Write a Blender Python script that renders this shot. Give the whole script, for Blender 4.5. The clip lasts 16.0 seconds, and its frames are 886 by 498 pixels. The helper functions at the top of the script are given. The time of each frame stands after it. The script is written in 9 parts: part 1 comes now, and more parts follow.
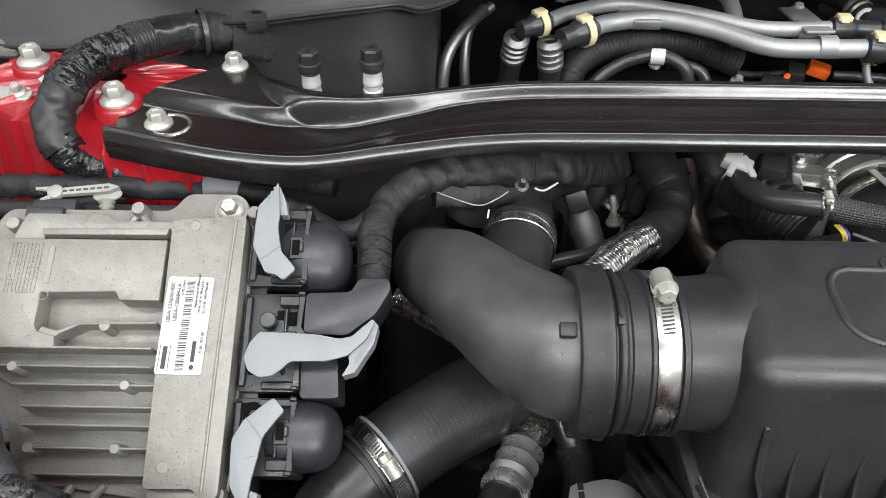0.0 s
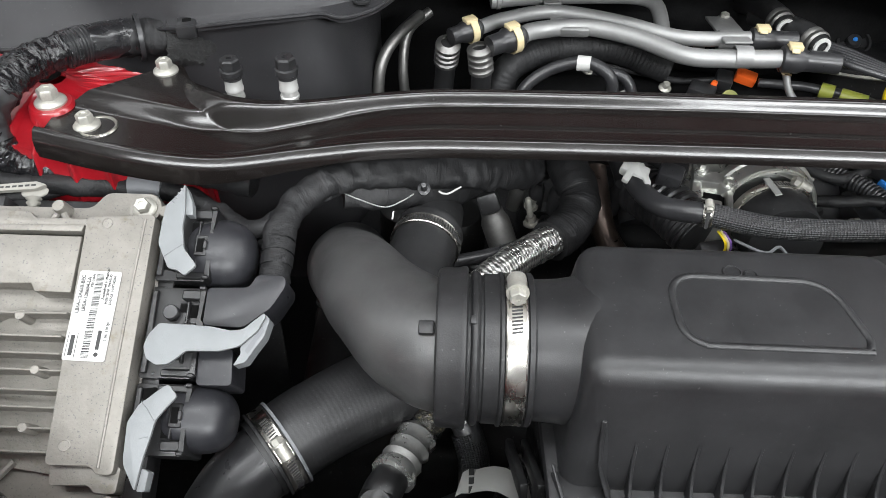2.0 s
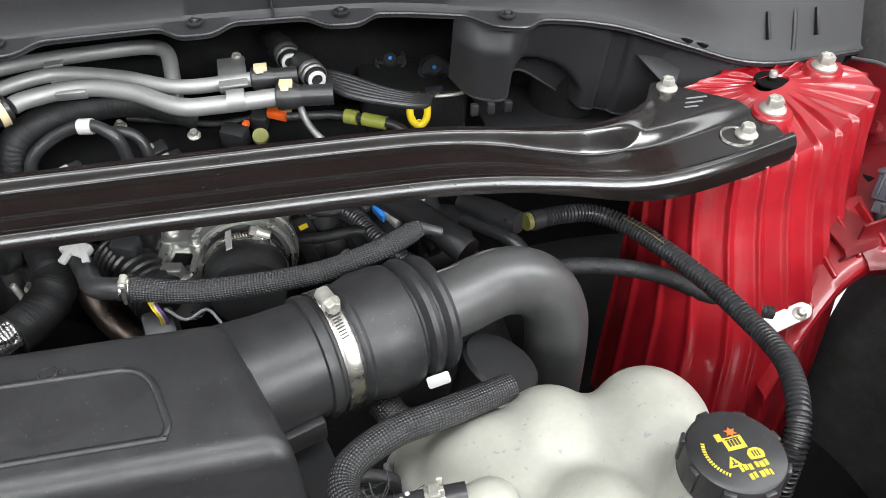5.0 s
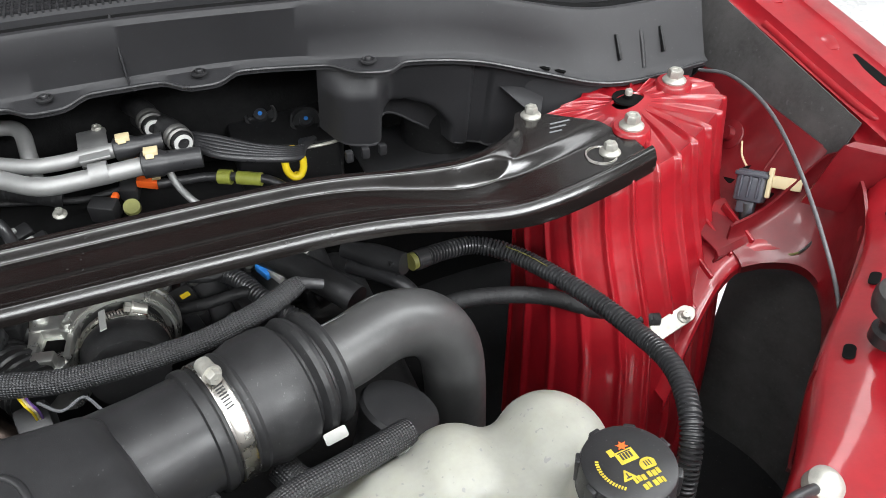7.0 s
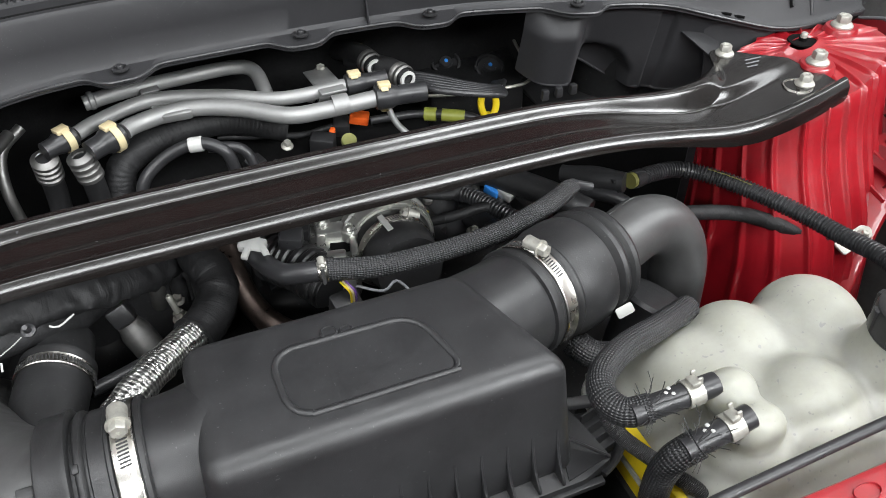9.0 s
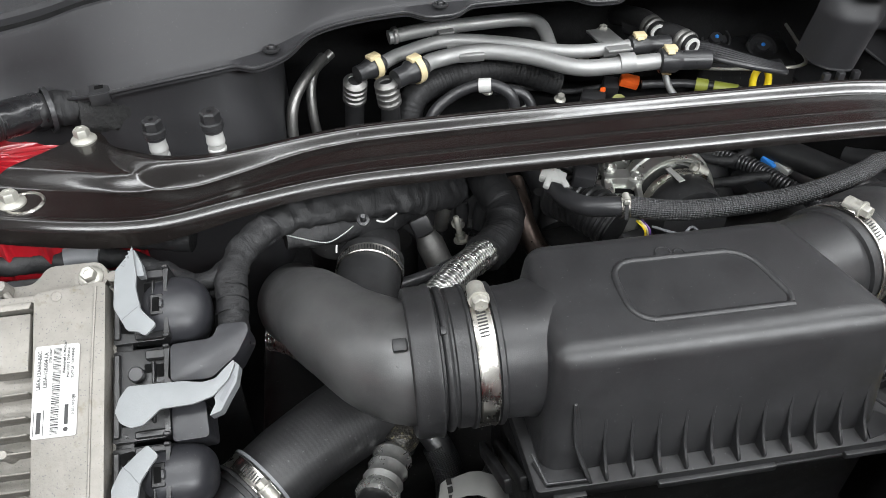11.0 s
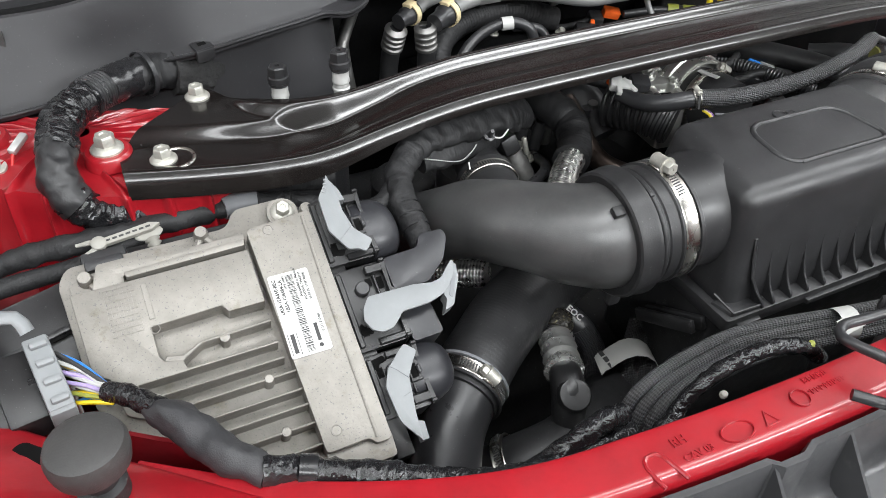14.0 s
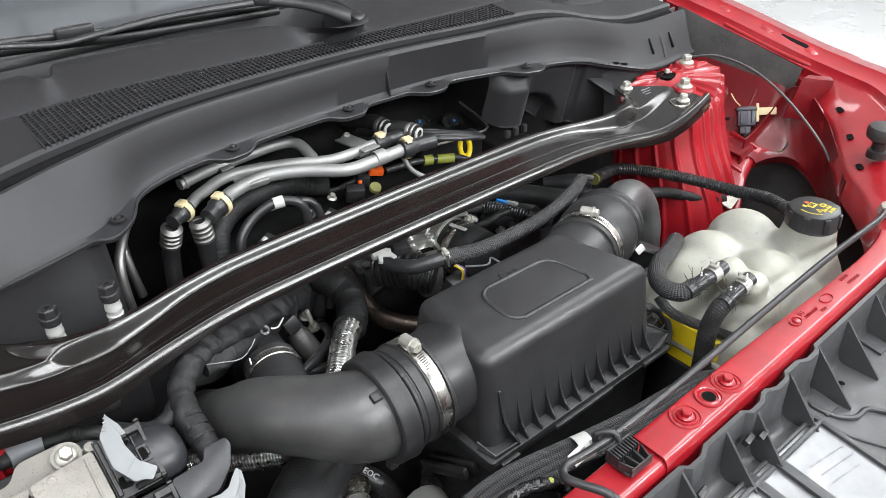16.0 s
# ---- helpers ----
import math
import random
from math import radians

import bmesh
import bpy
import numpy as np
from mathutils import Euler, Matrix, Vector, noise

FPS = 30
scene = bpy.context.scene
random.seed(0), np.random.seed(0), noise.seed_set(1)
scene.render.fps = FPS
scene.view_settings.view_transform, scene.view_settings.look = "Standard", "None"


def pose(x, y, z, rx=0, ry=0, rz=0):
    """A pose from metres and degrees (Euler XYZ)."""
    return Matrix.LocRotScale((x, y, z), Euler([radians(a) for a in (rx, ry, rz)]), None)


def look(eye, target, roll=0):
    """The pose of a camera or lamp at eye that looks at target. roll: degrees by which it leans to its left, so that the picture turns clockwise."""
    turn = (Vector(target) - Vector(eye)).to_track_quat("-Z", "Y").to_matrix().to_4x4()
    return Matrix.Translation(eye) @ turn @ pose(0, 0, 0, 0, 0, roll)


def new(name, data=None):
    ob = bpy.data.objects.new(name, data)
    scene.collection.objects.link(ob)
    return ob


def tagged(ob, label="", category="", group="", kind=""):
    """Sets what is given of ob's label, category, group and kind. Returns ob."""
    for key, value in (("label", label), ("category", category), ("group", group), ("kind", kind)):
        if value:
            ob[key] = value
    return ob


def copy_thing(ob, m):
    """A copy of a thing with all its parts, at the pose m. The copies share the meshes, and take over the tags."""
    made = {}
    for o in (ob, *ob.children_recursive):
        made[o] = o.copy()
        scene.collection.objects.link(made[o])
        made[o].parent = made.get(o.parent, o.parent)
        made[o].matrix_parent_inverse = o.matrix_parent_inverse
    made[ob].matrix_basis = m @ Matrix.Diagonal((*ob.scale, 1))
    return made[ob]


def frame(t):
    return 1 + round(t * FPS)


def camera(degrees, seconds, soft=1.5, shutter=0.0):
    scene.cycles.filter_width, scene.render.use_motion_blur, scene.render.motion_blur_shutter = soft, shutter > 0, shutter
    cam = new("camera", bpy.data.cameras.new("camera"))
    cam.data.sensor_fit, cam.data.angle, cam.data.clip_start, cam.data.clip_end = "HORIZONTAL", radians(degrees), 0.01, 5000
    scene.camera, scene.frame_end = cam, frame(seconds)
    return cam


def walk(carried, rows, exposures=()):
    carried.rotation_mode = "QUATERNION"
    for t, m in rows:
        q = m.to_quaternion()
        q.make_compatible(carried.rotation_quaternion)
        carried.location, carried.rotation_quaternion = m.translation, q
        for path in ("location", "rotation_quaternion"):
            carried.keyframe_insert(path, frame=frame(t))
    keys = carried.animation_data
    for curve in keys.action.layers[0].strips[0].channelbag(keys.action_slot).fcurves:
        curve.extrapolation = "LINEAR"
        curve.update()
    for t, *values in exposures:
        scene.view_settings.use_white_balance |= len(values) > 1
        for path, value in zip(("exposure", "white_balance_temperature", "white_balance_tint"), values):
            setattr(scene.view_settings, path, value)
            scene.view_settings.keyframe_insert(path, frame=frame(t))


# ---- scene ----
from mathutils import noise as fold_noise

cam = camera(60.1, 16.0, soft=0.6)
PATH = [
    (0, (0.01, -0.034, 1.318), (0.008, 1.459, -0.014), 0.8),
    (0.5, (-0.003, -0.038, 1.324), (-0.007, 1.439, -0.025), 1.0),
    (1, (0.004, -0.05, 1.337), (-0.014, 1.425, -0.014), 0.9),
    (1.5, (0.05, -0.059, 1.343), (0.019, 1.413, -0.011), 0.9),
    (2, (0.1, -0.054, 1.352), (0.064, 1.416, -0.004), 0.9),
    (2.5, (0.135, -0.046, 1.357), (0.094, 1.424, 0.001), 0.8),
    (3, (0.173, -0.04, 1.359), (0.133, 1.428, 0.001), 0.8),
    (3.5, (0.243, -0.031, 1.361), (0.223, 1.436, 0.001), 0.7),
    (4, (0.309, -0.036, 1.367), (0.366, 1.434, 0.011), 0.7),
    (4.5, (0.389, -0.039, 1.378), (0.575, 1.418, 0.02), 0.6),
    (5, (0.455, -0.034, 1.39), (0.769, 1.395, 0.027), 0.3),
    (5.2, (0.479, -0.032, 1.4), (0.834, 1.389, 0.038), 0.1),
    (6.25, (0.5144, -0.0303, 1.4013), (1.0221, 1.3837, 0.077), -0.65),
    (7.3, (0.446, -0.043, 1.39), (1.008, 1.382, 0.104), -1.1),
    (7.5, (0.419, -0.049, 1.392), (0.984, 1.374, 0.105), -1.1),
    (8, (0.363, -0.06, 1.391), (0.93, 1.359, 0.102), -1.1),
    (8.5, (0.302, -0.059, 1.391), (0.877, 1.357, 0.101), -1.0),
    (9, (0.218, -0.057, 1.385), (0.782, 1.361, 0.092), -0.8),
    (9.5, (0.142, -0.065, 1.376), (0.643, 1.377, 0.084), -1.0),
    (10, (0.093, -0.082, 1.382), (0.493, 1.392, 0.091), -1.3),
    (10.2, (0.084, -0.084, 1.381), (0.446, 1.398, 0.088), -1.2),
    (11.25, (0.049, -0.081, 1.3605), (0.2663, 1.4326, 0.0669), -0.51),
    (12.3, (-0.01, -0.084, 1.337), (0.218, 1.424, 0.044), 0.6),
    (12.5, (-0.028, -0.099, 1.332), (0.213, 1.408, 0.04), 0.6),
    (13, (-0.108, -0.113, 1.337), (0.24, 1.373, 0.045), 1.1),
    (13.5, (-0.189, -0.094, 1.329), (0.313, 1.347, 0.036), 1.4),
    (14, (-0.245, -0.096, 1.348), (0.427, 1.268, 0.049), 1.5),
    (14.5, (-0.246, -0.119, 1.404), (0.546, 1.175, 0.101), 1.0),
    (15, (-0.214, -0.143, 1.452), (0.68, 1.109, 0.173), 0.4),
    (15.5, (-0.193, -0.152, 1.479), (0.804, 1.115, 0.295), 0.0),
    (16, (-0.186, -0.146, 1.475), (0.883, 1.122, 0.358), -0.3),
]
walk(cam, [(t, look(eye, target, roll)) for t, eye, target, roll in PATH],
     exposures=[(0, 0.02), (1.5, 0.06), (2.5, 0.04), (3.5, 0.42), (4.2, 0.48), (5, 0.2), (7.5, 0.0), (8.5, -0.08), (9.5, 0.1), (12, 0.03), (14, 0.04), (16, 0.16)])

# ---- light ----
world = bpy.data.worlds.new("world")
scene.world = world
world.use_nodes = True
wn = world.node_tree
wn.nodes["Background"].inputs["Color"].default_value = (0.9, 0.95, 1.0, 1)
wn.nodes["Background"].inputs["Strength"].default_value = 0.1
scene.view_settings.exposure = 0.0


def area_lamp(name, at, target, sx, sy, watts, colour=(0.96, 0.985, 1.0)):
    data = bpy.data.lights.new(name, "AREA")
    data.shape, data.size, data.size_y, data.energy, data.color = "RECTANGLE", sx, sy, watts, colour
    ob = new(name, data)
    ob.matrix_world = look(at, target)
    return ob


# unseen lamps for the hall's ceiling rows: in front of the bonnet, overhead and over both wings
area_lamp("unseen_lamp", (0.1, -2.35, 3.05), (0.2, 0.4, 0.92), 5.0, 0.4, 132)
# fill added at the bonnet's corner to brighten the bay's right rear
area_lamp("unseen_lamp", (2.4, -2.7, 2.85), (0.7, 0.5, 0.95), 2.2, 0.5, 92)
area_lamp("unseen_lamp", (0.3, -0.4, 3.6), (0.3, 0.1, 0.9), 4.5, 0.5, 85)
area_lamp("unseen_lamp", (0.3, 2.6, 3.5), (0.3, 1.6, 1.0), 4.5, 0.35, 40)
area_lamp("unseen_lamp", (-2.2, 0.3, 3.2), (0.3, 0.3, 0.9), 0.8, 4.0, 28)
area_lamp("unseen_lamp", (2.8, 0.3, 3.2), (0.6, 0.3, 0.9), 0.8, 4.0, 75)


# ---- mesh tools ----
def part(name, bm, material, parent=None, label="", sharp=38):
    me = bpy.data.meshes.new(name)
    bm.normal_update()
    bm.to_mesh(me)
    bm.free()
    me.polygons.foreach_set("use_smooth", [True] * len(me.polygons))
    me.set_sharp_from_angle(angle=radians(sharp))
    me.materials.append(material)
    ob = new(name, me)
    if parent:
        ob.parent = parent
        if parent.parent is None:
            ob.matrix_parent_inverse = parent.matrix_basis.inverted()
    if label:
        ob["label"] = label
    return ob


def thing(name, at, label, category, group="", kind=""):
    ob = new(name)
    ob.empty_display_size = 0.02
    ob.location = at
    return tagged(ob, label, category, group, kind)


def solid(name, bm, material, label, category, group="", kind="", sharp=38):
    return tagged(part(name, bm, material, sharp=sharp), label, category, group, kind)


def spline(pts, step):
    p = [Vector(q) for q in pts]
    p = [2 * p[0] - p[1]] + p + [2 * p[-1] - p[-2]]
    out, keys = [], []
    for i in range(1, len(p) - 2):
        n = max(2, int((p[i + 1] - p[i]).length / step))
        for k in range(n):
            t = k / n
            a, b, c, d = p[i - 1], p[i], p[i + 1], p[i + 2]
            out.append(0.5 * (2 * b + (c - a) * t + (2 * a - 5 * b + 4 * c - d) * t * t + (3 * b - a - 3 * c + d) * t ** 3))
            keys.append(i - 1 + t)
    out.append(p[-2])
    keys.append(len(pts) - 1)
    return out, keys


def tube(pts, r, seg=20, step=0.006, wave=None, caps=True, flat=1.0, smooth=True):
    """A round bar along a smooth line; r: one radius or one for each point; wave(s) multiplies it along the length."""
    line, keys = spline(pts, step) if smooth else ([Vector(q) for q in pts], list(range(len(pts))))
    bm = bmesh.new()
    uv = bm.loops.layers.uv.new("UVMap")
    side, rings, s, lengths = None, [], 0.0, []
    for i, q in enumerate(line):
        d = (line[min(i + 1, len(line) - 1)] - line[max(i - 1, 0)]).normalized()
        if side is None:
            side = d.orthogonal().normalized()
        side = (side - d * side.dot(d)).normalized()
        up = d.cross(side)
        if i:
            s += (q - line[i - 1]).length
        if isinstance(r, (list, tuple)):
            k = min(int(keys[i]), len(r) - 2)
            f = keys[i] - k
            f = f * f * (3 - 2 * f)
            rad = r[k] * (1 - f) + r[k + 1] * f
        else:
            rad = r
        if wave:
            rad *= wave(s)
        rings.append([bm.verts.new(q + rad * (side * math.cos(a) + up * flat * math.sin(a))) for a in (2 * math.pi * j / seg for j in range(seg))])
        lengths.append((s, rad))
    for i in range(len(rings) - 1):
        for j in range(seg):
            k = (j + 1) % seg
            f = bm.faces.new((rings[i][j], rings[i][k], rings[i + 1][k], rings[i + 1][j]))
            for loop, (u, v) in zip(f.loops, ((j, i), (j + 1, i), (j + 1, i + 1), (j, i + 1))):
                loop[uv].uv = (u / seg, lengths[v][0])
    if caps:
        bm.faces.new(list(reversed(rings[0])))
        bm.faces.new(rings[-1])
    return bm


def crumple(bm, amount, scale, seed=0.0):
    """Pushes a skin in and out by noise, for folds and dents."""
    bm.normal_update()
    for v in bm.verts:
        p = v.co * scale + Vector((seed, 0.7 * seed, 0.3))
        v.co += v.normal * amount * (fold_noise.noise(p) + 0.5 * fold_noise.noise(p * 2.3))
    return bm


def conduit_wave(pitch, depth=0.12):
    return lambda s: 1 + depth * (1 if (s / pitch) % 1 < 0.55 else -1) * 0.5


def add(bm, other):
    me = bpy.data.meshes.new("tmp")
    other.to_mesh(me)
    other.free()
    bm.from_mesh(me)
    bpy.data.meshes.remove(me)
    return bm


def frame_on(at, x, z):
    """A matrix at a place with the given z axis and, as near as may be, x axis."""
    z = Vector(z).normalized()
    x = Vector(x)
    x = (x - z * x.dot(z)).normalized()
    m = Matrix((x, z.cross(x), z)).transposed().to_4x4()
    m.translation = at
    return m


def block(sx, sy, sz, m=None, bevel=0.0, seg=2, taper=1.0):
    """A box centred on m; taper shrinks its top."""
    bm = bmesh.new()
    bmesh.ops.create_cube(bm, size=1.0)
    for v in bm.verts:
        k = taper if v.co.z > 0 else 1.0
        v.co = Vector((v.co.x * sx * k, v.co.y * sy * k, v.co.z * sz))
    if bevel:
        bmesh.ops.bevel(bm, geom=bm.edges[:], offset=bevel, segments=seg, profile=0.5, affect="EDGES")
    if m is not None:
        bm.transform(m if isinstance(m, Matrix) else Matrix.Translation(m))
    return bm


def prism(poly, z0, z1, m=None, bevel=0.0, seg=2, top=None):
    """A plate or block with the outline poly from z0 to z1; top: another outline of as many corners for its upper face."""
    bm = bmesh.new()
    lo = [bm.verts.new((x, y, z0)) for x, y in poly]
    hi = [bm.verts.new((x, y, z1)) for x, y in (top or poly)]
    bm.faces.new(list(reversed(lo)))
    bm.faces.new(hi)
    n = len(poly)
    for i in range(n):
        j = (i + 1) % n
        bm.faces.new((lo[i], lo[j], hi[j], hi[i]))
    bmesh.ops.recalc_face_normals(bm, faces=bm.faces[:])
    if bevel:
        bmesh.ops.bevel(bm, geom=bm.edges[:], offset=bevel, segments=seg, profile=0.5, affect="EDGES", clamp_overlap=True)
    if m is not None:
        bm.transform(m if isinstance(m, Matrix) else Matrix.Translation(m))
    return bm


def rounded(x0, y0, x1, y1, r, n=5):
    """The outline of a rectangle with round corners."""
    out = []
    for cx, cy, a in ((x1 - r, y1 - r, 0), (x0 + r, y1 - r, 90), (x0 + r, y0 + r, 180), (x1 - r, y0 + r, 270)):
        for k in range(n + 1):
            b = radians(a + 90 * k / n)
            out.append((cx + r * math.cos(b), cy + r * math.sin(b)))
    return out


def round_poly(pts, r, n=5):
    """An outline with each corner cut round at about r."""
    out = []
    for i, p in enumerate(pts):
        p = Vector(p)
        a, b = Vector(pts[i - 1]) - p, Vector(pts[(i + 1) % len(pts)]) - p
        ra = min(r, a.length * 0.45, b.length * 0.45)
        q0, q1 = p + a.normalized() * ra, p + b.normalized() * ra
        for k in range(n + 1):
            t = k / n
            out.append(tuple((1 - t) ** 2 * q0 + 2 * t * (1 - t) * p + t * t * q1))
    return out


def lathe(profile, m, seg=32, closed=False):
    """Turns (radius, height) round the z axis of m."""
    bm = bmesh.new()
    rings = []
    for r, h in profile:
        rings.append([bm.verts.new((r * math.cos(2 * math.pi * j / seg), r * math.sin(2 * math.pi * j / seg), h)) for j in range(seg)] if r > 1e-6 else [bm.verts.new((0, 0, h))])
    pairs = list(zip(rings, rings[1:])) + ([(rings[-1], rings[0])] if closed else [])
    for a, b in pairs:
        for j in range(seg):
            k = (j + 1) % seg
            if len(a) == 1 and len(b) == 1:
                continue
            if len(a) == 1:
                bm.faces.new((a[0], b[k], b[j]))
            elif len(b) == 1:
                bm.faces.new((a[j], a[k], b[0]))
            else:
                bm.faces.new((a[j], a[k], b[k], b[j]))
    bmesh.ops.recalc_face_normals(bm, faces=bm.faces[:])
    bm.transform(m)
    return bm


def loft(rows, closed=False):
    """A skin over rows of points; closed: each row is a ring."""
    bm = bmesh.new()
    v = [[bm.verts.new(p) for p in row] for row in rows]
    n = len(rows[0])
    for a, b in zip(v, v[1:]):
        for j in range(n if closed else n - 1):
            k = (j + 1) % n
            bm.faces.new((a[j], a[k], b[k], b[j]))
    return bm


def thicken(bm, t):
    """Gives a skin the thickness t, against its normals."""
    bmesh.ops.recalc_face_normals(bm, faces=bm.faces[:])
    bmesh.ops.solidify(bm, geom=bm.faces[:], thickness=t)
    return bm


def lerp_table(table, x):
    """A smooth value between the rows (x, value, ...) of a table."""
    if x <= table[0][0]:
        return table[0][1:]
    if x >= table[-1][0]:
        return table[-1][1:]
    i = max(k for k in range(len(table) - 1) if table[k][0] <= x)
    a, b = table[i], table[i + 1]
    h = b[0] - a[0]
    f = (x - a[0]) / h

    def slope(k, c):
        p, q = table[max(k - 1, 0)], table[min(k + 1, len(table) - 1)]
        return (q[c] - p[c]) / (q[0] - p[0])
    return [a[c] * (1 + 2 * f) * (1 - f) ** 2 + slope(i, c) * h * f * (1 - f) ** 2 + b[c] * f * f * (3 - 2 * f) + slope(i + 1, c) * h * f * f * (f - 1) for c in range(1, len(a))]


def ramp(v, a, b):
    u = np.clip((v - a) / (b - a), 0, 1)
    return 0.55 * u + 0.45 * u * u * (3 - 2 * u)


def writing(text, size, m, material, parent, name="lettering", depth=0.0002):
    cu = bpy.data.curves.new(name, "FONT")
    cu.offset = size * 0.025
    cu.body, cu.size, cu.extrude, cu.align_x, cu.align_y, cu.resolution_u = text, size, depth, "CENTER", "CENTER", 2
    tmp = bpy.data.objects.new("tmp", cu)
    scene.collection.objects.link(tmp)
    me = bpy.data.meshes.new_from_object(tmp.evaluated_get(bpy.context.evaluated_depsgraph_get()))
    bpy.data.objects.remove(tmp)
    bpy.data.curves.remove(cu)
    bm = bmesh.new()
    bm.from_mesh(me)
    bpy.data.meshes.remove(me)
    bm.transform(m)
    return part(name, bm, material, parent)


# ---- materials ----
def material(name, base, rough, metal=0.0, grain=0.0, grain_scale=900, lump=0.0, lump_scale=60, vary=0.15, vary_scale=25, rough_vary=0.1,
             coat=0.0, dirt=None, dirt_scale=40, dirt_at=0.62, spec=0.5, weave=None, transmit=0.0, subsurface=0.0, sheen=0.0, random=0.0, wrap=None, speck=None):
    m = bpy.data.materials.new(name)
    m.use_nodes = True
    t = m.node_tree
    n, l = t.nodes, t.links
    b = n["Principled BSDF"]
    b.inputs["Metallic"].default_value = metal
    b.inputs["Specular IOR Level"].default_value = spec
    b.inputs["Coat Weight"].default_value = coat
    b.inputs["Coat Roughness"].default_value = 0.06
    b.inputs["Transmission Weight"].default_value = transmit
    b.inputs["Sheen Weight"].default_value = sheen
    if subsurface:
        b.inputs["Subsurface Weight"].default_value = subsurface
        b.inputs["Subsurface Radius"].default_value = (1, 1, 0.8)
        b.inputs["Subsurface Scale"].default_value = 0.035
    co = n.new("ShaderNodeTexCoord")

    def noise_at(scale, detail=4, rough_=0.6):
        x = n.new("ShaderNodeTexNoise")
        x.inputs["Scale"].default_value, x.inputs["Detail"].default_value, x.inputs["Roughness"].default_value = scale, detail, rough_
        l.new(co.outputs["Object"], x.inputs["Vector"])
        return x.outputs["Fac"]

    def ramp(fac, lo, hi, a, c):
        r = n.new("ShaderNodeMapRange")
        r.inputs["From Min"].default_value, r.inputs["From Max"].default_value = lo, hi
        r.inputs["To Min"].default_value, r.inputs["To Max"].default_value = a, c
        l.new(fac, r.inputs["Value"])
        return r.outputs["Result"]

    def mix(fac, a, c):
        x = n.new("ShaderNodeMix")
        x.data_type = "RGBA"
        if isinstance(fac, float):
            x.inputs[0].default_value = fac
        else:
            l.new(fac, x.inputs[0])
        for s, v in ((6, a), (7, c)):
            if isinstance(v, (tuple, list)):
                x.inputs[s].default_value = (*v[:3], 1)
            else:
                l.new(v, x.inputs[s])
        return x.outputs[2]

    coarse, fine = noise_at(vary_scale), noise_at(vary_scale * 9, 3)
    colour = mix(ramp(coarse, 0.3, 0.7, 0, 1), [c * (1 - vary) for c in base], [min(1, c * (1 + vary)) for c in base])
    colour = mix(ramp(fine, 0.35, 0.65, 0, vary), colour, [min(1, c * 1.35 + 0.004) for c in base])
    if random:
        info = n.new("ShaderNodeObjectInfo")
        colour = mix(ramp(info.outputs["Random"], 0, 1, 0, random), colour, [c * 0.5 for c in base])
    if dirt:
        colour = mix(ramp(noise_at(dirt_scale, 8, 0.7), dirt_at, dirt_at + 0.12, 0, 0.8), colour, dirt)
    if speck:
        # scattered specks of dust
        colour = mix(ramp(noise_at(speck[1], 1, 0.5), speck[2], speck[2] + 0.05, 0, 0.75), colour, [speck[0]] * 3)
    height = None
    if weave:
        # two sets of strands that cross, in turns round and along the hose
        uvm = n.new("ShaderNodeSeparateXYZ")
        l.new(co.outputs["UV"], uvm.inputs[0])

        def term(a, c):
            x = n.new("ShaderNodeMath")
            x.operation = "MULTIPLY"
            x.inputs[1].default_value = weave[0]
            l.new(uvm.outputs["X"], x.inputs[0])
            y = n.new("ShaderNodeMath")
            y.operation = "MULTIPLY_ADD"
            y.inputs[1].default_value = c * weave[1]
            l.new(uvm.outputs["Y"], y.inputs[0])
            l.new(x.outputs[0], y.inputs[2])
            z = n.new("ShaderNodeMath")
            z.operation = "SINE"
            l.new(y.outputs[0], z.inputs[0])
            return z.outputs[0]
        p, q = term(1, 1), term(1, -1)
        w = n.new("ShaderNodeMath")
        w.operation = "MULTIPLY"
        l.new(p, w.inputs[0])
        l.new(q, w.inputs[1])
        height = ramp(w.outputs[0], -0.6, 0.6, 0, 1)
        colour = mix(height, [c * weave[2] for c in base], colour)
    l.new(colour, b.inputs["Base Color"])
    l.new(ramp(noise_at(vary_scale * 2.2), 0.3, 0.7, max(0.02, rough - rough_vary), min(1, rough + rough_vary)), b.inputs["Roughness"])
    normal = None
    if wrap:
        # folds and edges of wound tape, slanting round the cable
        mp = n.new("ShaderNodeMapping")
        mp.inputs["Scale"].default_value = (wrap[0], wrap[1], 1)
        l.new(co.outputs["UV"], mp.inputs["Vector"])
        wz = n.new("ShaderNodeTexNoise")
        wz.inputs["Scale"].default_value, wz.inputs["Detail"].default_value, wz.inputs["Distortion"].default_value = 1.0, 3, 0.6
        l.new(mp.outputs["Vector"], wz.inputs["Vector"])
        x = n.new("ShaderNodeBump")
        x.inputs["Strength"].default_value, x.inputs["Distance"].default_value = wrap[2], 0.0035
        l.new(wz.outputs["Fac"], x.inputs["Height"])
        normal = x.outputs["Normal"]
    for h, strength, dist in ((noise_at(grain_scale, 2), grain, 0.0006), (noise_at(lump_scale, 3), lump, 0.004), (height, 0.9 if height else 0, 0.0008)):
        if strength and h is not None:
            x = n.new("ShaderNodeBump")
            x.inputs["Strength"].default_value, x.inputs["Distance"].default_value = strength, dist
            l.new(h, x.inputs["Height"])
            if normal:
                l.new(normal, x.inputs["Normal"])
            normal = x.outputs["Normal"]
    if normal:
        l.new(normal, b.inputs["Normal"])
    return m


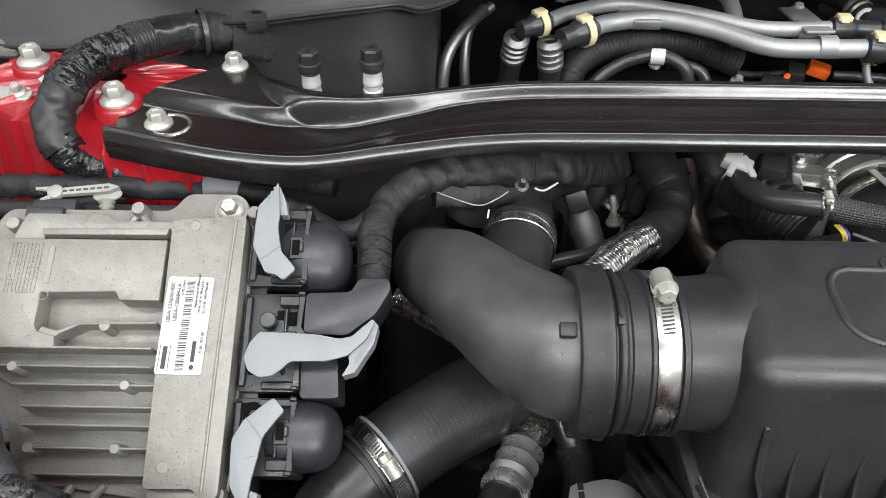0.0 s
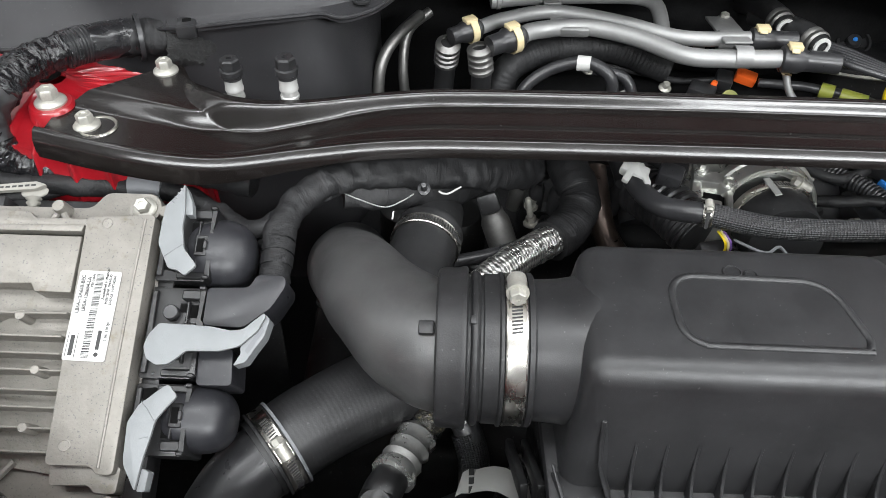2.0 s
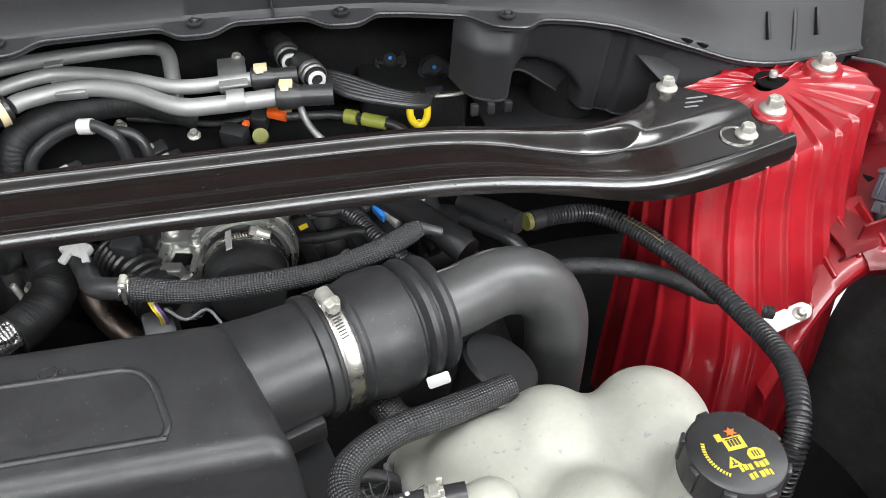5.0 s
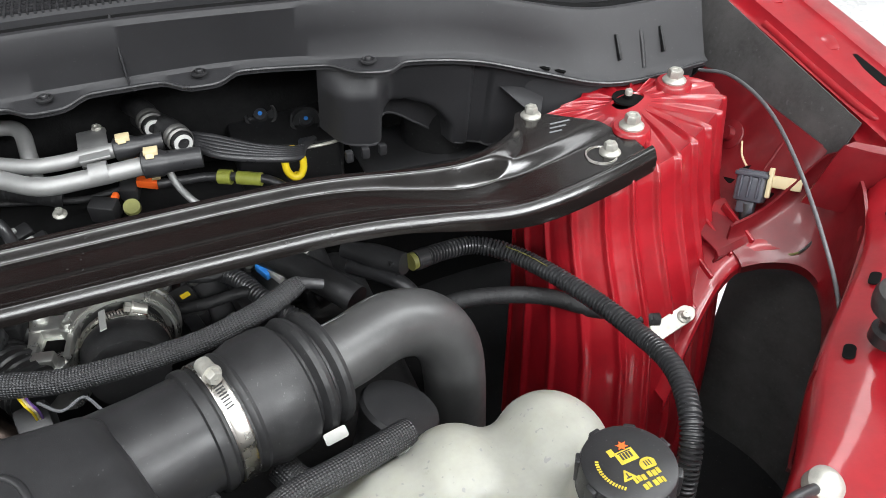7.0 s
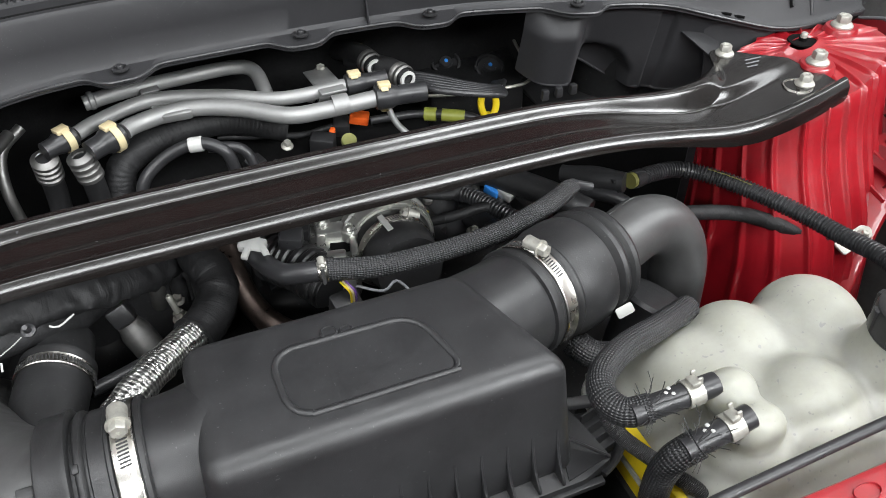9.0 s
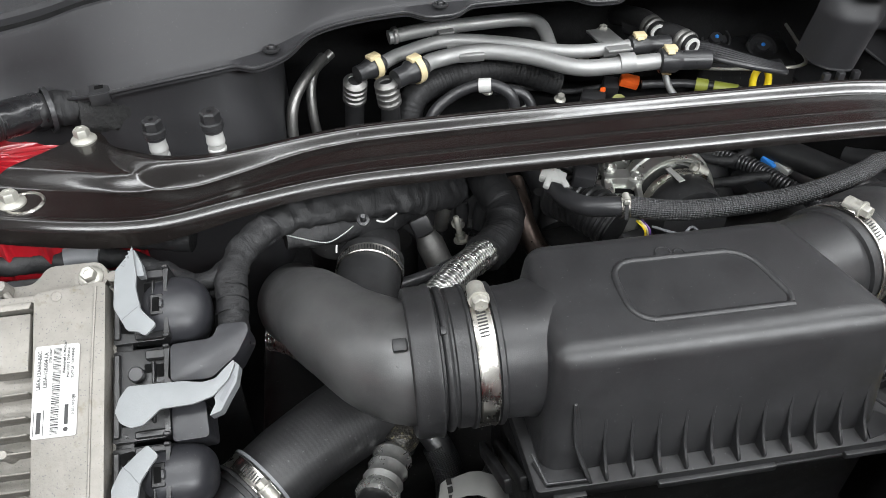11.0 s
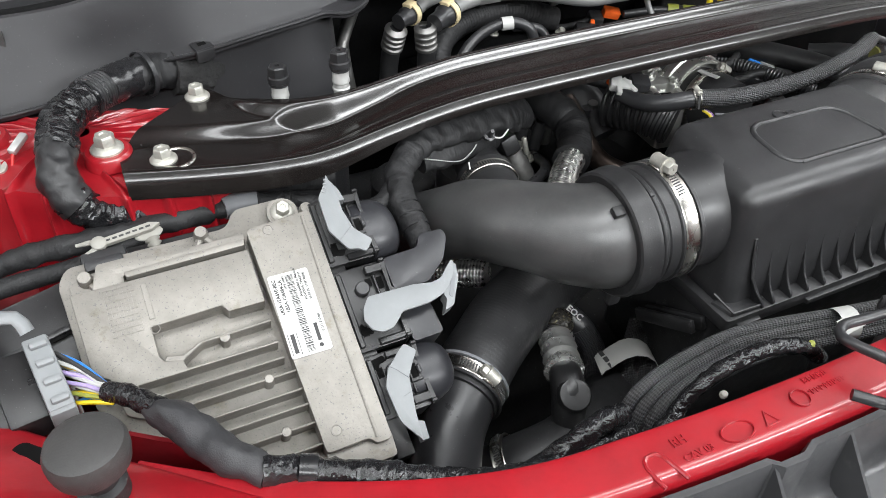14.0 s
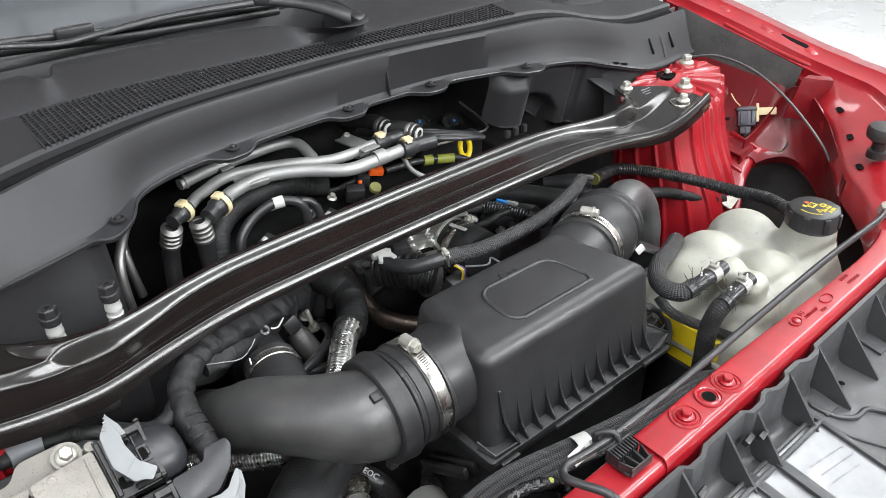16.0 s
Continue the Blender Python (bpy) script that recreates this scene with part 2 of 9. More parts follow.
BLACK = material("moulded black plastic", (0.0185, 0.0185, 0.0195), 0.4, grain=0.13, grain_scale=1400, vary=0.25, rough_vary=0.07, dirt=(0.04, 0.039, 0.037), dirt_scale=55, dirt_at=0.68, speck=(0.075, 430, 0.73))
BLACK_SOFT = material("satin black plastic", (0.022, 0.022, 0.0235), 0.34, grain=0.12, grain_scale=1200, vary=0.3, rough_vary=0.08, dirt=(0.04, 0.039, 0.038), dirt_scale=70, dirt_at=0.72, speck=(0.07, 430, 0.74))
COWL = material("grained dark grey plastic", (0.0245, 0.0243, 0.0262), 0.5, spec=0.38, rough_vary=0.03, grain=0.25, grain_scale=1800, vary=0.08, vary_scale=14, dirt=(0.055, 0.055, 0.055), dirt_scale=300, dirt_at=0.66, speck=(0.06, 520, 0.72))
RUBBER = material("black rubber", (0.0155, 0.0155, 0.0162), 0.46, grain=0.2, grain_scale=700, vary=0.35, dirt=(0.06, 0.058, 0.054), dirt_scale=26, dirt_at=0.68, speck=(0.07, 400, 0.72))
DUCT = material("blow-moulded duct plastic", (0.046, 0.046, 0.046), 0.4, spec=0.95, grain=0.12, grain_scale=1000, vary=0.3, dirt=(0.07, 0.069, 0.066), dirt_scale=24, dirt_at=0.62, rough_vary=0.08, speck=(0.08, 420, 0.72))
GUIDE = material("dusty grey guide plastic", (0.04, 0.04, 0.042), 0.42, spec=0.55, grain=0.22, grain_scale=1500, vary=0.2, vary_scale=20, dirt=(0.085, 0.084, 0.08), dirt_scale=60, dirt_at=0.6, speck=(0.09, 450, 0.73))
DARK = material("dark engine plastic", (0.009, 0.009, 0.0095), 0.5, spec=0.35, grain=0.3, vary=0.4, speck=(0.09, 380, 0.71))
GLOSS = material("gloss black paint", (0.0085, 0.007, 0.0065), 0.2, vary=0.2, coat=0.2, rough_vary=0.04, dirt=(0.03, 0.028, 0.025), dirt_scale=220, dirt_at=0.72, speck=(0.07, 420, 0.74))
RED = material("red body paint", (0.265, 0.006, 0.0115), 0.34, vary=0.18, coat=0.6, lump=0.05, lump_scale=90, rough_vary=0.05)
# body red darkened: the shade inside the wings is put into the colour
RED_SHADED = material("shaded red body paint", (0.13, 0.0035, 0.0065), 0.42, vary=0.25, coat=0.25, lump=0.06)
CAST = material("cast aluminium", (0.235, 0.222, 0.2), 0.52, metal=0.45, grain=0.35, grain_scale=420, lump=0.04, vary=0.1, vary_scale=45, dirt=(0.17, 0.15, 0.115), dirt_scale=55, dirt_at=0.58, rough_vary=0.12, speck=(0.13, 620, 0.66))
ALU = material("drawn aluminium tube", (0.31, 0.31, 0.306), 0.52, metal=0.55, grain=0.12, vary=0.1, rough_vary=0.1)
STEEL = material("stainless band", (0.52, 0.5, 0.465), 0.28, metal=1.0, vary=0.12, rough_vary=0.08)
ZINC = material("zinc-plated steel", (0.42, 0.41, 0.37), 0.45, metal=0.6, grain=0.25, vary=0.2, vary_scale=120, dirt=(0.35, 0.31, 0.24), dirt_scale=200)
GREY = material("light grey lever plastic", (0.2, 0.21, 0.215), 0.5, grain=0.2, vary=0.06)
CRIMP = material("dark bright-edged crimp", (0.2, 0.197, 0.19), 0.45, metal=0.85, vary=0.3)
BRIGHT_CAST = material("bright cast metal", (0.5, 0.5, 0.475), 0.32, metal=0.85, lump=0.15, lump_scale=70, grain=0.3, grain_scale=500, vary=0.15)
PLUG = material("plug housing plastic", (0.012, 0.012, 0.0125), 0.36, grain=0.1, vary=0.3, speck=(0.07, 480, 0.73))
# near-black laid over surfaces for the shade inside holes that are not cut
VOID = material("painted dark for openings", (0.004, 0.004, 0.004), 0.9, spec=0.1)
PORTCAP = material("gun-grey cap plastic", (0.018, 0.018, 0.019), 0.38, vary=0.25, speck=(0.09, 430, 0.73))
SLATE = material("slate connector plastic", (0.05, 0.052, 0.065), 0.42, grain=0.15, vary=0.15)
COVER = material("slate-tinted cover plastic", (0.02, 0.0203, 0.0235), 0.38, grain=0.12, grain_scale=1200, vary=0.2, speck=(0.07, 430, 0.74))
BEND_TAPE = material("creased dull tape", (0.016, 0.016, 0.017), 0.42, lump=0.2, lump_scale=60, grain=0.2, vary=0.3, rough_vary=0.1)
SMOOTH_TAPE = material("smooth shiny tape", (0.011, 0.011, 0.012), 0.24, lump=0.12, lump_scale=45, vary=0.3)
GREY_DARK = material("mid grey connector plastic", (0.16, 0.165, 0.175), 0.5, grain=0.2, vary=0.1)
TAPE = material("shiny wound tape", (0.009, 0.009, 0.01), 0.18, lump=0.4, lump_scale=110, vary=0.4, rough_vary=0.1, wrap=(5, 170, 1.0))
CLOTH = material("cloth harness tape", (0.0095, 0.0095, 0.0102), 0.6, spec=0.4, grain=0.5, grain_scale=900, vary=0.35, wrap=(2.2, 75, 0.75))
SLEEVE = material("loose fabric sleeve", (0.026, 0.026, 0.028), 0.5, grain=0.4, grain_scale=1100, lump=0.15, lump_scale=70, vary=0.2)
FOAM = material("black foam", (0.02, 0.02, 0.02), 0.95, grain=1.0, grain_scale=420, lump=0.5, lump_scale=260, vary=0.5)
BRAID = material("braided hose sleeve", (0.07, 0.07, 0.073), 0.4, vary=0.2, weave=(62.8, 1250, 0.12))
BRAID_DARK = material("dark braided hose sleeve", (0.035, 0.035, 0.037), 0.4, vary=0.25, weave=(94.2, 1300, 0.22))
MESH_SLEEVE = material("expanded mesh sleeve", (0.045, 0.045, 0.047), 0.38, vary=0.25, weave=(113.1, 2100, 0.15))
FOIL = material("crinkled foil sleeve", (0.7, 0.69, 0.67), 0.3, metal=0.95, lump=0.8, lump_scale=150, vary=0.3, weave=(37.7, 900, 0.4))
TANK = material("milky tank plastic", (0.33, 0.33, 0.29), 0.36, subsurface=0.75, vary=0.1, lump=0.05, lump_scale=70, rough_vary=0.08, spec=0.35, dirt=(0.3, 0.3, 0.26), dirt_scale=260, dirt_at=0.6, speck=(0.24, 210, 0.7))
PRINT_YELLOW = material("yellow print", (0.46, 0.36, 0.03), 0.5, vary=0.2, vary_scale=200)
YELLOW = material("yellow plastic", (0.7, 0.52, 0.015), 0.4, vary=0.1)
CREAM = material("cream clip plastic", (0.6, 0.5, 0.3), 0.5, vary=0.08)
WHITE = material("white label film", (0.46, 0.46, 0.445), 0.4, vary=0.03)
PAPER = material("dull label paper", (0.4, 0.4, 0.38), 0.55, vary=0.05)
INK = material("black print", (0.03, 0.03, 0.03), 0.6, vary=0.05)
ORANGE = material("orange plastic", (0.85, 0.13, 0.02), 0.4, vary=0.1)
BLUE = material("blue plastic", (0.03, 0.2, 0.6), 0.4, vary=0.1)
GREEN = material("green wire", (0.15, 0.5, 0.1), 0.4, vary=0.1)
LIME = material("yellow-green plastic", (0.25, 0.27, 0.045), 0.4, vary=0.15)
PORT = material("pale metal fitting", (0.47, 0.47, 0.455), 0.42, metal=0.4, vary=0.1)
GLASS = material("coated windscreen glass", (0.16, 0.17, 0.18), 0.06, metal=0.55, vary=0.05, coat=0.6, rough_vary=0.03)
LINER = material("wheel arch liner", (0.05, 0.048, 0.047), 0.8, grain=0.5, vary=0.4, dirt=(0.05, 0.048, 0.045), dirt_scale=9, dirt_at=0.6, speck=(0.08, 200, 0.7))
FLOOR = material("pale polished floor", (0.88, 0.88, 0.88), 0.3, vary=0.06, vary_scale=2)
# near-black: the shade of the bay's cavities and cowl channel is in the colour
SHADE_BLACK = material("near-black of deep shade", (0.005, 0.005, 0.0052), 0.95, spec=0.15, grain=0.6, grain_scale=400, vary=0.4)
PALE = material("pale clip plastic", (0.27, 0.262, 0.235), 0.5, vary=0.1)
WALL = material("pale grey hall wall", (0.72, 0.72, 0.72), 0.7, vary=0.04, vary_scale=1.5)
MIRROR_SHEET = material("bright foil shield", (0.2, 0.203, 0.208), 0.4, metal=0.7, lump=0.1, lump_scale=30, vary=0.08)

# ---- the hall round the car ----
MID = 0.32  # the car's middle, in x


def mirror(bm):
    """The same part for the other side of the car."""
    bm.transform(Matrix.Translation((2 * MID, 0, 0)) @ Matrix.Diagonal((-1, 1, 1, 1)))
    bmesh.ops.reverse_faces(bm, faces=bm.faces[:])
    return bm


solid("floor", block(12, 12, 0.1, (0.3, 0, -0.05)), FLOOR, "pale polished hall floor", "floor", kind="structure")
solid("ceiling", block(12, 12, 0.1, (0.3, 0, 3.75)), WALL, "white hall ceiling", "ceiling", kind="structure")
for name, at, size in (("wall_north", (0.3, 6.05, 1.85), (12.2, 0.1, 3.7)), ("wall_south", (0.3, -6.05, 1.85), (12.2, 0.1, 3.7)),
                       ("wall_east", (6.35, 0, 1.85), (0.1, 12, 3.7)), ("wall_west", (-5.75, 0, 1.85), (0.1, 12, 3.7))):
    solid(name, block(*size, at), WALL, "plain white hall wall", "wall", kind="structure")

joints = bmesh.new()
for k in range(24):
    add(joints, block(0.02, 11.8, 0.01, (-5.2 + 0.48 * k, 0, 3.693)))
for k in range(4):
    add(joints, block(11.8, 0.12, 0.05, (0.3, -4.5 + 3.0 * k, 3.67)))
tagged(solid("ceiling_joints", joints, GREY_DARK, "grey joints and beams of the hall ceiling", "ceiling", kind="structure"), kind="structure")

# ---- the car's body round the bay ----
# the open bonnet overhead, which the gloss paint mirrors
bonnet = thing("bonnet", (MID, 1.0, 1.15), "open red bonnet with a dark liner, held up high", "bonnet")
hood = frame_on((MID, 0.72, 1.85), (1, 0, 0), (0, -0.86, -0.5))
part("bonnet_skin", block(1.5, 1.25, 0.02, hood @ Matrix.Translation((0, 0, -0.03)), 0.008), RED_SHADED, bonnet)
part("bonnet_liner", block(1.3, 1.05, 0.02, hood, 0.008), DARK, bonnet, "dark felt liner")

# floor of the bay and the dashboard panel behind it
solid("bay_floor", block(1.7, 1.3, 0.04, (MID, 0.45, 0.5)), DARK, "dark underside of the engine bay", "panel", kind="structure")
bulk = loft([[(x, 0.86 + 0.02 * math.sin(9 * x), z) for z in (0.5, 0.7, 0.85, 0.95, 1.02, 1.06)] for x in np.linspace(-0.5, 1.15, 30)])
solid("bulkhead", thicken(bulk, 0.02), SHADE_BLACK, "bulkhead behind the engine, near-black for the shade there", "bulkhead", kind="structure")


def cowl_base(x):
    """The smooth line along the foot of the cowl's face."""
    return lerp_table([(-0.6, 0.63), (-0.36, 0.615), (-0.3, 0.622), (-0.25, 0.64), (-0.205, 0.63), (-0.16, 0.606), (-0.1, 0.603), (-0.04, 0.617), (0.0, 0.638), (0.06, 0.69), (0.14, 0.712), (0.32, 0.722), (0.45, 0.72), (0.56, 0.71),
                       (0.66, 0.68), (0.71, 0.664), (0.764, 0.654), (0.823, 0.645), (0.873, 0.63), (0.913, 0.614), (0.96, 0.607), (1.06, 0.612)], x)[0]


def cowl_z(x):
    """The height of the cowl's lip, which dips towards the tower."""
    return lerp_table([(-0.6, 0.985), (-0.33, 0.985), (-0.27, 0.988), (-0.205, 1.003), (-0.16, 1.018), (-0.1, 1.028), (-0.04, 1.03), (0.6, 1.03), (0.72, 1.03), (0.78, 1.023), (0.85, 1.003), (0.913, 0.988), (0.96, 0.984), (1.06, 0.985)], x)[0]


def cowl_lip(x):
    """The cut front edge of the cowl's lip, which comes forward round each clip."""
    y = cowl_base(x) - 0.004
    for c in (0.003, 0.181, 0.365, 0.51, 0.674):
        y -= 0.022 * math.exp(-((x - c) / 0.028) ** 4)
    return y


def cowl_row(x):
    y, base = cowl_lip(x), cowl_base(x)
    top, front, back, ridge = lerp_table([(-0.6, 0.675, 0.705, 0.78, 0.87), (-0.3, 0.672, 0.702, 0.785, 0.88), (-0.12, 0.656, 0.69, 0.8, 0.9), (-0.017, 0.69, 0.72, 0.825, 0.91), (0.108, 0.728, 0.75, 0.83, 0.9), (0.27, 0.738, 0.762, 0.815, 0.875),
                                          (0.445, 0.734, 0.758, 0.798, 0.86), (0.637, 0.705, 0.73, 0.785, 0.86), (0.75, 0.686, 0.715, 0.78, 0.86), (0.9, 0.66, 0.69, 0.77, 0.86), (1.06, 0.655, 0.68, 0.76, 0.86)], x)
    z, k = cowl_z(x), (cowl_z(x) - 1.03) * 0.95
    top -= 0.011
    return [(x, y, z - 0.006), (x, y, z - 0.001), (x, y + 0.001, z), (x, base + 0.002, z + 0.002), (x, base + 0.005, z + 0.006), (x, (base + top) / 2 + 0.002, 1.062 + k), (x, top - 0.003, 1.09 + k), (x, top, 1.095 + k), (x, top + 0.004, 1.096 + k),
            (x, top + 0.006, 1.068 + k), (x, front - 0.006, 1.068 + k), (x, front - 0.005, 1.096 + k), (x, front, 1.1 + k)], (front, back, ridge)


cowl = thing("cowl_panel", (MID, 0.7, 1.03), "dark grey grained plastic cowl panel below the windscreen", "cowl", kind="structure")
xs = np.linspace(-0.6, 1.06, 240)
RK = lambda x: (cowl_z(x) - 1.03) * 0.95
part("front_face", thicken(loft([cowl_row(x)[0] for x in xs]), 0.003), COWL, cowl)
rear = []
for x in xs:
    f, b, r = cowl_row(x)[1]
    # the deck rises to a step edge, with a drained notch, and drops behind it to the wiper well; it sweeps forward round the wiper's pivot
    edge = lerp_table([(-0.6, 0.87), (-0.08, 0.885), (0.0, 0.89), (0.005, 0.885), (0.015, 0.862), (0.03, 0.862), (0.042, 0.9), (0.06, 0.905), (0.25, 0.885), (0.33, 0.86), (0.37, 0.815), (0.4, 0.79), (0.44, 0.79), (0.465, 0.83), (0.475, 0.93), (0.6, 0.945), (1.06, 0.93)], x)[0]
    k = RK(x)
    d = edge - b
    rear.append([(x, b, 1.097 + k), (x, b + 0.0008, 1.1015 + k), (x, b + 0.003, 1.1028 + k), (x, b + 0.35 * d, 1.11 + k), (x, b + 0.7 * d, 1.118 + k), (x, edge - 0.004, 1.122 + k), (x, edge, 1.121 + k), (x, edge + 0.003, 1.117 + k), (x, edge + 0.005, 1.06 + k), (x, edge + 0.012, 1.045 + k), (x, 0.975, 1.045 + k), (x, 0.99, 1.1 + k)])
part("rear_deck", thicken(loft(rear), 0.003), COWL, cowl)
# the sunk floor under the grille and the lattice of its small bars
part("grille_floor", loft([[(x, cowl_row(x)[1][0] - 0.002, 1.0945 + RK(x)), (x, cowl_row(x)[1][1] + 0.002, 1.0945 + RK(x))] for x in xs]), DARK, cowl)
solid_left = -0.03
for x in np.arange(solid_left, 1.0, 0.0068):
    f, b, r = cowl_row(x)[1]
    if 0.70 < x:
        break
    part("grille_bar", block(0.0022, b - f + 0.004, 0.006, (x, (b + f) / 2, 1.099)), COWL, cowl)
for k in range(1, 14):
    rows = []
    for x in np.linspace(solid_left, 0.7, 60):
        f, b, r = cowl_row(x)[1]
        y = f + 0.0085 * k
        if y < b - 0.002:
            rows.append([(x, y - 0.0012, 1.0965), (x, y - 0.0012, 1.1015), (x, y + 0.0012, 1.1015), (x, y + 0.0012, 1.0965)])
        elif len(rows) > 1:
            part("grille_slat", loft(rows, closed=True), COWL, cowl)
            rows = []
    if len(rows) > 1:
        part("grille_slat", loft(rows, closed=True), COWL, cowl)
for sgn in (0, 1):
    x0, x1 = ((-0.6, solid_left), (0.7, 1.06))[sgn]
    part("closed_end", thicken(loft([[(x, cowl_row(x)[1][0], 1.1 + RK(x)), (x, cowl_row(x)[1][1], 1.103 + RK(x))] for x in np.linspace(x0, x1, 20)]), 0.003), COWL, cowl)
plug = lathe([(0.0, 0.003), (0.05, 0.004), (0.055, 0.003), (0.057, -0.003), (0.062, -0.003), (0.064, 0.002)], Matrix.Translation((-0.13, 0.79, 1.108)), 40)
part("round_cover", plug, COWL, cowl, "round service cover")
# rubber seal in the channel behind the face, bright cut edge of the lip, ribs and closed end by the tower
part("bonnet_seal", tube([(x, cowl_row(x)[1][0] - 0.0135, 1.084 + RK(x)) for x in np.linspace(-0.58, 1.05, 50)], 0.0078, 12, 0.02), SHADE_BLACK, cowl, "black rubber seal in the channel")
part("lip_edge", tube([(x, cowl_lip(x) - 0.0005, cowl_z(x) - 0.001) for x in np.linspace(-0.58, 1.055, 260)], 0.0021, 8, 0.02, smooth=False), BLACK_SOFT, cowl)
for x, h in ((0.948, 0.036), (1.005, 0.036)):
    part("face_rib", block(0.0035, 0.008, h * 0.8, frame_on((x, (cowl_base(x) + cowl_row(x)[0][7][1]) / 2 - 0.001, cowl_z(x) + 0.03), (1, 0, 0), (0, 0.55, 0.83)), 0.001), DARK, cowl)
part("face_fold", tube([(0.978, cowl_base(0.978) + 0.006, cowl_z(0.978) + 0.006), (0.98, cowl_base(0.98) + 0.022, cowl_z(0.98) + 0.035), (0.981, 0.65, cowl_z(0.98) + 0.06)], 0.003, 8), COWL, cowl)
end_row = cowl_row(1.06)[0]
part("end_web", prism([(p[1], p[2]) for p in end_row] + [(0.76, end_row[-1][2]), (0.76, 0.94), (0.64, 0.94)], 0, 0.004, Matrix(((0, 0, 1, 1.058), (1, 0, 0, 0), (0, 1, 0, 0), (0, 0, 0, 1)))), COWL, cowl)
for x in (0.862, 0.878):
    part("lip_slot", block(0.004, 0.016, 0.002, frame_on((x, cowl_base(x) + 0.002, cowl_z(x) + 0.003), (0.8, 0.6, 0), (0, 0, 1))), VOID, cowl, "dark slot in the lip")
bars = bmesh.new()
for k in range(6):
    add(bars, block(0.014, 0.018, 0.002, frame_on((0.76 + 0.024 * k, 0.8 - 0.006 * k, 1.114 + RK(0.76 + 0.024 * k)), (1, -0.2, 0), (0, -0.1, 1)), 0.0006, 1))
tagged(part("embossed_bars", bars, COWL, cowl), kind="stuff")
# joint of the two cowl halves
part("joint_strip", block(0.0022, 0.0105, 0.068, frame_on((0.442, 0.727, 1.063), (1, 0, 0), (0, 0.2, 0.98)), 0.001), COWL, cowl)

for x in (0.003, 0.181, 0.365, 0.51, 0.674):
    y = cowl_base(x) - 0.01
    clip = thing("push_clip", (x, y, 1.034), "black plastic push clip in the cowl lip", "clip", "cowl clips")
    m = Matrix.Translation((x, y, 1.0345))
    part("clip_rim", lathe([(0.0085, 0), (0.0085, 0.0015), (0.006, 0.0025), (0.005, 0.001), (0.0, 0.001)], m, 20), BLACK, clip)
    part("clip_head", lathe([(0.0035, 0.0), (0.0035, 0.004), (0.0028, 0.005), (0.0, 0.005)], m, 16), BLACK_SOFT, clip)

# windscreen, its lower seal and the wiper
glass = frame_on((MID, 1.36, 1.33), (1, 0, 0), (0, -0.55, 0.835))
solid("windscreen", block(1.6, 0.85, 0.006, glass), GLASS, "dark tinted windscreen mirroring the hall", "windscreen", kind="structure")
solid("windscreen_seal", tube([(-0.5, 0.995, 1.1), (0.3, 1.0, 1.105), (1.15, 0.995, 1.1)], 0.012, 12, 0.03), RUBBER, "black rubber seal along the windscreen", "seal", kind="structure")
wiper = thing("wiper", (0.41, 0.741, 1.13), "black windscreen wiper arm with its blade", "wiper")
part("arm", tube([(0.449, 0.802, 1.121), (0.437, 0.818, 1.129), (0.419, 0.842, 1.137), (0.394, 0.87, 1.143), (0.359, 0.9, 1.147), (0.34, 0.908, 1.147)], [0.0115, 0.0115, 0.0105, 0.009, 0.0078, 0.0075], 18, 0.006, flat=0.6), BLACK_SOFT, wiper)
part("pivot_cap", lathe([(0.0, 0.005), (0.008, 0.0045), (0.0115, 0.002), (0.0125, -0.006), (0.011, -0.04)], frame_on((0.451, 0.802, 1.127), (1, 0, 0), (0.1, -0.35, 0.93)), 24), BLACK_SOFT, wiper)
part("rear_arm", tube([(0.345, 0.906, 1.147), (0.331, 0.91, 1.146), (0.212, 0.92, 1.148), (0.117, 0.925, 1.143), (0.064, 0.925, 1.1415), (-0.007, 0.925, 1.153), (-0.1, 0.925, 1.165)], [0.0075, 0.0062, 0.0055, 0.005, 0.0045, 0.0042, 0.0042], 14, 0.008, flat=0.75), BLACK_SOFT, wiper)
part("joint_head", block(0.024, 0.018, 0.014, frame_on((0.35, 0.905, 1.148), (1, -0.5, 0), (0, -0.2, 1)), 0.004), BLACK_SOFT, wiper)
part("blade", tube([(0.4, 0.952, 1.112), (0.168, 0.952, 1.124), (-0.008, 0.952, 1.139), (-0.2, 0.95, 1.15)], 0.007, 12, 0.02), RUBBER, wiper)
part("blade_spine", tube([(0.4, 0.948, 1.124), (0.168, 0.948, 1.136), (-0.008, 0.948, 1.151), (-0.2, 0.946, 1.162)], 0.005, 10, 0.02), BLACK, wiper)
part("blade_clip", block(0.05, 0.014, 0.016, frame_on((0.09, 0.94, 1.148), (1, -0.05, -0.07), (0, 0, 1)), 0.004), BLACK, wiper)

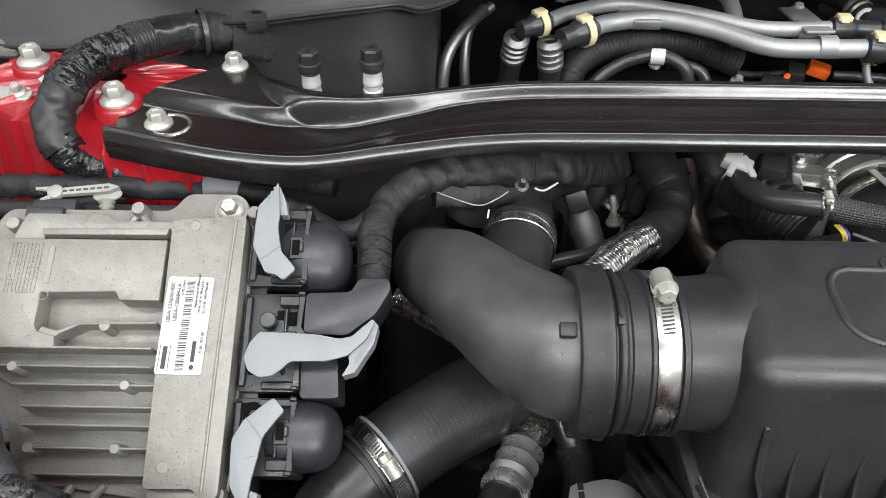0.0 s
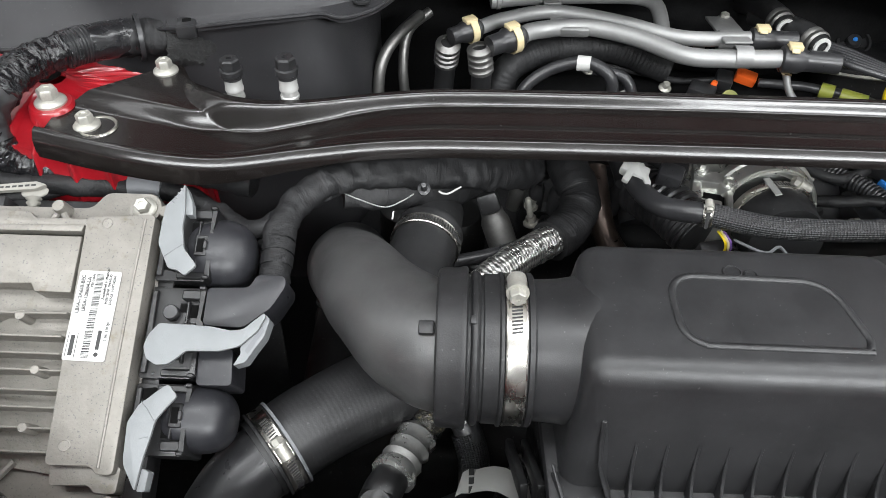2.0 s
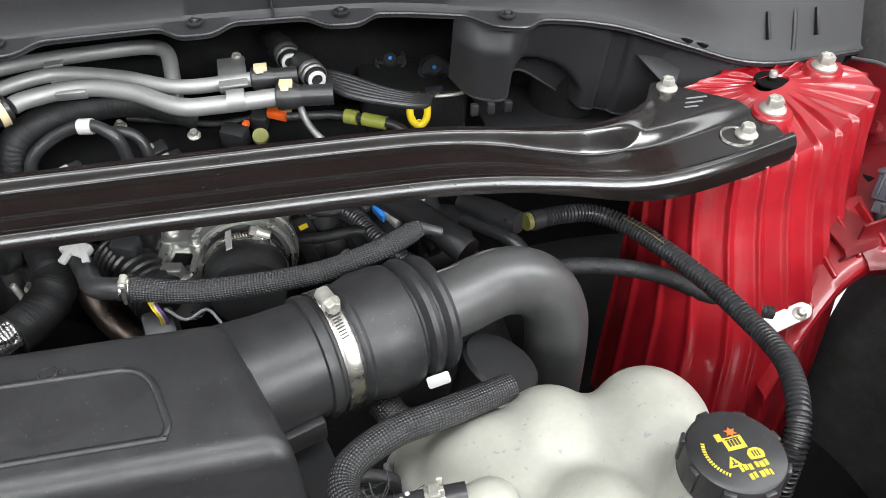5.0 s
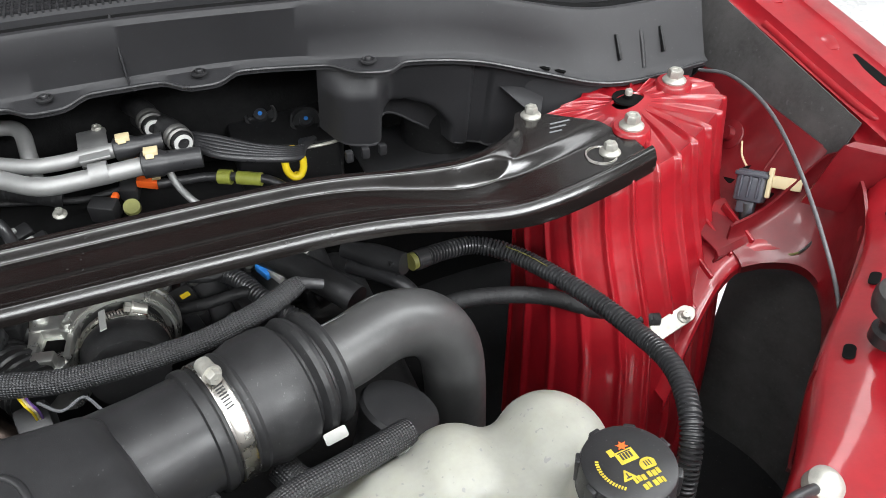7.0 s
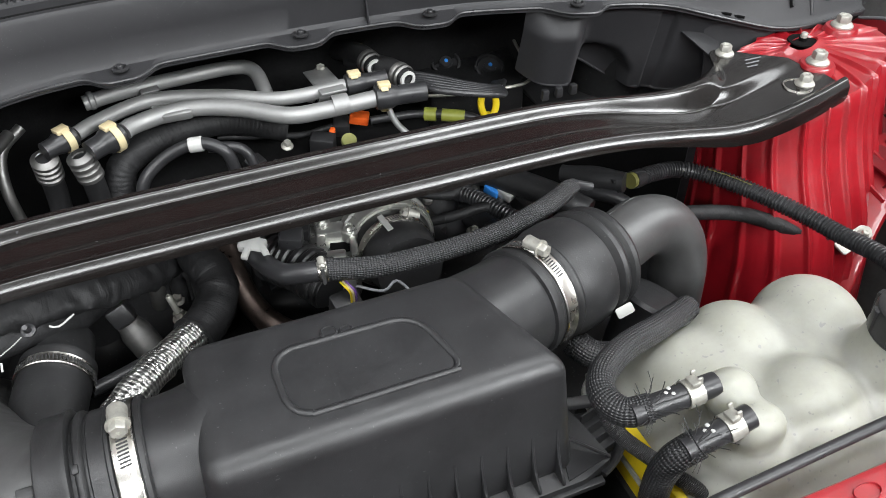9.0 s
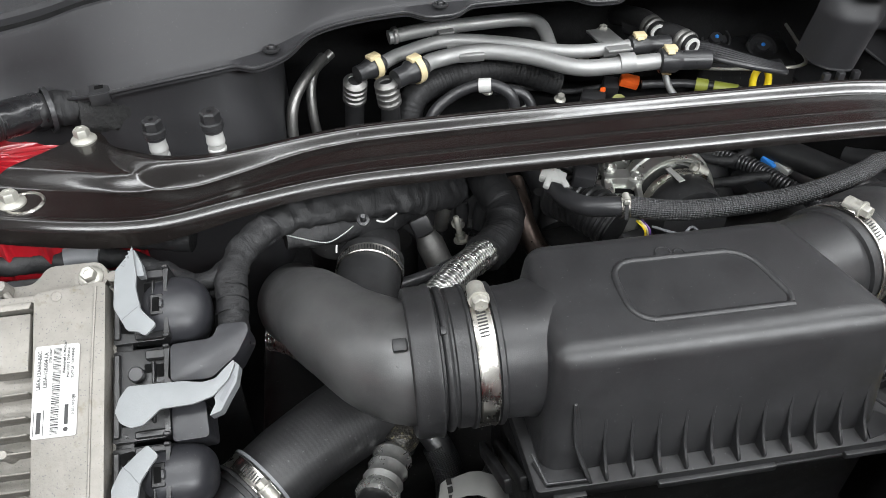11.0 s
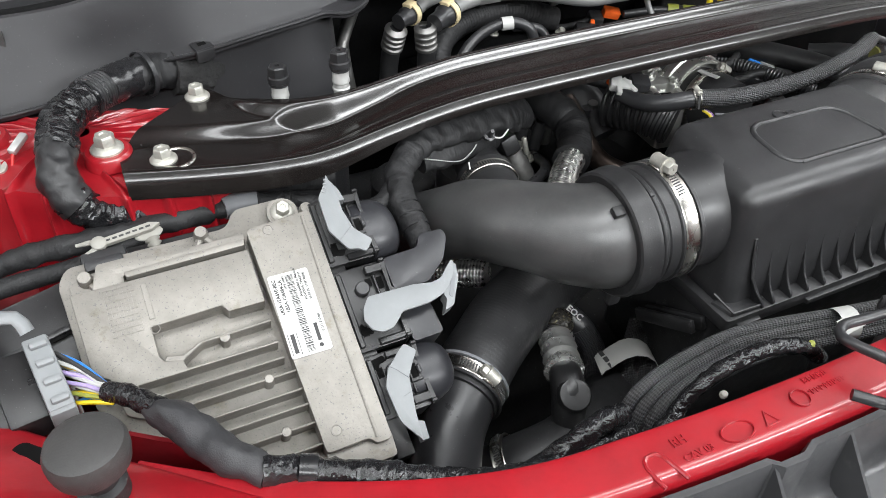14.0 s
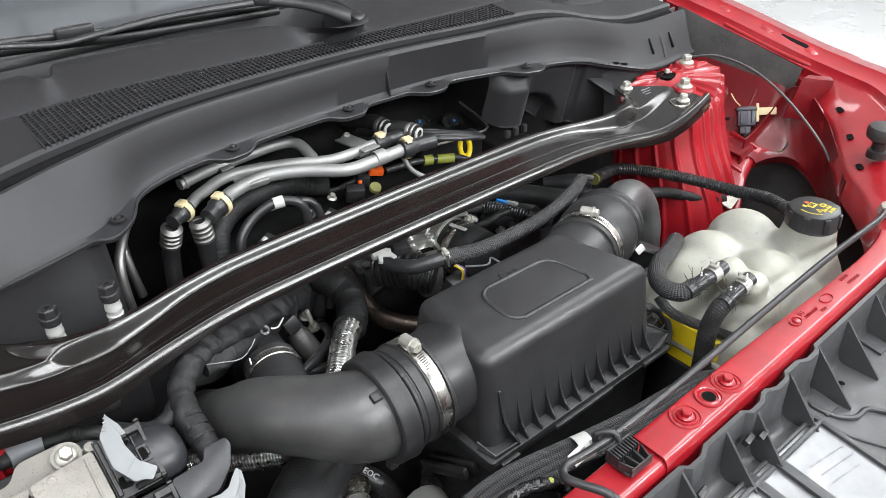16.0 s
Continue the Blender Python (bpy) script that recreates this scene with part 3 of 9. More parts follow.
# lower closing panel under the cowl lip, left and right
for side in (0, 1):
    span = list(np.linspace(-0.45, -0.035, 40)) if not side else list(np.linspace(1.05, 0.85, 30))
    tub = []
    for x in span:
        tub.append([(x, cowl_base(x) + 0.012 + d + 0.005 * math.sin(40 * x) * (z < 1.0), z) for d, z in ((0.0, cowl_z(x)), (0.0, cowl_z(x) - 0.03), (-0.012, 0.94), (-0.02, 0.85), (-0.02, 0.7))])
    for a in np.linspace(0.15, 1, 10) if not side else ():  # the end curls back towards the bulkhead
        x0, sg = span[-1], (1 if not side else -1)
        tub.append([(x0 + sg * 0.035 * math.sin(a * 1.57), cowl_base(x0) + 0.012 + d + 0.16 * (1 - math.cos(a * 1.57)), z) for d, z in ((0.0, cowl_z(x0)), (0.0, cowl_z(x0) - 0.03), (-0.012, 0.94), (-0.02, 0.85), (-0.02, 0.7))])
    solid("cowl_side_panel", thicken(loft(tub), 0.003), COWL, "dark grey moulded panel under the cowl edge", "panel", kind="structure")
# lobed heater duct housing by the right tower
drain = thing("drain_housing", (0.72, 0.74, 0.9), "grey moulded drain housing with a round spout under the cowl", "duct")
def housing_row(x):
    """The wall under the lip from top to bottom: a round spout, an arched recess and pleats."""
    top, zt = cowl_base(x) + 0.01, cowl_z(x) - 0.003
    zb = lerp_table([(0.628, 0.94), (0.64, 0.932), (0.665, 0.927), (0.69, 0.929), (0.705, 0.937), (0.717, 0.935), (0.74, 0.92), (0.762, 0.906), (0.8, 0.895), (0.833, 0.889), (0.88, 0.884)], x)[0]
    arch = lerp_table([(0.68, 0.955), (0.69, 0.968), (0.71, 0.971), (0.735, 0.966), (0.755, 0.952), (0.775, 0.925)], x)[0]
    row = []
    for k in range(26):
        z = zt + (zb - zt) * k / 25
        y = top + 0.024 * k / 25
        y -= 0.03 * math.exp(-((x - 0.662) / 0.03) ** 4) * min(1, 3 * k / 25)
        y += 0.026 * float(ramp(arch - z, -0.003, 0.004)) * float(ramp(x, 0.684, 0.69)) * (1 - float(ramp(x, 0.768, 0.776)))
        y += 0.006 * float(ramp(x, 0.788, 0.792)) * (1 - float(ramp(x, 0.812, 0.816)))
        row.append((x, y, z))
    return row


walls = [housing_row(x) for x in np.linspace(0.628, 0.88, 130)]
part("housing_wall", thicken(loft(walls), 0.003), COWL, drain, "grey moulded wall with a spout and an arched recess", sharp=60)
part("wall_rim", tube([(p[-1][0], p[-1][1] - 0.002, p[-1][2]) for p in walls[::3]], 0.0022, 8, 0.004), COWL, drain)
part("wall_gusset", prism([(-0.026, 0.02), (0.028, 0.018), (0.014, -0.024)], 0, 0.003, frame_on((0.843, 0.64, 0.962), (1, -0.2, 0.0), (0, -0.62, 0.78)), 0.001), COWL, drain, "pale triangular gusset")
for x in (0.645, 0.664, 0.684):
    part("foot_clip", block(0.009, 0.008, 0.014, (x, 0.672, 0.922), 0.002), BLACK_SOFT, drain)
part("side_lobe", tube([(0.8, 0.76, 1.0), (0.79, 0.755, 0.95), (0.785, 0.75, 0.86)], [0.05, 0.055, 0.05], 28), DARK, drain)
part("sill", prism([(0.67, 0.7), (0.86, 0.68), (0.86, 0.78), (0.67, 0.8)], 0.868, 0.874, bevel=0.002), BLACK, drain)

# ---- strut towers ----
def tower(flare):
    top = [(0.79, 0.545), (0.805, 0.575), (0.865, 0.6), (0.92, 0.618), (1.0, 0.61), (1.036, 0.575), (1.03, 0.535), (1.0, 0.51), (0.925, 0.468), (0.84, 0.456), (0.8, 0.478)]
    hole = Vector((0.937, 0.578))
    loop = [Vector(p) for p in round_poly(top, 0.03, 8)]
    steps = [(loop[(i + 1) % len(loop)] - p).length for i, p in enumerate(loop)]
    total, m, ring = sum(steps), 520, []
    for i in range(m):
        s, k = total * i / m, 0
        while s > steps[k]:
            s, k = s - steps[k], k + 1
        ring.append(tuple(loop[k].lerp(loop[(k + 1) % len(loop)], s / steps[k])))
    c = Vector((0.9, 0.6))
    ribs = [max(0, math.cos(2 * math.pi * i / m * 21)) ** 4 for i in range(m)]
    rows = []
    for k in (0.17, 0.2, 0.235, 0.27, 0.36, 0.5, 0.65, 0.8, 0.93):
        row = []
        for i, p in enumerate(ring):
            q = hole.lerp(Vector(p), k)
            row.append((q.x, q.y, 0.9755 + 0.003 * (1 - min(1, (k - 0.17) / 0.1)) + 0.0052 * ribs[i] * max(0, min(1, (k - 0.27) * 2.6)) - 0.006 * k + 0.08 * max(0, q.x - 0.9)))
        rows.append(row)
    for z, sx, sy in ((0.9715, 1.0, 1.0), (0.968, 1.008, 1.02), (0.955, 1.015, 1.05), (0.93, 1.025, 1.1), (0.9, 1.04, 1.2), (0.87, 1.055, 1.33), (0.84, 1.07, 1.46), (0.8, 1.09, 1.58), (0.7, 1.13, 1.72), (0.58, 1.16, 1.8)):
        row = []
        for i, p in enumerate(ring):
            q = Vector(p) - c
            q = c + Vector((q.x * sx, q.y * (1 + (sy - 1) * flare) if q.y < 0 else q.y)) + q.normalized() * 0.0055 * ribs[i]
            row.append((q.x, q.y, z + 0.08 * max(0, min(q.x, 1.03) - 0.9) * max(0, min(1, (z - 0.9) / 0.07))))
        rows.append(row)
    return loft(rows, closed=True)


for side in (0, 1):
    t = thing("strut_tower", (0.92 if side else 2 * MID - 0.92, 0.55, 0.6), "red painted ribbed strut tower of the body", "strut tower", "strut towers")
    body = thicken(tower(1.0 if side else 0.3), 0.003)
    part("tower_body", body if side else mirror(body), RED, t, sharp=50)
    # flat near-black disc put in for the shade down the tower's hole
    cup = lathe([(0.0175, -0.0005), (0.017, 0.001), (0.0165, 0.0008), (0.005, 0.0008), (0.005, 0.004), (0.0035, 0.005), (0.0, 0.005)], Matrix.Translation((0.937, 0.578, 0.9785)), 28)
    part("mount_cup", cup if side else mirror(cup), VOID, t, "near-black disc for the shade in the tower's hole")
    stud = lathe([(0.0042, 0.0), (0.0042, 0.009), (0.0034, 0.01), (0, 0.01)], Matrix.Translation((0.937, 0.578, 0.979)), 12)
    part("mount_stud", stud if side else mirror(stud), ZINC, t, "zinc stud in the mount")
    for px_, py_ in ((0.902, 0.518), (0.996, 0.58)):
        pad = lathe([(0.021, -0.012), (0.0195, -0.002), (0.0178, 0.0), (0, 0.0)], Matrix.Translation((px_, py_, 0.985 if py_ < 0.55 else 0.986)), 28)
        part("bolt_pad", pad if side else mirror(pad), RED, t)
    rows = []
    for k in np.linspace(0, 1, 24):
        x, y, z = lerp_table([(0, 0.88, 0.355, 0.74), (0.25, 0.915, 0.378, 0.8), (0.5, 0.965, 0.405, 0.845), (0.75, 1.008, 0.41, 0.864), (1, 1.045, 0.395, 0.866)], k)
        rows.append([(x - 0.01, y + 0.085, z + 0.016), (x - 0.004, y + 0.04, z + 0.011), (x - 0.002, y + 0.012, z + 0.0065), (x, y + 0.003, z + 0.003), (x, y, z - 0.002), (x + 0.001, y + 0.001, z - 0.014)])
    if not side:
        continue
    fl = thicken(loft(rows), 0.003)
    part("arch_flange", fl if side else mirror(fl), RED, t)
    for k in range(5):
        x = 0.93 + 0.026 * k
        y, z = lerp_table([(0.915, 0.378, 0.8), (0.965, 0.405, 0.845), (1.008, 0.41, 0.864), (1.045, 0.4, 0.866)], x)
        foot = block(0.004, 0.055, 0.012, frame_on((x, y + 0.038, z + 0.013), (1, 0, 0), (0, -0.25, 0.97)), 0.0018)
        part("rib_foot", foot if side else mirror(foot), RED, t)

# the front rail's line, which runs on into both wings
RAIL = [(-0.50, 0.5, 0.98), (-0.45, 0.385, 0.962), (-0.375, 0.272, 0.952), (-0.29, 0.205, 0.95), (-0.2, 0.148, 0.95), (-0.1, 0.105, 0.953), (0.0, 0.092, 0.953), (0.12, 0.086, 0.954), (0.24, 0.0845, 0.9585), (0.4, 0.0855, 0.961), (0.56, 0.0865, 0.961), (0.68, 0.09, 0.96), (0.76, 0.106, 0.956),
        (0.84, 0.146, 0.949), (0.93, 0.21, 0.946), (1.02, 0.276, 0.952), (1.09, 0.39, 0.965), (1.14, 0.5, 0.98)]

# inner wings: liner, side panel and the wing's folded edge
for side in (0, 1):
    f = (lambda b: b) if side else mirror
    liner = loft([[(0.99 + 0.1 * math.sin(k * 2.6) + 0.06 * (z - 0.7), y, z) for z in (0.52, 0.7, 0.8, 0.92)] for k, y in zip(np.linspace(0, 1, 16), np.linspace(0.1, 0.47, 16))])
    solid("wheel_arch_liner", f(thicken(liner, 0.004)), LINER, "dusty black wheel arch liner", "liner", kind="structure")
    rows, wing_line = [], []
    for k in np.linspace(0, 1.5, 60):
        ix, iy, iz = lerp_table(([(0, 0.715, 0.104, 0.955), (0.15, 0.765, 0.126, 0.953), (0.3, 0.834, 0.172, 0.95), (0.45, 0.903, 0.232, 0.948), (0.65, 1.02, 0.312, 0.953)] if side else [(0, 0.70, 0.105, 0.945), (0.15, 0.774, 0.124, 0.944), (0.3, 0.84, 0.15, 0.946), (0.45, 0.91, 0.204, 0.948), (0.65, 1.006, 0.288, 0.952)]) + [(0.78, 1.066, 0.36, 0.957), (0.83, 1.088, 0.378, 0.962), (1, 1.104, 0.437, 0.985), (1.25, 1.1, 0.58, 1.012), (1.5, 1.1, 0.72, 1.03)], k)
        fx, fy, fz = lerp_table([(0, 0.74, 0.055, 0.945), (0.15, 0.82, 0.075, 0.955), (0.3, 0.91, 0.115, 0.966), (0.45, 0.99, 0.18, 0.976), (0.65, 1.085, 0.29, 0.988), (0.78, 1.104, 0.36, 0.992), (0.83, 1.107, 0.376, 0.993), (1, 1.112, 0.437, 1.0), (1.25, 1.108, 0.58, 1.028), (1.5, 1.108, 0.72, 1.05)], k)
        d = Vector((fx - ix, fy - iy, 0)).normalized()
        i_, f_, zz = Vector((ix, iy, iz)), Vector((fx, fy, fz)), Vector((0, 0, 1))
        wing_line.append((k, i_, f_ - zz * 0.002))
        rows.append([i_ - d * 0.002 - zz * 0.045, i_ - d * 0.001 - zz * 0.004, i_ + d * 0.004, i_.lerp(f_, 0.5) - zz * 0.002, f_ - d * 0.006 - zz * 0.002, f_ - zz * 0.0, f_ + d * 0.006 + zz * 0.012, f_ + d * 0.045 + zz * 0.013, f_ + d * 0.05 + zz * 0.018,
                     f_ + d * 0.085 + zz * 0.014, f_ + d * 0.1 - zz * 0.005, f_ + d * 0.13 - zz * 0.25])
    wing = thing("wing", (0.64 - 1.1 if not side else 1.1, 0.4, 0.9), "red painted wing with its folded inner flange", "wing", "wings")
    part("wing_panel", f(thicken(loft(rows), 0.003)), RED, wing, sharp=50)
    for y, dx in ((0.43, 0.028), (0.52, 0.03), (0.61, 0.03), (0.36, 0.026)):
        x = 1.113 - 0.02 * (y - 0.437) + dx
        z = 1.0 + 0.19 * (y - 0.437) + 0.0105
        bump = prism(round_poly([(-0.012, -0.006), (0.01, -0.008), (0.014, 0.0), (0.008, 0.009), (-0.01, 0.007)], 0.004), 0, 0.004, frame_on((x, y, z), (0.3, 1, 0.2), (-0.25, -0.15, 1)), 0.0015, 2)
        part("flange_dimple", f(bump), RED, wing)
    slot = prism(rounded(-0.028, -0.005, 0.028, 0.005, 0.0045), 0, 0.0016, frame_on((1.151, 0.47, 1.0185), (0.0, 1, 0.19), (-0.25, -0.15, 1)), 0.0006, 1)
    part("flange_slot", f(slot), VOID, wing, "dark slot in the flange")
    part("flange_roll", f(tube([(1.109, 0.585, 1.03), (1.111, 0.5, 1.012), (1.113, 0.437, 1.001), (1.117, 0.412, 0.9985), (1.128, 0.402, 1.0)], 0.0042, 10, 0.008)), RED, wing)
    for at_k, u in ((0.57, 0.2), (0.42, 0.16), (0.68, 0.3)) if side else ():
        n_ = min(range(len(wing_line)), key=lambda i: abs(wing_line[i][0] - at_k))
        a_, b_ = wing_line[n_ - 1], wing_line[n_ + 1]
        along, across = b_[1].lerp(b_[2], u) - a_[1].lerp(a_[2], u), wing_line[n_][2] - wing_line[n_][1]
        up = along.cross(across)
        up = (up if up.z > 0 else -up).normalized()
        slot = prism(rounded(-0.0085, -0.0045, 0.0085, 0.0045, 0.004), 0, 0.0012, frame_on(wing_line[n_][1].lerp(wing_line[n_][2], u) + up * 0.0008, along, up), 0.0004, 1)
        part("wing_hole", f(slot), VOID, wing, "dark hole in the wing")
    post = thicken(loft([[(1.034, 0.402, 0.93), (1.04, 0.398, 0.955), (1.046, 0.392, 0.99), (1.05, 0.39, 1.0), (1.058, 0.388, 1.003)], [(1.06, 0.382, 0.925), (1.064, 0.38, 0.95), (1.068, 0.376, 0.985), (1.07, 0.375, 0.996), (1.076, 0.378, 1.0)],
                          [(1.098, 0.358, 0.92), (1.098, 0.358, 0.945), (1.094, 0.358, 0.98), (1.092, 0.36, 0.993), (1.094, 0.368, 0.997)]]), 0.003)
    part("wing_post", f(post), RED_SHADED, wing)
    def sheet(u, y):
        x = 0.965 + 0.117 * u
        return Vector((x, y + 0.1 * (x - 1.03) * max(0, 1 - (y - 0.432) / 0.1), 0.869 + 0.01 * u + 0.085 * max(0, (u - 0.42) / 0.58) ** 1.7 + 0.05 * (y - 0.43)))
    us = (0, 0.2, 0.4, 0.5, 0.6, 0.7, 0.8, 0.9, 1)
    lip = [[sheet(u, 0.432) + Vector((0, 0.002, -0.014)) for u in us], [sheet(u, 0.43) + Vector((0, 0.0, -0.003)) for u in us]]
    inner = solid("inner_wing", f(thicken(loft(lip + [[sheet(u, y) for u in us] for y in np.linspace(0.433, 0.67, 22)]), 0.003)), RED_SHADED, "red inner wing panel, darkened for its shade", "panel", kind="structure")
    for u, y in ((0.74, 0.5), (0.62, 0.505), (0.7, 0.455), (0.86, 0.58)):
        part("panel_hole", f(prism(rounded(-0.009, -0.005, 0.009, 0.005, 0.003), 0, 0.002, frame_on(sheet(u, y) + Vector((-0.0006, 0, 0.001)), (0.1, 1, 0), (sheet(u, y) - sheet(u - 0.04, y)).cross(Vector((0, 1, 0)))))), VOID, inner, "dark hole in the panel")
    part("panel_stud", f(lathe([(0.02, 0.0), (0.017, 0.004), (0.009, 0.006), (0.008, 0.014), (0.0, 0.015)], frame_on(sheet(0.8, 0.54), (0, 1, 0), (sheet(0.8, 0.54) - sheet(0.76, 0.54)).cross(Vector((0, 1, 0)))), 24)), RED_SHADED, inner)
    for y in (0.475, 0.57, 0.61):
        part("panel_bead", f(tube([sheet(u, y) for u in (0.3, 0.45, 0.6, 0.75, 0.92)], 0.0035, 10, 0.006)), RED_SHADED, inner)
    skirt = []
    for k in np.linspace(0, 7, 57):
        ox, oy, oz, ex, ey, ez = lerp_table([(0, 0.985, 0.408, 0.858, 0.985, 0.436, 0.872), (1, 1.015, 0.402, 0.859, 1.03, 0.436, 0.886), (2, 1.04, 0.385, 0.86, 1.078, 0.424, 0.944), (3, 1.045, 0.36, 0.858, 1.076, 0.383, 0.946), (4, 1.026, 0.325, 0.854, 1.048, 0.337, 0.93),
                                             (5, 0.99, 0.285, 0.848, 1.008, 0.304, 0.925), (6, 0.94, 0.24, 0.842, 0.953, 0.264, 0.92), (7, 0.88, 0.2, 0.836, 0.888, 0.22, 0.915)], k)
        o, e_ = Vector((ox, oy, oz)), Vector((ex, ey, ez))
        side_way = Vector((e_.x - o.x, e_.y - o.y, 0))
        skirt.append([o + Vector((0.004, 0.004, -0.012)), o, o + side_way * 0.2 + Vector((0, 0, 0.004)), o.lerp(e_, 0.45) + side_way * 0.12, o.lerp(e_, 0.75) + side_way * 0.06, e_, e_ + Vector((0, 0, 0.02))])
    part("arch_skirt", f(thicken(loft(skirt), 0.003)), RED_SHADED, inner, sharp=60)
    strip = loft([[(1.078 + 0.02 * k, y, z + 0.19 * (y - 0.437)) for k, z in ((0, 0.93), (0.4, 0.955), (0.9, 0.985), (1.2, 0.998))] for y in np.linspace(0.42, 0.68, 14)])
    solid("wing_gap_liner", f(thicken(strip, 0.003)), LINER, "dark liner strip between wing flange and inner wing", "liner", kind="structure")
    void = loft([[(x, 0.655 + 0.25 * (x - 0.97), z) for z in (0.8, 0.9, 1.0, 1.045)] for x in np.linspace(0.96, 1.085, 8)])
    solid("wing_lining", f(thicken(void, 0.004)), LINER, "dark lining behind the inner wing", "liner", kind="structure")

# ---- front rail over the radiator ----


def rail_half_width(x):
    return lerp_table([(-0.5, 0.017), (0.35, 0.0165), (0.62, 0.0125), (0.76, 0.0125)], x)[0]


def rail_piece(x0, x1, lift=0.0, wide=0.0):
    line, _ = spline(RAIL, 0.01)
    rows = []
    line = [p for p in line if x0 <= p.x <= x1]
    for i, p in enumerate(line):
        d = (line[min(i + 1, len(line) - 1)] - line[max(i - 1, 0)])
        d = Vector((d.x, d.y, 0)).normalized()
        s = Vector((-d.y, d.x, 0))
        w = rail_half_width(p.x) + wide
        z = Vector((0, 0, 1))
        p = p - z * 0.0075 * float(ramp(-p.x, 0.1, 0.26))
        rows.append([p + s * (w + 0.001) - z * 0.06, p + s * (w + 0.001) + z * (lift - 0.005), p + s * (w + 0.0006) + z * (lift - 0.001), p + s * (w - 0.0008) + z * (lift + 0.0009), p + s * (w - 0.0022) + z * (lift + 0.0012), p + s * (w - 0.005) + z * (lift + 0.0012),
                     p - s * (w - 0.0055) + z * (lift + 0.0012), p - s * (w - 0.0028) + z * (lift + 0.001), p - s * (w - 0.001) + z * (lift - 0.0004), p - s * (w + 0.0015) + z * (lift - 0.004), p - s * (w + 0.0025) + z * (lift - 0.008), p - s * (w + 0.003) - z * 0.03])
    return thicken(loft(rows), 0.002)


rail = thing("front_rail", (MID, 0.09, 0.92), "red painted steel rail across the front of the bay", "rail", kind="structure")
part("rail_half", rail_piece(-0.3, 0.255), RED, rail, "right half with stamped marks")
part("rail_half", rail_piece(0.238, 0.755, 0.004, 0.001), RED, rail, "left half lapped over the other")


def rail_at(x):
    line, _ = spline(RAIL, 0.004)
    return min(line, key=lambda p: abs(p.x - x)).copy()


# pressed rings with the rail's bolts and hole
for x, r in ((0.292, 0.0155), (0.36, 0.0155)):
    p = rail_at(x) + Vector((0, 0.001, 0.0052))
    part("pressed_ring", lathe([(r, 0), (r - 0.0008, 0.0012), (r - 0.0022, 0.0012), (r - 0.003, 0), (r - 0.004, 0), (r - 0.0048, 0.0014), (r - 0.0062, 0.0014), (r - 0.007, 0.0004)], Matrix.Translation(p), 36), RED, rail)
    b = thing("rail_bolt", p, "red painted hexagon bolt in the front rail", "bolt", "rail bolts")
    m = Matrix.Translation(p)
    part("washer", lathe([(0.0075, 0), (0.0075, 0.002), (0.006, 0.003), (0, 0.003)], m, 20), RED, b)
    part("hex_head", lathe([(0.0052, 0.003), (0.0052, 0.007), (0.0042, 0.008), (0.0, 0.008)], m, 6), RED, b)
p = rail_at(0.33) + Vector((0, 0.001, 0.0055))
part("pressed_ring", lathe([(0.014, 0), (0.0132, 0.0014), (0.0115, 0.0014), (0.0105, 0.0004), (0.0085, 0.001), (0.0075, -0.001)], Matrix.Translation(p), 32), RED, rail)
part("rail_hole", lathe([(0.0066, 0.0003), (0, 0.0003)], Matrix.Translation(p), 24), VOID, rail, "dark hole in the rail")

# ---- fasteners and hose fittings that come again and again ----
def flange_bolt(at, size, label, group, material_=None, normal=(0, 0, 1), name="flange_bolt"):
    b = thing(name, at, label, "bolt", group)
    m = frame_on(at, (1, 0.3, 0), normal)
    mt = material_ or ZINC
    part("flange", lathe([(size, 0), (size, size * 0.14), (size * 0.85, size * 0.3), (size * 0.62, size * 0.42), (0, size * 0.42)], m, 28), mt, b)
    part("hex_head", lathe([(size * 0.64, size * 0.4), (size * 0.64, size * 0.95), (size * 0.55, size * 1.07), (size * 0.3, size * 1.07), (size * 0.26, size * 1.0), (0, size * 1.0)], m, 6), mt, b)
    return b


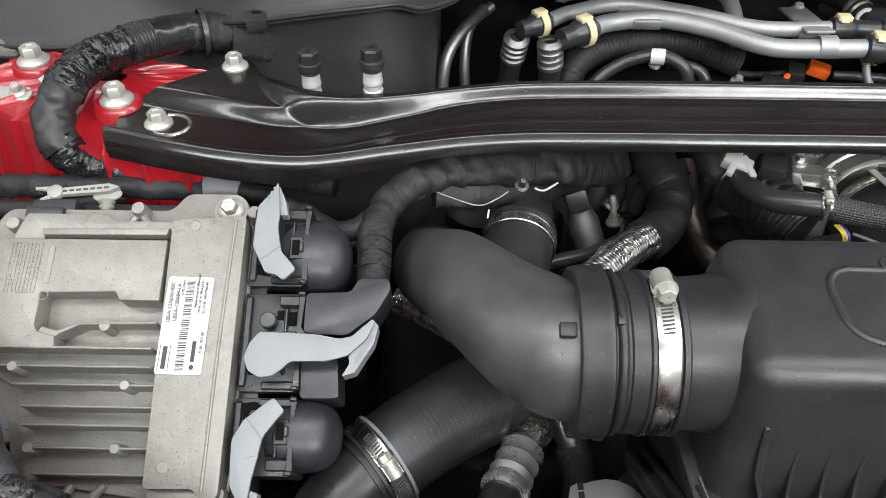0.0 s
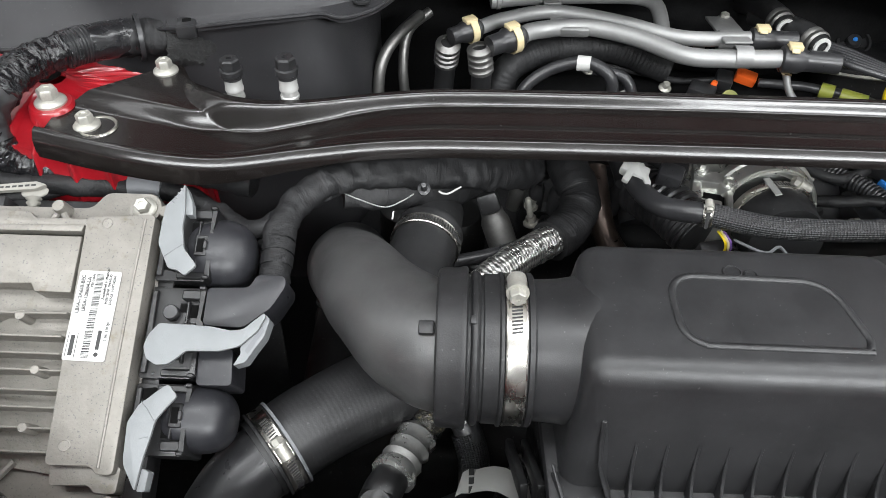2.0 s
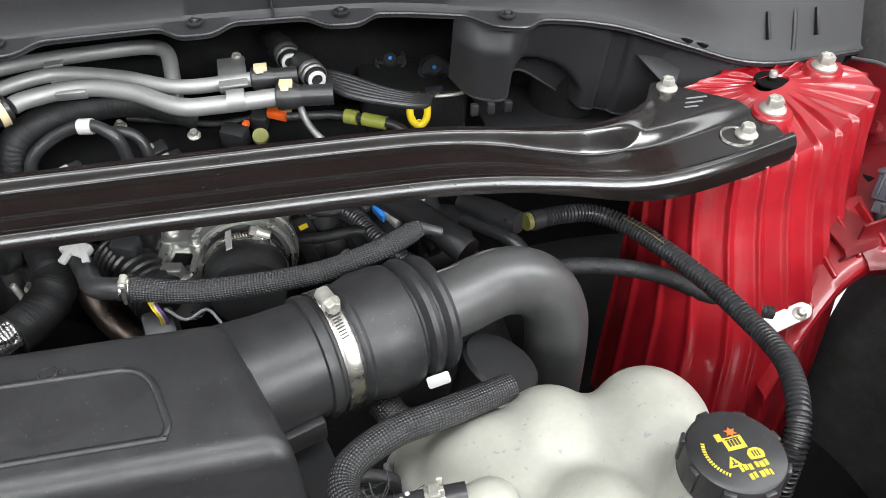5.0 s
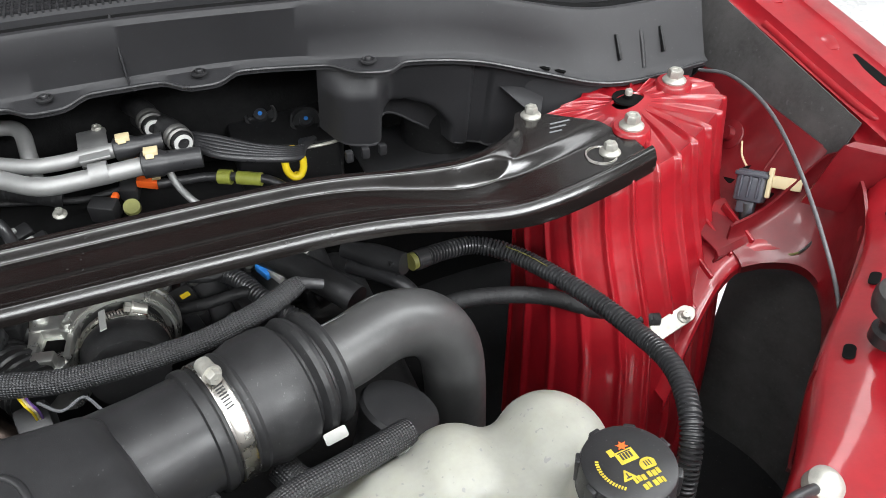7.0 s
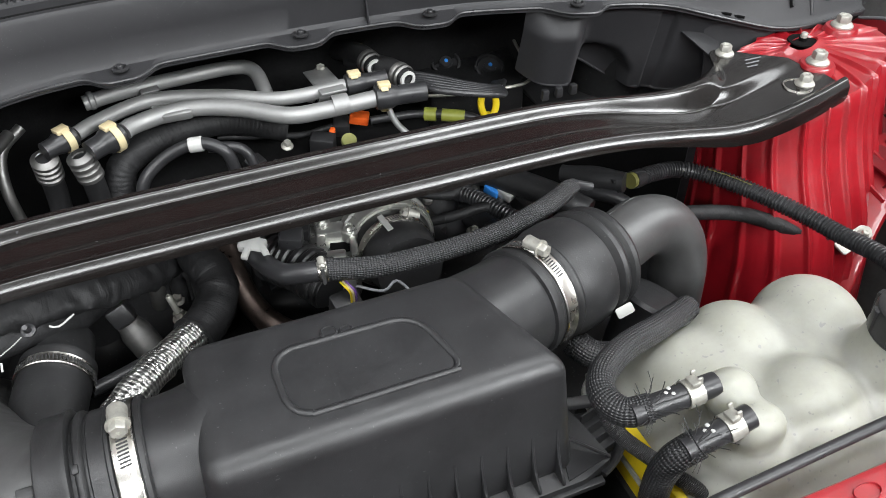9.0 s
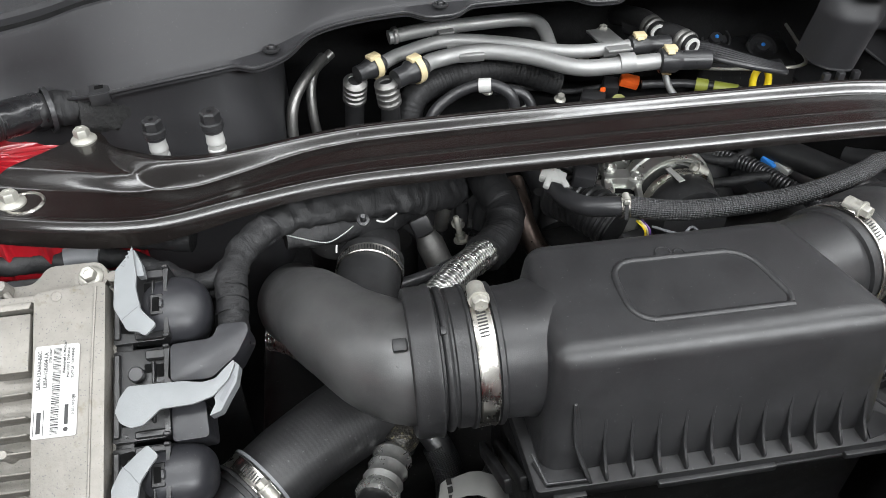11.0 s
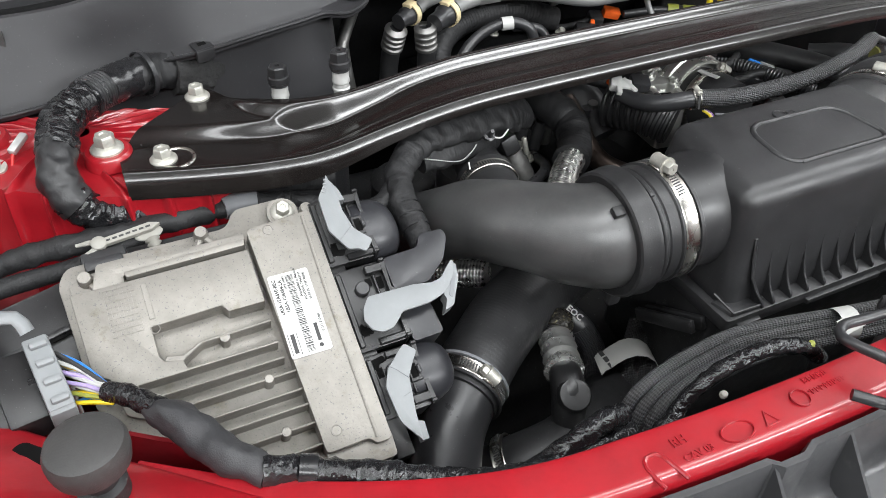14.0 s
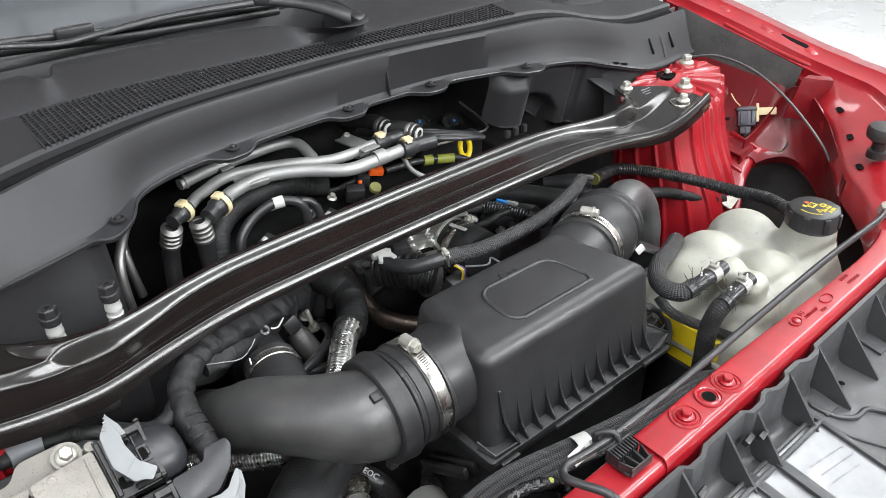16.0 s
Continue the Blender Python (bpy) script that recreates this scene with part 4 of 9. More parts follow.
def hose_clamp(at, axis, r, screw, label, band=0.011, size=1.0):
    """A worm-drive clamp: band, screw housing and screw; screw: the way from the axis to the housing."""
    c = thing("hose_clamp", at, label, "hose clamp", "hose clamps")
    m = frame_on(at, screw, axis)
    h = band / 2
    part("band", lathe([(r, -h), (r + 0.001, -h), (r + 0.0015, -h * 0.85), (r + 0.001, -h * 0.6), (r + 0.001, h * 0.6), (r + 0.0015, h * 0.85), (r + 0.001, h), (r, h)], m, 64, closed=True), STEEL, c)
    slots = bmesh.new()
    for way in (-1, 1):
        for k in range(14 if way < 0 else 9):
            a = way * (0.011 * size / r + 0.0024 / r * k)
            add(slots, block(0.0012, 0.0011, band * 0.5, m @ Matrix.Rotation(a, 4, "Z") @ Matrix.Translation((r + 0.0008, 0, 0)) @ Matrix.Rotation(radians(8), 4, "X")))
    a = -(0.011 * size + 0.044) / r
    add(slots, prism(rounded(-0.008, -band * 0.17, 0.008, band * 0.17, band * 0.16), 0, 0.0006, m @ Matrix.Rotation(a, 4, "Z") @ Matrix.Translation((r + 0.0009, 0, 0)) @ Matrix(((0, 0, 1, 0), (1, 0, 0, 0), (0, 1, 0, 0), (0, 0, 0, 1)))))
    tagged(part("perforation", slots, INK, c, "row of slots in the band"), kind="stuff")
    part("housing", lathe([(0.0045 * size, -0.007 * size), (0.0058 * size, -0.006 * size), (0.0058 * size, 0.006 * size), (0.0045 * size, 0.007 * size), (0, 0.007 * size), (0, -0.007 * size)], m @ Matrix.Translation((r + 0.0045 * size, 0, 0)) @ Matrix.Rotation(radians(90), 4, "X"), 20), ZINC, c)
    part("saddle", block(0.004 * size, 0.015 * size, band * 1.08, m @ Matrix.Translation((r + 0.0015, 0, 0)), 0.001, 1), STEEL, c)
    hd = m @ Matrix.Translation((r + 0.0048 * size, 0.0065 * size, 0)) @ Matrix.Rotation(radians(-90), 4, "X")
    part("screw_head", add(lathe([(0.0052 * size, 0), (0.0052 * size, 0.0065 * size), (0.0044 * size, 0.0075 * size), (0.0014 * size, 0.0075 * size), (0.0012 * size, 0.0065 * size), (0, 0.0065 * size)], hd, 6),
                           lathe([(0.0068 * size, 0), (0.0068 * size, 0.0018), (0, 0.0018)], hd, 20)), ZINC, c)
    return c


# ---- the strut brace ----
def brace_line(x):
    """y and z of the front ridge, y and z of the back ridge, for half of the brace."""
    x = x if x <= MID else 2 * MID - x
    return lerp_table([(-0.255, 0.468, 0.99, 0.512, 0.99), (-0.2, 0.454, 0.988, 0.508, 0.987), (-0.144, 0.445, 0.985, 0.5, 0.983), (-0.094, 0.445, 0.983, 0.494, 0.984), (-0.028, 0.454, 0.988, 0.512, 0.99),
                       (0.03, 0.46, 0.993, 0.527, 0.995), (0.09, 0.463, 0.995, 0.533, 0.997), (0.32, 0.464, 0.996, 0.535, 0.998)], x)


# the back ridge, which swings backwards at the ends into a wide rounded bead: x, y, top and half width
RIDGE = [(-0.148, 0.566, 0.9885, 0.008), (-0.138, 0.544, 0.9925, 0.012), (-0.122, 0.5255, 0.9965, 0.0155), (-0.1, 0.5135, 0.998, 0.0165), (-0.071, 0.5095, 0.9975, 0.0155), (-0.046, 0.512, 0.997, 0.0135), (-0.02, 0.5165, 0.997, 0.0115),
         (0.03, 0.527, 0.998, 0.0095), (0.09, 0.533, 0.9995, 0.009), (0.2, 0.535, 1.0, 0.009), (0.34, 0.535, 1.0, 0.009)]
ridge = np.array([[k] + list(lerp_table([(i,) + r for i, r in enumerate(RIDGE)], k)) for k in np.linspace(0, len(RIDGE) - 1, 900)])[:, 1:]


def brace_field(x, y):
    """Height of the pressed sheet at x, for an array of y."""
    x = x if x <= MID else 2 * MID - x
    fy, fz, by, bz = brace_line(x)
    e = max(0, min(1, (x + 0.12) / 0.12))
    lo, hi, top = lerp_table([(-0.255, 0.521, 0.543, 0.9885), (-0.213, 0.511, 0.5305, 0.9885), (-0.14, 0.4975, 0.509, 0.9885), (-0.115, 0.496, 0.508, 0.9885), (-0.09, 0.499, 0.512, 0.988), (-0.046, 0.506, 0.518, 0.9865), (0.03, 0.521, 0.531, 0.991), (0.09, 0.527, 0.537, 0.993), (0.34, 0.529, 0.539, 0.994)], x)
    floor = fz - 0.0085 + 0.0015 * e + 0.25 * e * (bz - fz)
    z = floor + (fz + 0.001 - floor) * (1 - ramp(y, fy + 0.004, fy + 0.0135)) - 0.0011 * e * np.exp(-((y - fy - 0.43 * (by - fy)) / 0.0016) ** 2)
    z = z + np.maximum(0, top - floor) * ramp(y, lo, hi)
    d2 = (ridge[:, 0][None, :] - x) ** 2 + (ridge[:, 1][None, :] - y[:, None]) ** 2
    near = d2.argmin(1)
    d, w, t = np.sqrt(d2.min(1)), ridge[near, 3], ridge[near, 2]
    bell = ramp(1 - d / w, 0.02, 0.8)
    return z + np.maximum(0, t - z) * bell


rows = []
xs = np.concatenate([np.linspace(-0.255, 0.0, 110), np.linspace(0.008, 2 * MID - 0.008, 62), np.linspace(2 * MID, 2 * MID + 0.255, 110)])
for x in xs:
    fy, fz, by, bz = brace_line(x)
    h = x if x <= MID else 2 * MID - x
    back = lerp_table([(-0.255, 0.514), (-0.243, 0.526), (-0.236, 0.533), (-0.205, 0.5575), (-0.19, 0.57), (-0.18, 0.5785), (-0.17, 0.583), (-0.163, 0.5815), (-0.157, 0.573), (-0.15, 0.559), (-0.142, 0.548), (-0.132, 0.5395), (-0.122, 0.535), (-0.1, 0.5302), (-0.07, 0.5265), (-0.046, 0.5275), (-0.02, 0.531), (0.03, 0.541), (0.09, 0.5465), (0.34, 0.5495)], h)[0]
    ys = np.linspace(fy + 0.001, back, 88)
    zs = brace_field(x, ys)
    low = 0.012 + 0.01 * (1 - max(0, min(1, (h + 0.12) / 0.12)))
    rows.append([(x, back + 0.0012, zs[-1] - 0.0025)] + [(x, ys[i], zs[i]) for i in range(87, -1, -1)] + [(x, fy - 0.0002, fz + 0.0007), (x, fy - 0.0012, fz - 0.0001), (x, fy - 0.0045, fz - 0.0043), (x, fy - 0.0054, fz - 0.0057), (x, fy - 0.0063, fz - 0.0078), (x, fy - 0.007, fz - low)])
brace = thing("strut_brace", (MID, 0.49, 0.985), "gloss black pressed steel brace bolted across both strut towers", "strut brace")
part("beam", thicken(loft(rows), 0.002), GLOSS, brace, sharp=60)
for side in (0, 1):
    f = mirror if side else (lambda b: b)
    ringp = lathe([(0.0165, 0.0), (0.0158, 0.0016), (0.0142, 0.0016), (0.0135, 0.0004)], Matrix.Translation((-0.211, 0.49, 0.9795)), 32)
    part("bolt_seat", f(ringp), STEEL, brace, "bare metal ring round the bolt hole")
    for p, s in (((-0.221, 0.491, 0.98), 0.0118), ((-0.175, 0.571, 0.9885), 0.0118), ((-0.262, 0.518, 0.985), 0.0142), ((-0.356, 0.58, 0.986), 0.0145)):
        x = p[0] if not side else 2 * MID - p[0]
        flange_bolt((x, p[1], p[2]), s * (0.9 if side else 0.97), "zinc-plated flange bolt on the strut tower", "tower bolts")
    plate_print = bmesh.new()
    for k in range(3):
        add(plate_print, block(0.022 - 0.004 * k, 0.0022, 0.0004, (-0.196 + 0.006 * k, 0.548 - 0.007 * k, 0.9888)))
    if side:
        part("stamped_lines", f(plate_print), GREY_DARK, brace, "faint stamped lines")

# ---- service ports behind the brace ----
for at, h in (((-0.104, 0.542, 1.02), 0.0), ((-0.05, 0.524, 1.033), 0.0)):
    s = thing("service_port", at, "capped air-conditioning service port with a black hexagon cap", "valve port", "service ports")
    m = Matrix.Translation(at)
    cap = part("cap", lathe([(0.0, -0.003), (0.0024, -0.003), (0.0026, 0.0), (0.0072, 0.0), (0.0088, -0.0015), (0.0088, -0.0105)], m, 6), PORTCAP, s, "gun-grey hexagon cap")
    part("cap_collar", lathe([(0.0085, -0.0095), (0.0102, -0.0105), (0.0102, -0.0155), (0.009, -0.0165), (0.0092, -0.019), (0.008, -0.02)], m, 12), PORTCAP, cap)
    part("neck", lathe([(0.0, -0.0175), (0.0078, -0.0185), (0.0078, -0.0275), (0.0083, -0.0285), (0.0083, -0.031), (0.0074, -0.032), (0.0074, -0.036), (0.0083, -0.037), (0.0083, -0.039), (0.0074, -0.04), (0.0074, -0.046), (0.0092, -0.047), (0.0092, -0.051), (0.0065, -0.053), (0.0065, -0.11)], m, 20), PORT, s, "pale metal neck")

# ---- engine control unit ----
ECU = frame_on((-0.162, 0.312, 0.938), (1, 0, 0), (0, -0.469, 0.883))
ecu = thing("engine_control_unit", (-0.2, 0.3, 0.9), "cast aluminium engine control unit with cooling fins and a white label", "control unit")
base = prism(round_poly([(-0.152, -0.02), (-0.12, -0.06), (-0.1, -0.137), (0.028, -0.137), (0.034, -0.118), (0.034, 0.088), (0.02, 0.108), (-0.02, 0.108), (-0.03, 0.094), (-0.15, 0.094), (-0.158, 0.082)], 0.006), -0.04, -0.027, bevel=0.001)
base.transform(ECU)
part("base_plate", base, CAST, ecu)
wall = prism(round_poly([(-0.098, -0.1), (0.036, -0.118), (0.036, 0.078), (-0.02, 0.08), (-0.15, 0.078), (-0.149, 0.0), (-0.137, -0.006), (-0.134, -0.03), (-0.115, -0.04)], 0.004), -0.03, -0.021, ECU, 0.0015)
part("case", wall, CAST, ecu)
slab = prism(round_poly([(-0.0136, -0.105), (0.018, -0.1045), (0.022, -0.11), (0.034, -0.11), (0.033, 0.08), (-0.0185, 0.0765)], 0.004), -0.02, -0.0005, ECU, 0.0018, 3)
part("raised_slab", slab, CAST, ecu)
part("slab_foot", prism(round_poly([(-0.012, -0.118), (0.016, -0.117), (0.02, -0.122), (0.035, -0.122), (0.036, -0.104), (-0.013, -0.102)], 0.003), -0.03, -0.008, ECU, 0.002, 2), CAST, ecu)
part("edge_bead", tube([ECU @ Vector(p) for p in ((0.0235, -0.106, -0.0005), (0.024, 0.0, -0.0005), (0.026, 0.076, -0.0005))], 0.0012, 8, 0.02), CAST, ecu)
# upper field with its two sunk pockets, and the fins below it
field = prism([(-0.149, 0.0615), (-0.147, 0.0), (-0.137, -0.006), (-0.134, -0.0165), (-0.021, -0.0165), (-0.021, -0.0145), (-0.0865, -0.0145), (-0.0875, -0.008), (-0.1, -0.0045), (-0.1025, 0.0), (-0.1025, 0.0223), (-0.0518, 0.0234), (-0.0481, 0.0174), (-0.021, 0.0173), (-0.021, 0.0615)], -0.024, -0.003, ECU, 0.0014, 2)
part("upper_field", field, CAST, ecu)
part("pocket_rib", prism([(-0.1, -0.005), (-0.0875, -0.0085), (-0.0854, -0.0063), (-0.0723, 0.0004), (-0.021, 0.0014), (-0.021, 0.0032), (-0.0735, 0.0022), (-0.0865, -0.004), (-0.098, -0.001)], -0.024, -0.0045, ECU, 0.0006, 1), CAST, ecu)
part("pocket_boss", lathe([(0.004, -0.024), (0.0036, -0.005), (0, -0.005)], ECU @ Matrix.Translation((-0.056, 0.0, 0)), 16), CAST, ecu)
part("front_lip", prism([(-0.1105, 0.0695), (-0.021, 0.0712), (-0.0225, 0.0655), (-0.1095, 0.0645)], -0.022, -0.0035, ECU, 0.001), CAST, ecu)
part("upper_land", prism(round_poly([(-0.135, 0.064), (-0.112, 0.064), (-0.112, 0.0705), (-0.02, 0.0725), (-0.02, 0.079), (-0.065, 0.079), (-0.07, 0.084), (-0.128, 0.084)], 0.002), -0.026, -0.012, ECU, 0.0015, 2), CAST, ecu)
for v, left, right in ((-0.0281, -0.128, -0.02), (-0.0402, -0.112, -0.0115), (-0.0544, -0.103, -0.0115), (-0.0663, -0.1, -0.011), (-0.0805, -0.095, -0.0115), (-0.0966, -0.088, -0.013)):
    fin = prism([(left, v - 0.0016), (right, v - 0.0016), (right, v + 0.0016), (left, v + 0.0016)], -0.026, -0.003, ECU, 0.0006, 1, top=[(left + 0.002, v - 0.0008), (right, v - 0.0008), (right, v + 0.0008), (left + 0.002, v + 0.0008)])
    part("cooling_fin", fin, CAST, ecu)
for u, v in ((-0.1114, -0.0287), (-0.0354, -0.0402), (-0.0354, -0.0806), (-0.091, -0.0806)):
    part("ejector_boss", lathe([(0.004, -0.02), (0.0036, -0.0036), (0.003, -0.0028), (0, -0.0028)], ECU @ Matrix.Translation((u, v, 0)), 18), CAST, ecu)
for u, v in ((-0.0024, 0.0716), (-0.0024, -0.0918)):
    part("ejector_mark", lathe([(0.0044, -0.002), (0.0042, -0.0001), (0.0037, 0.0001), (0.0034, -0.0003), (0, -0.0003)], ECU @ Matrix.Translation((u, v, 0)), 20), CAST, ecu)
for u, v in ((-0.138, 0.077), (-0.05, 0.09), (0.0345, 0.088), (0.028, -0.128)):
    part("corner_post", lathe([(0.0065, -0.038), (0.0055, -0.016), (0.0045, -0.013), (0, -0.013)], ECU @ Matrix.Translation((u, v, 0)), 18), CAST, ecu)
for a, b in (((-0.05, 0.09), (-0.06, 0.073)), ((-0.05, 0.09), (-0.039, 0.073)), ((-0.138, 0.077), (-0.118, 0.074)), ((-0.138, 0.077), (-0.13, 0.065)), ((-0.075, -0.122), (-0.066, -0.102)), ((-0.062, -0.122), (-0.045, -0.102))):
    part("gusset", tube([ECU @ Vector((*a, -0.02)), ECU @ Vector((*b, -0.02))], 0.003, 8, 0.01), CAST, ecu)
p = ECU @ Vector((0.016, 0.092, -0.02))
part("bolt_boss", lathe([(0.013, -0.01), (0.0125, 0.0), (0, 0.0)], frame_on(p, (1, 0, 0), (0, -0.469, 0.883)), 28), CAST, ecu)
flange_bolt(p, 0.0095, "zinc flange bolt on the control unit", "control unit bolts", normal=(0, -0.469, 0.883))
q = ECU @ Vector((-0.1225, -0.0575, -0.03))
bush = frame_on(q, (1, 0, 0), (0, -0.469, 0.883))
part("mount_eye", lathe([(0.019, -0.008), (0.019, 0.0), (0.0175, 0.0015), (0.011, 0.0015), (0.0105, 0.0), (0.0, 0.0)], bush, 32), CAST, ecu)
part("mount_plug", lathe([(0.0095, 0.0), (0.0095, 0.0012), (0, 0.0012)], bush, 24), GREY_DARK, ecu, "dark plug in the mounting eye")
# cast lettering field and grid
grid = bmesh.new()
for k in range(9):
    add(grid, block(0.0005, 0.036, 0.0006, ECU @ Matrix.Translation((-0.128 + 0.0026 * k, 0.04, -0.0028))))
for k in range(9):
    add(grid, block(0.021, 0.0005, 0.0006, ECU @ Matrix.Translation((-0.1176, 0.022 + 0.0045 * k, -0.0028))))
tagged(part("cast_grid", grid, CAST, ecu), kind="stuff")
part("cast_mark", add(lathe([(0.0035, 0), (0.0035, 0.0005), (0.003, 0.0005), (0.003, 0)], ECU @ Matrix.Translation((-0.1, 0.02, -0.0028)), 20),
                      block(0.004, 0.028, 0.0006, ECU @ Matrix.Translation((-0.1, 0.042, -0.0028)), 0.0002, 1)), CAST, ecu, "raised maker's mark as a plain bar")
# the label
LAB = ECU @ Matrix.Rotation(radians(-1), 4, "Z")
label = part("label", prism(rounded(-0.0155, -0.0335, 0.0155, 0.0335, 0.002), 0.0, 0.0004, LAB), WHITE, ecu, "white printed label with bar codes")
rnd = random.Random(4)


def barcode(u, v0, v1, w, along):
    bm = bmesh.new()
    v = v0
    while v < v1:
        t = rnd.choice((0.0003, 0.0005, 0.0008))
        add(bm, block(w, t, 0.0001, LAB @ Matrix.Translation((u, v, 0.00045))))
        v += t + rnd.choice((0.0004, 0.0006))
    return bm


part("bar_code", barcode(0.0002, -0.031, 0.0315, 0.0055, 1), INK, label)
TURN = Matrix.Rotation(radians(90), 4, "Z")
for text, size, u, v in (("LB5A-12A650-BEC", 0.0037, -0.0118, 0.0155), ("LB5A-12B684-LA", 0.0037, -0.0074, 0.0155), ("SITE: 3006Y", 0.0022, -0.0044, 0.026), ("Assembled in Mexico", 0.0027, 0.0052, 0.0235), ("MG1CS018  7044.0143", 0.0024, 0.0081, 0.02), ("22-07-25  1039T40340", 0.0024, 0.0112, 0.019)):
    writing(text, size, LAB @ Matrix.Translation((u, v, 0.0004)) @ TURN, INK, label)
part("brand_box", add(add(block(0.0004, 0.018, 0.0001, LAB @ Matrix.Translation((-0.0138, -0.0225, 0.00045))), block(0.0004, 0.018, 0.0001, LAB @ Matrix.Translation((-0.0072, -0.0225, 0.00045)))), block(0.003, 0.015, 0.0001, LAB @ Matrix.Translation((-0.0105, -0.0225, 0.00045)), 0.00003, 1)), INK, label, "boxed brand mark as a bar")
part("brand_bar", add(block(0.0026, 0.014, 0.0001, LAB @ Matrix.Translation((0.0082, -0.018, 0.00045))), lathe([(0.0016, 0.0001), (0, 0.0001)], LAB @ Matrix.Translation((0.0082, -0.0285, 0.0004)), 16)), INK, label, "maker's mark as a bar")
writing("0 261 S10 0J0", 0.0026, LAB @ Matrix.Translation((0.0127, -0.0115, 0.0004)) @ Matrix.Rotation(radians(90), 4, "Z"), INK, label)

# black side strip, three plugs with covers and grey levers
part("plug_strip", prism([(0.036, -0.125), (0.05, -0.125), (0.048, 0.082), (0.036, 0.082)], -0.045, -0.018, ECU, 0.001), PLUG, ecu, "black plug strip")


def plug(v0, v1, flip, kind):
    """A multi-pin plug from v0 to v1 along the unit's edge: stepped housing, rails, lock and wire cover; flip turns its details end for end."""
    c, g = (v0 + v1) / 2, -1 if flip else 1
    h = (v1 - v0) / 2

    def bit(name, u0, u1, a, b, z0, z1, mt=PLUG, bevel=0.0008, label=""):
        a, b = sorted((c + g * a, c + g * b))
        return part(name, prism([(u0, a), (u1, a), (u1, b), (u0, b)], z0, z1, ECU, bevel, 1), mt, p, label)
    p = thing("control_unit_plug", ECU @ Vector((0.056, c, -0.03)), "black multi-pin plug with a light grey locking lever", "connector", "control unit plugs")
    part("housing", prism(round_poly([(0.0355, v0 + 0.001), (0.074, v0 + 0.001), (0.074, v1 - 0.001), (0.0355, v1 - 0.001)], 0.002), -0.05, -0.013, ECU, 0.0012), PLUG, p)
    part("edge_rail", prism(round_poly([(0.0735, v0), (0.0775, v0 + 0.002), (0.0765, c - 0.008), (0.0785, c - 0.005), (0.0785, c + 0.006), (0.076, c + 0.009), (0.0775, v1 - 0.002), (0.0735, v1)], 0.001), -0.05, -0.008, ECU, 0.0008, 1), PLUG, p)
    bit("top_bar", 0.06, 0.074, h - 0.011, h - 0.004, -0.014, -0.0075)
    bit("cross_bar", 0.052, 0.074, -h + 0.002, -h + 0.007, -0.014, -0.0095)
    bit("side_step", 0.0365, 0.041, -h + 0.004, h - 0.004, -0.014, -0.0105)
    bit("guide", 0.064, 0.0665, -h + 0.012, h - 0.012, -0.014, -0.009)
    bit("lock_box", 0.0635, 0.0735, -0.011, 0.006, -0.014, -0.007)
    bit("lock_window", 0.0655, 0.0705, -0.008, 0.003, -0.0068, -0.0064, VOID, 0.0, "dark window")
    bit("lock_tongue", 0.0705, 0.0735, -0.006, 0.001, -0.008, -0.0045, BLACK_SOFT)
    bit("socket", 0.058, 0.063, h - 0.02, h - 0.013, -0.0135, -0.0128, VOID, 0.0, "dark socket")
    bit("socket", 0.066, 0.072, h - 0.024, h - 0.014, -0.0135, -0.0128, VOID, 0.0, "dark socket")
    bit("socket", 0.042, 0.047, -h + 0.012, -h + 0.02, -0.0135, -0.0128, VOID, 0.0, "dark socket")
    bit("notch_block", 0.0725, 0.0775, -h + 0.001, -h + 0.004, -0.01, -0.0055)
    bit("notch_block", 0.0725, 0.0775, h - 0.004, h - 0.001, -0.01, -0.0055)
    part("pivot_slot", prism(round_poly([(0.041, c - g * 0.021), (0.05, c - g * 0.0225), (0.053, c - g * 0.018), (0.046, c - g * 0.0165), (0.044, c - g * 0.012), (0.041, c - g * 0.014)], 0.001), -0.0128, -0.0122, ECU), VOID, p, "dark curved slot")
    part("lever_pivot", lathe([(0.0058, -0.014), (0.0058, -0.0075), (0.005, -0.0065), (0, -0.0065)], ECU @ Matrix.Translation((0.0533, c + (0.0138 if kind == "mid" else -g * 0.008), 0)), 20), BLACK_SOFT, p)
    if kind == "mid":
        part("cover", prism(round_poly([(0.0775, -0.0025), (0.0775, 0.0263), (0.1085, 0.0274), (0.1135, 0.0378), (0.1344, 0.0373), (0.1357, 0.0295), (0.1262, 0.0121), (0.107, -0.0035)], 0.004), -0.048, -0.009, ECU, 0.0055, 3), COVER, p, "smooth angled wire cover")
        part("lower_cover", prism(round_poly([(0.077, -0.019), (0.1019, -0.0186), (0.104, -0.0456), (0.0778, -0.0461)], 0.004), -0.05, -0.011, ECU, 0.007, 4), COVER, p, "smooth short wire cover")
    else:
        dome = bmesh.new()
        bmesh.ops.create_uvsphere(dome, u_segments=40, v_segments=24, radius=1.0)
        for w in dome.verts:
            w.co = Vector([math.copysign(abs(q) ** 0.8, q) for q in w.co])
        dome.transform(ECU @ Matrix.Translation((0.0765, c - g * 0.003, -0.034)) @ Matrix.Diagonal((0.0285, h - 0.0015, 0.027, 1)))
        part("cover", dome, COVER, p, "smooth domed wire cover")
    return p


top_plug = plug(0.031, 0.0915, False, "dome")
mid_plug = plug(-0.0425, 0.0275, False, "mid")
low_plug = plug(-0.0965, -0.0446, True, "dome")


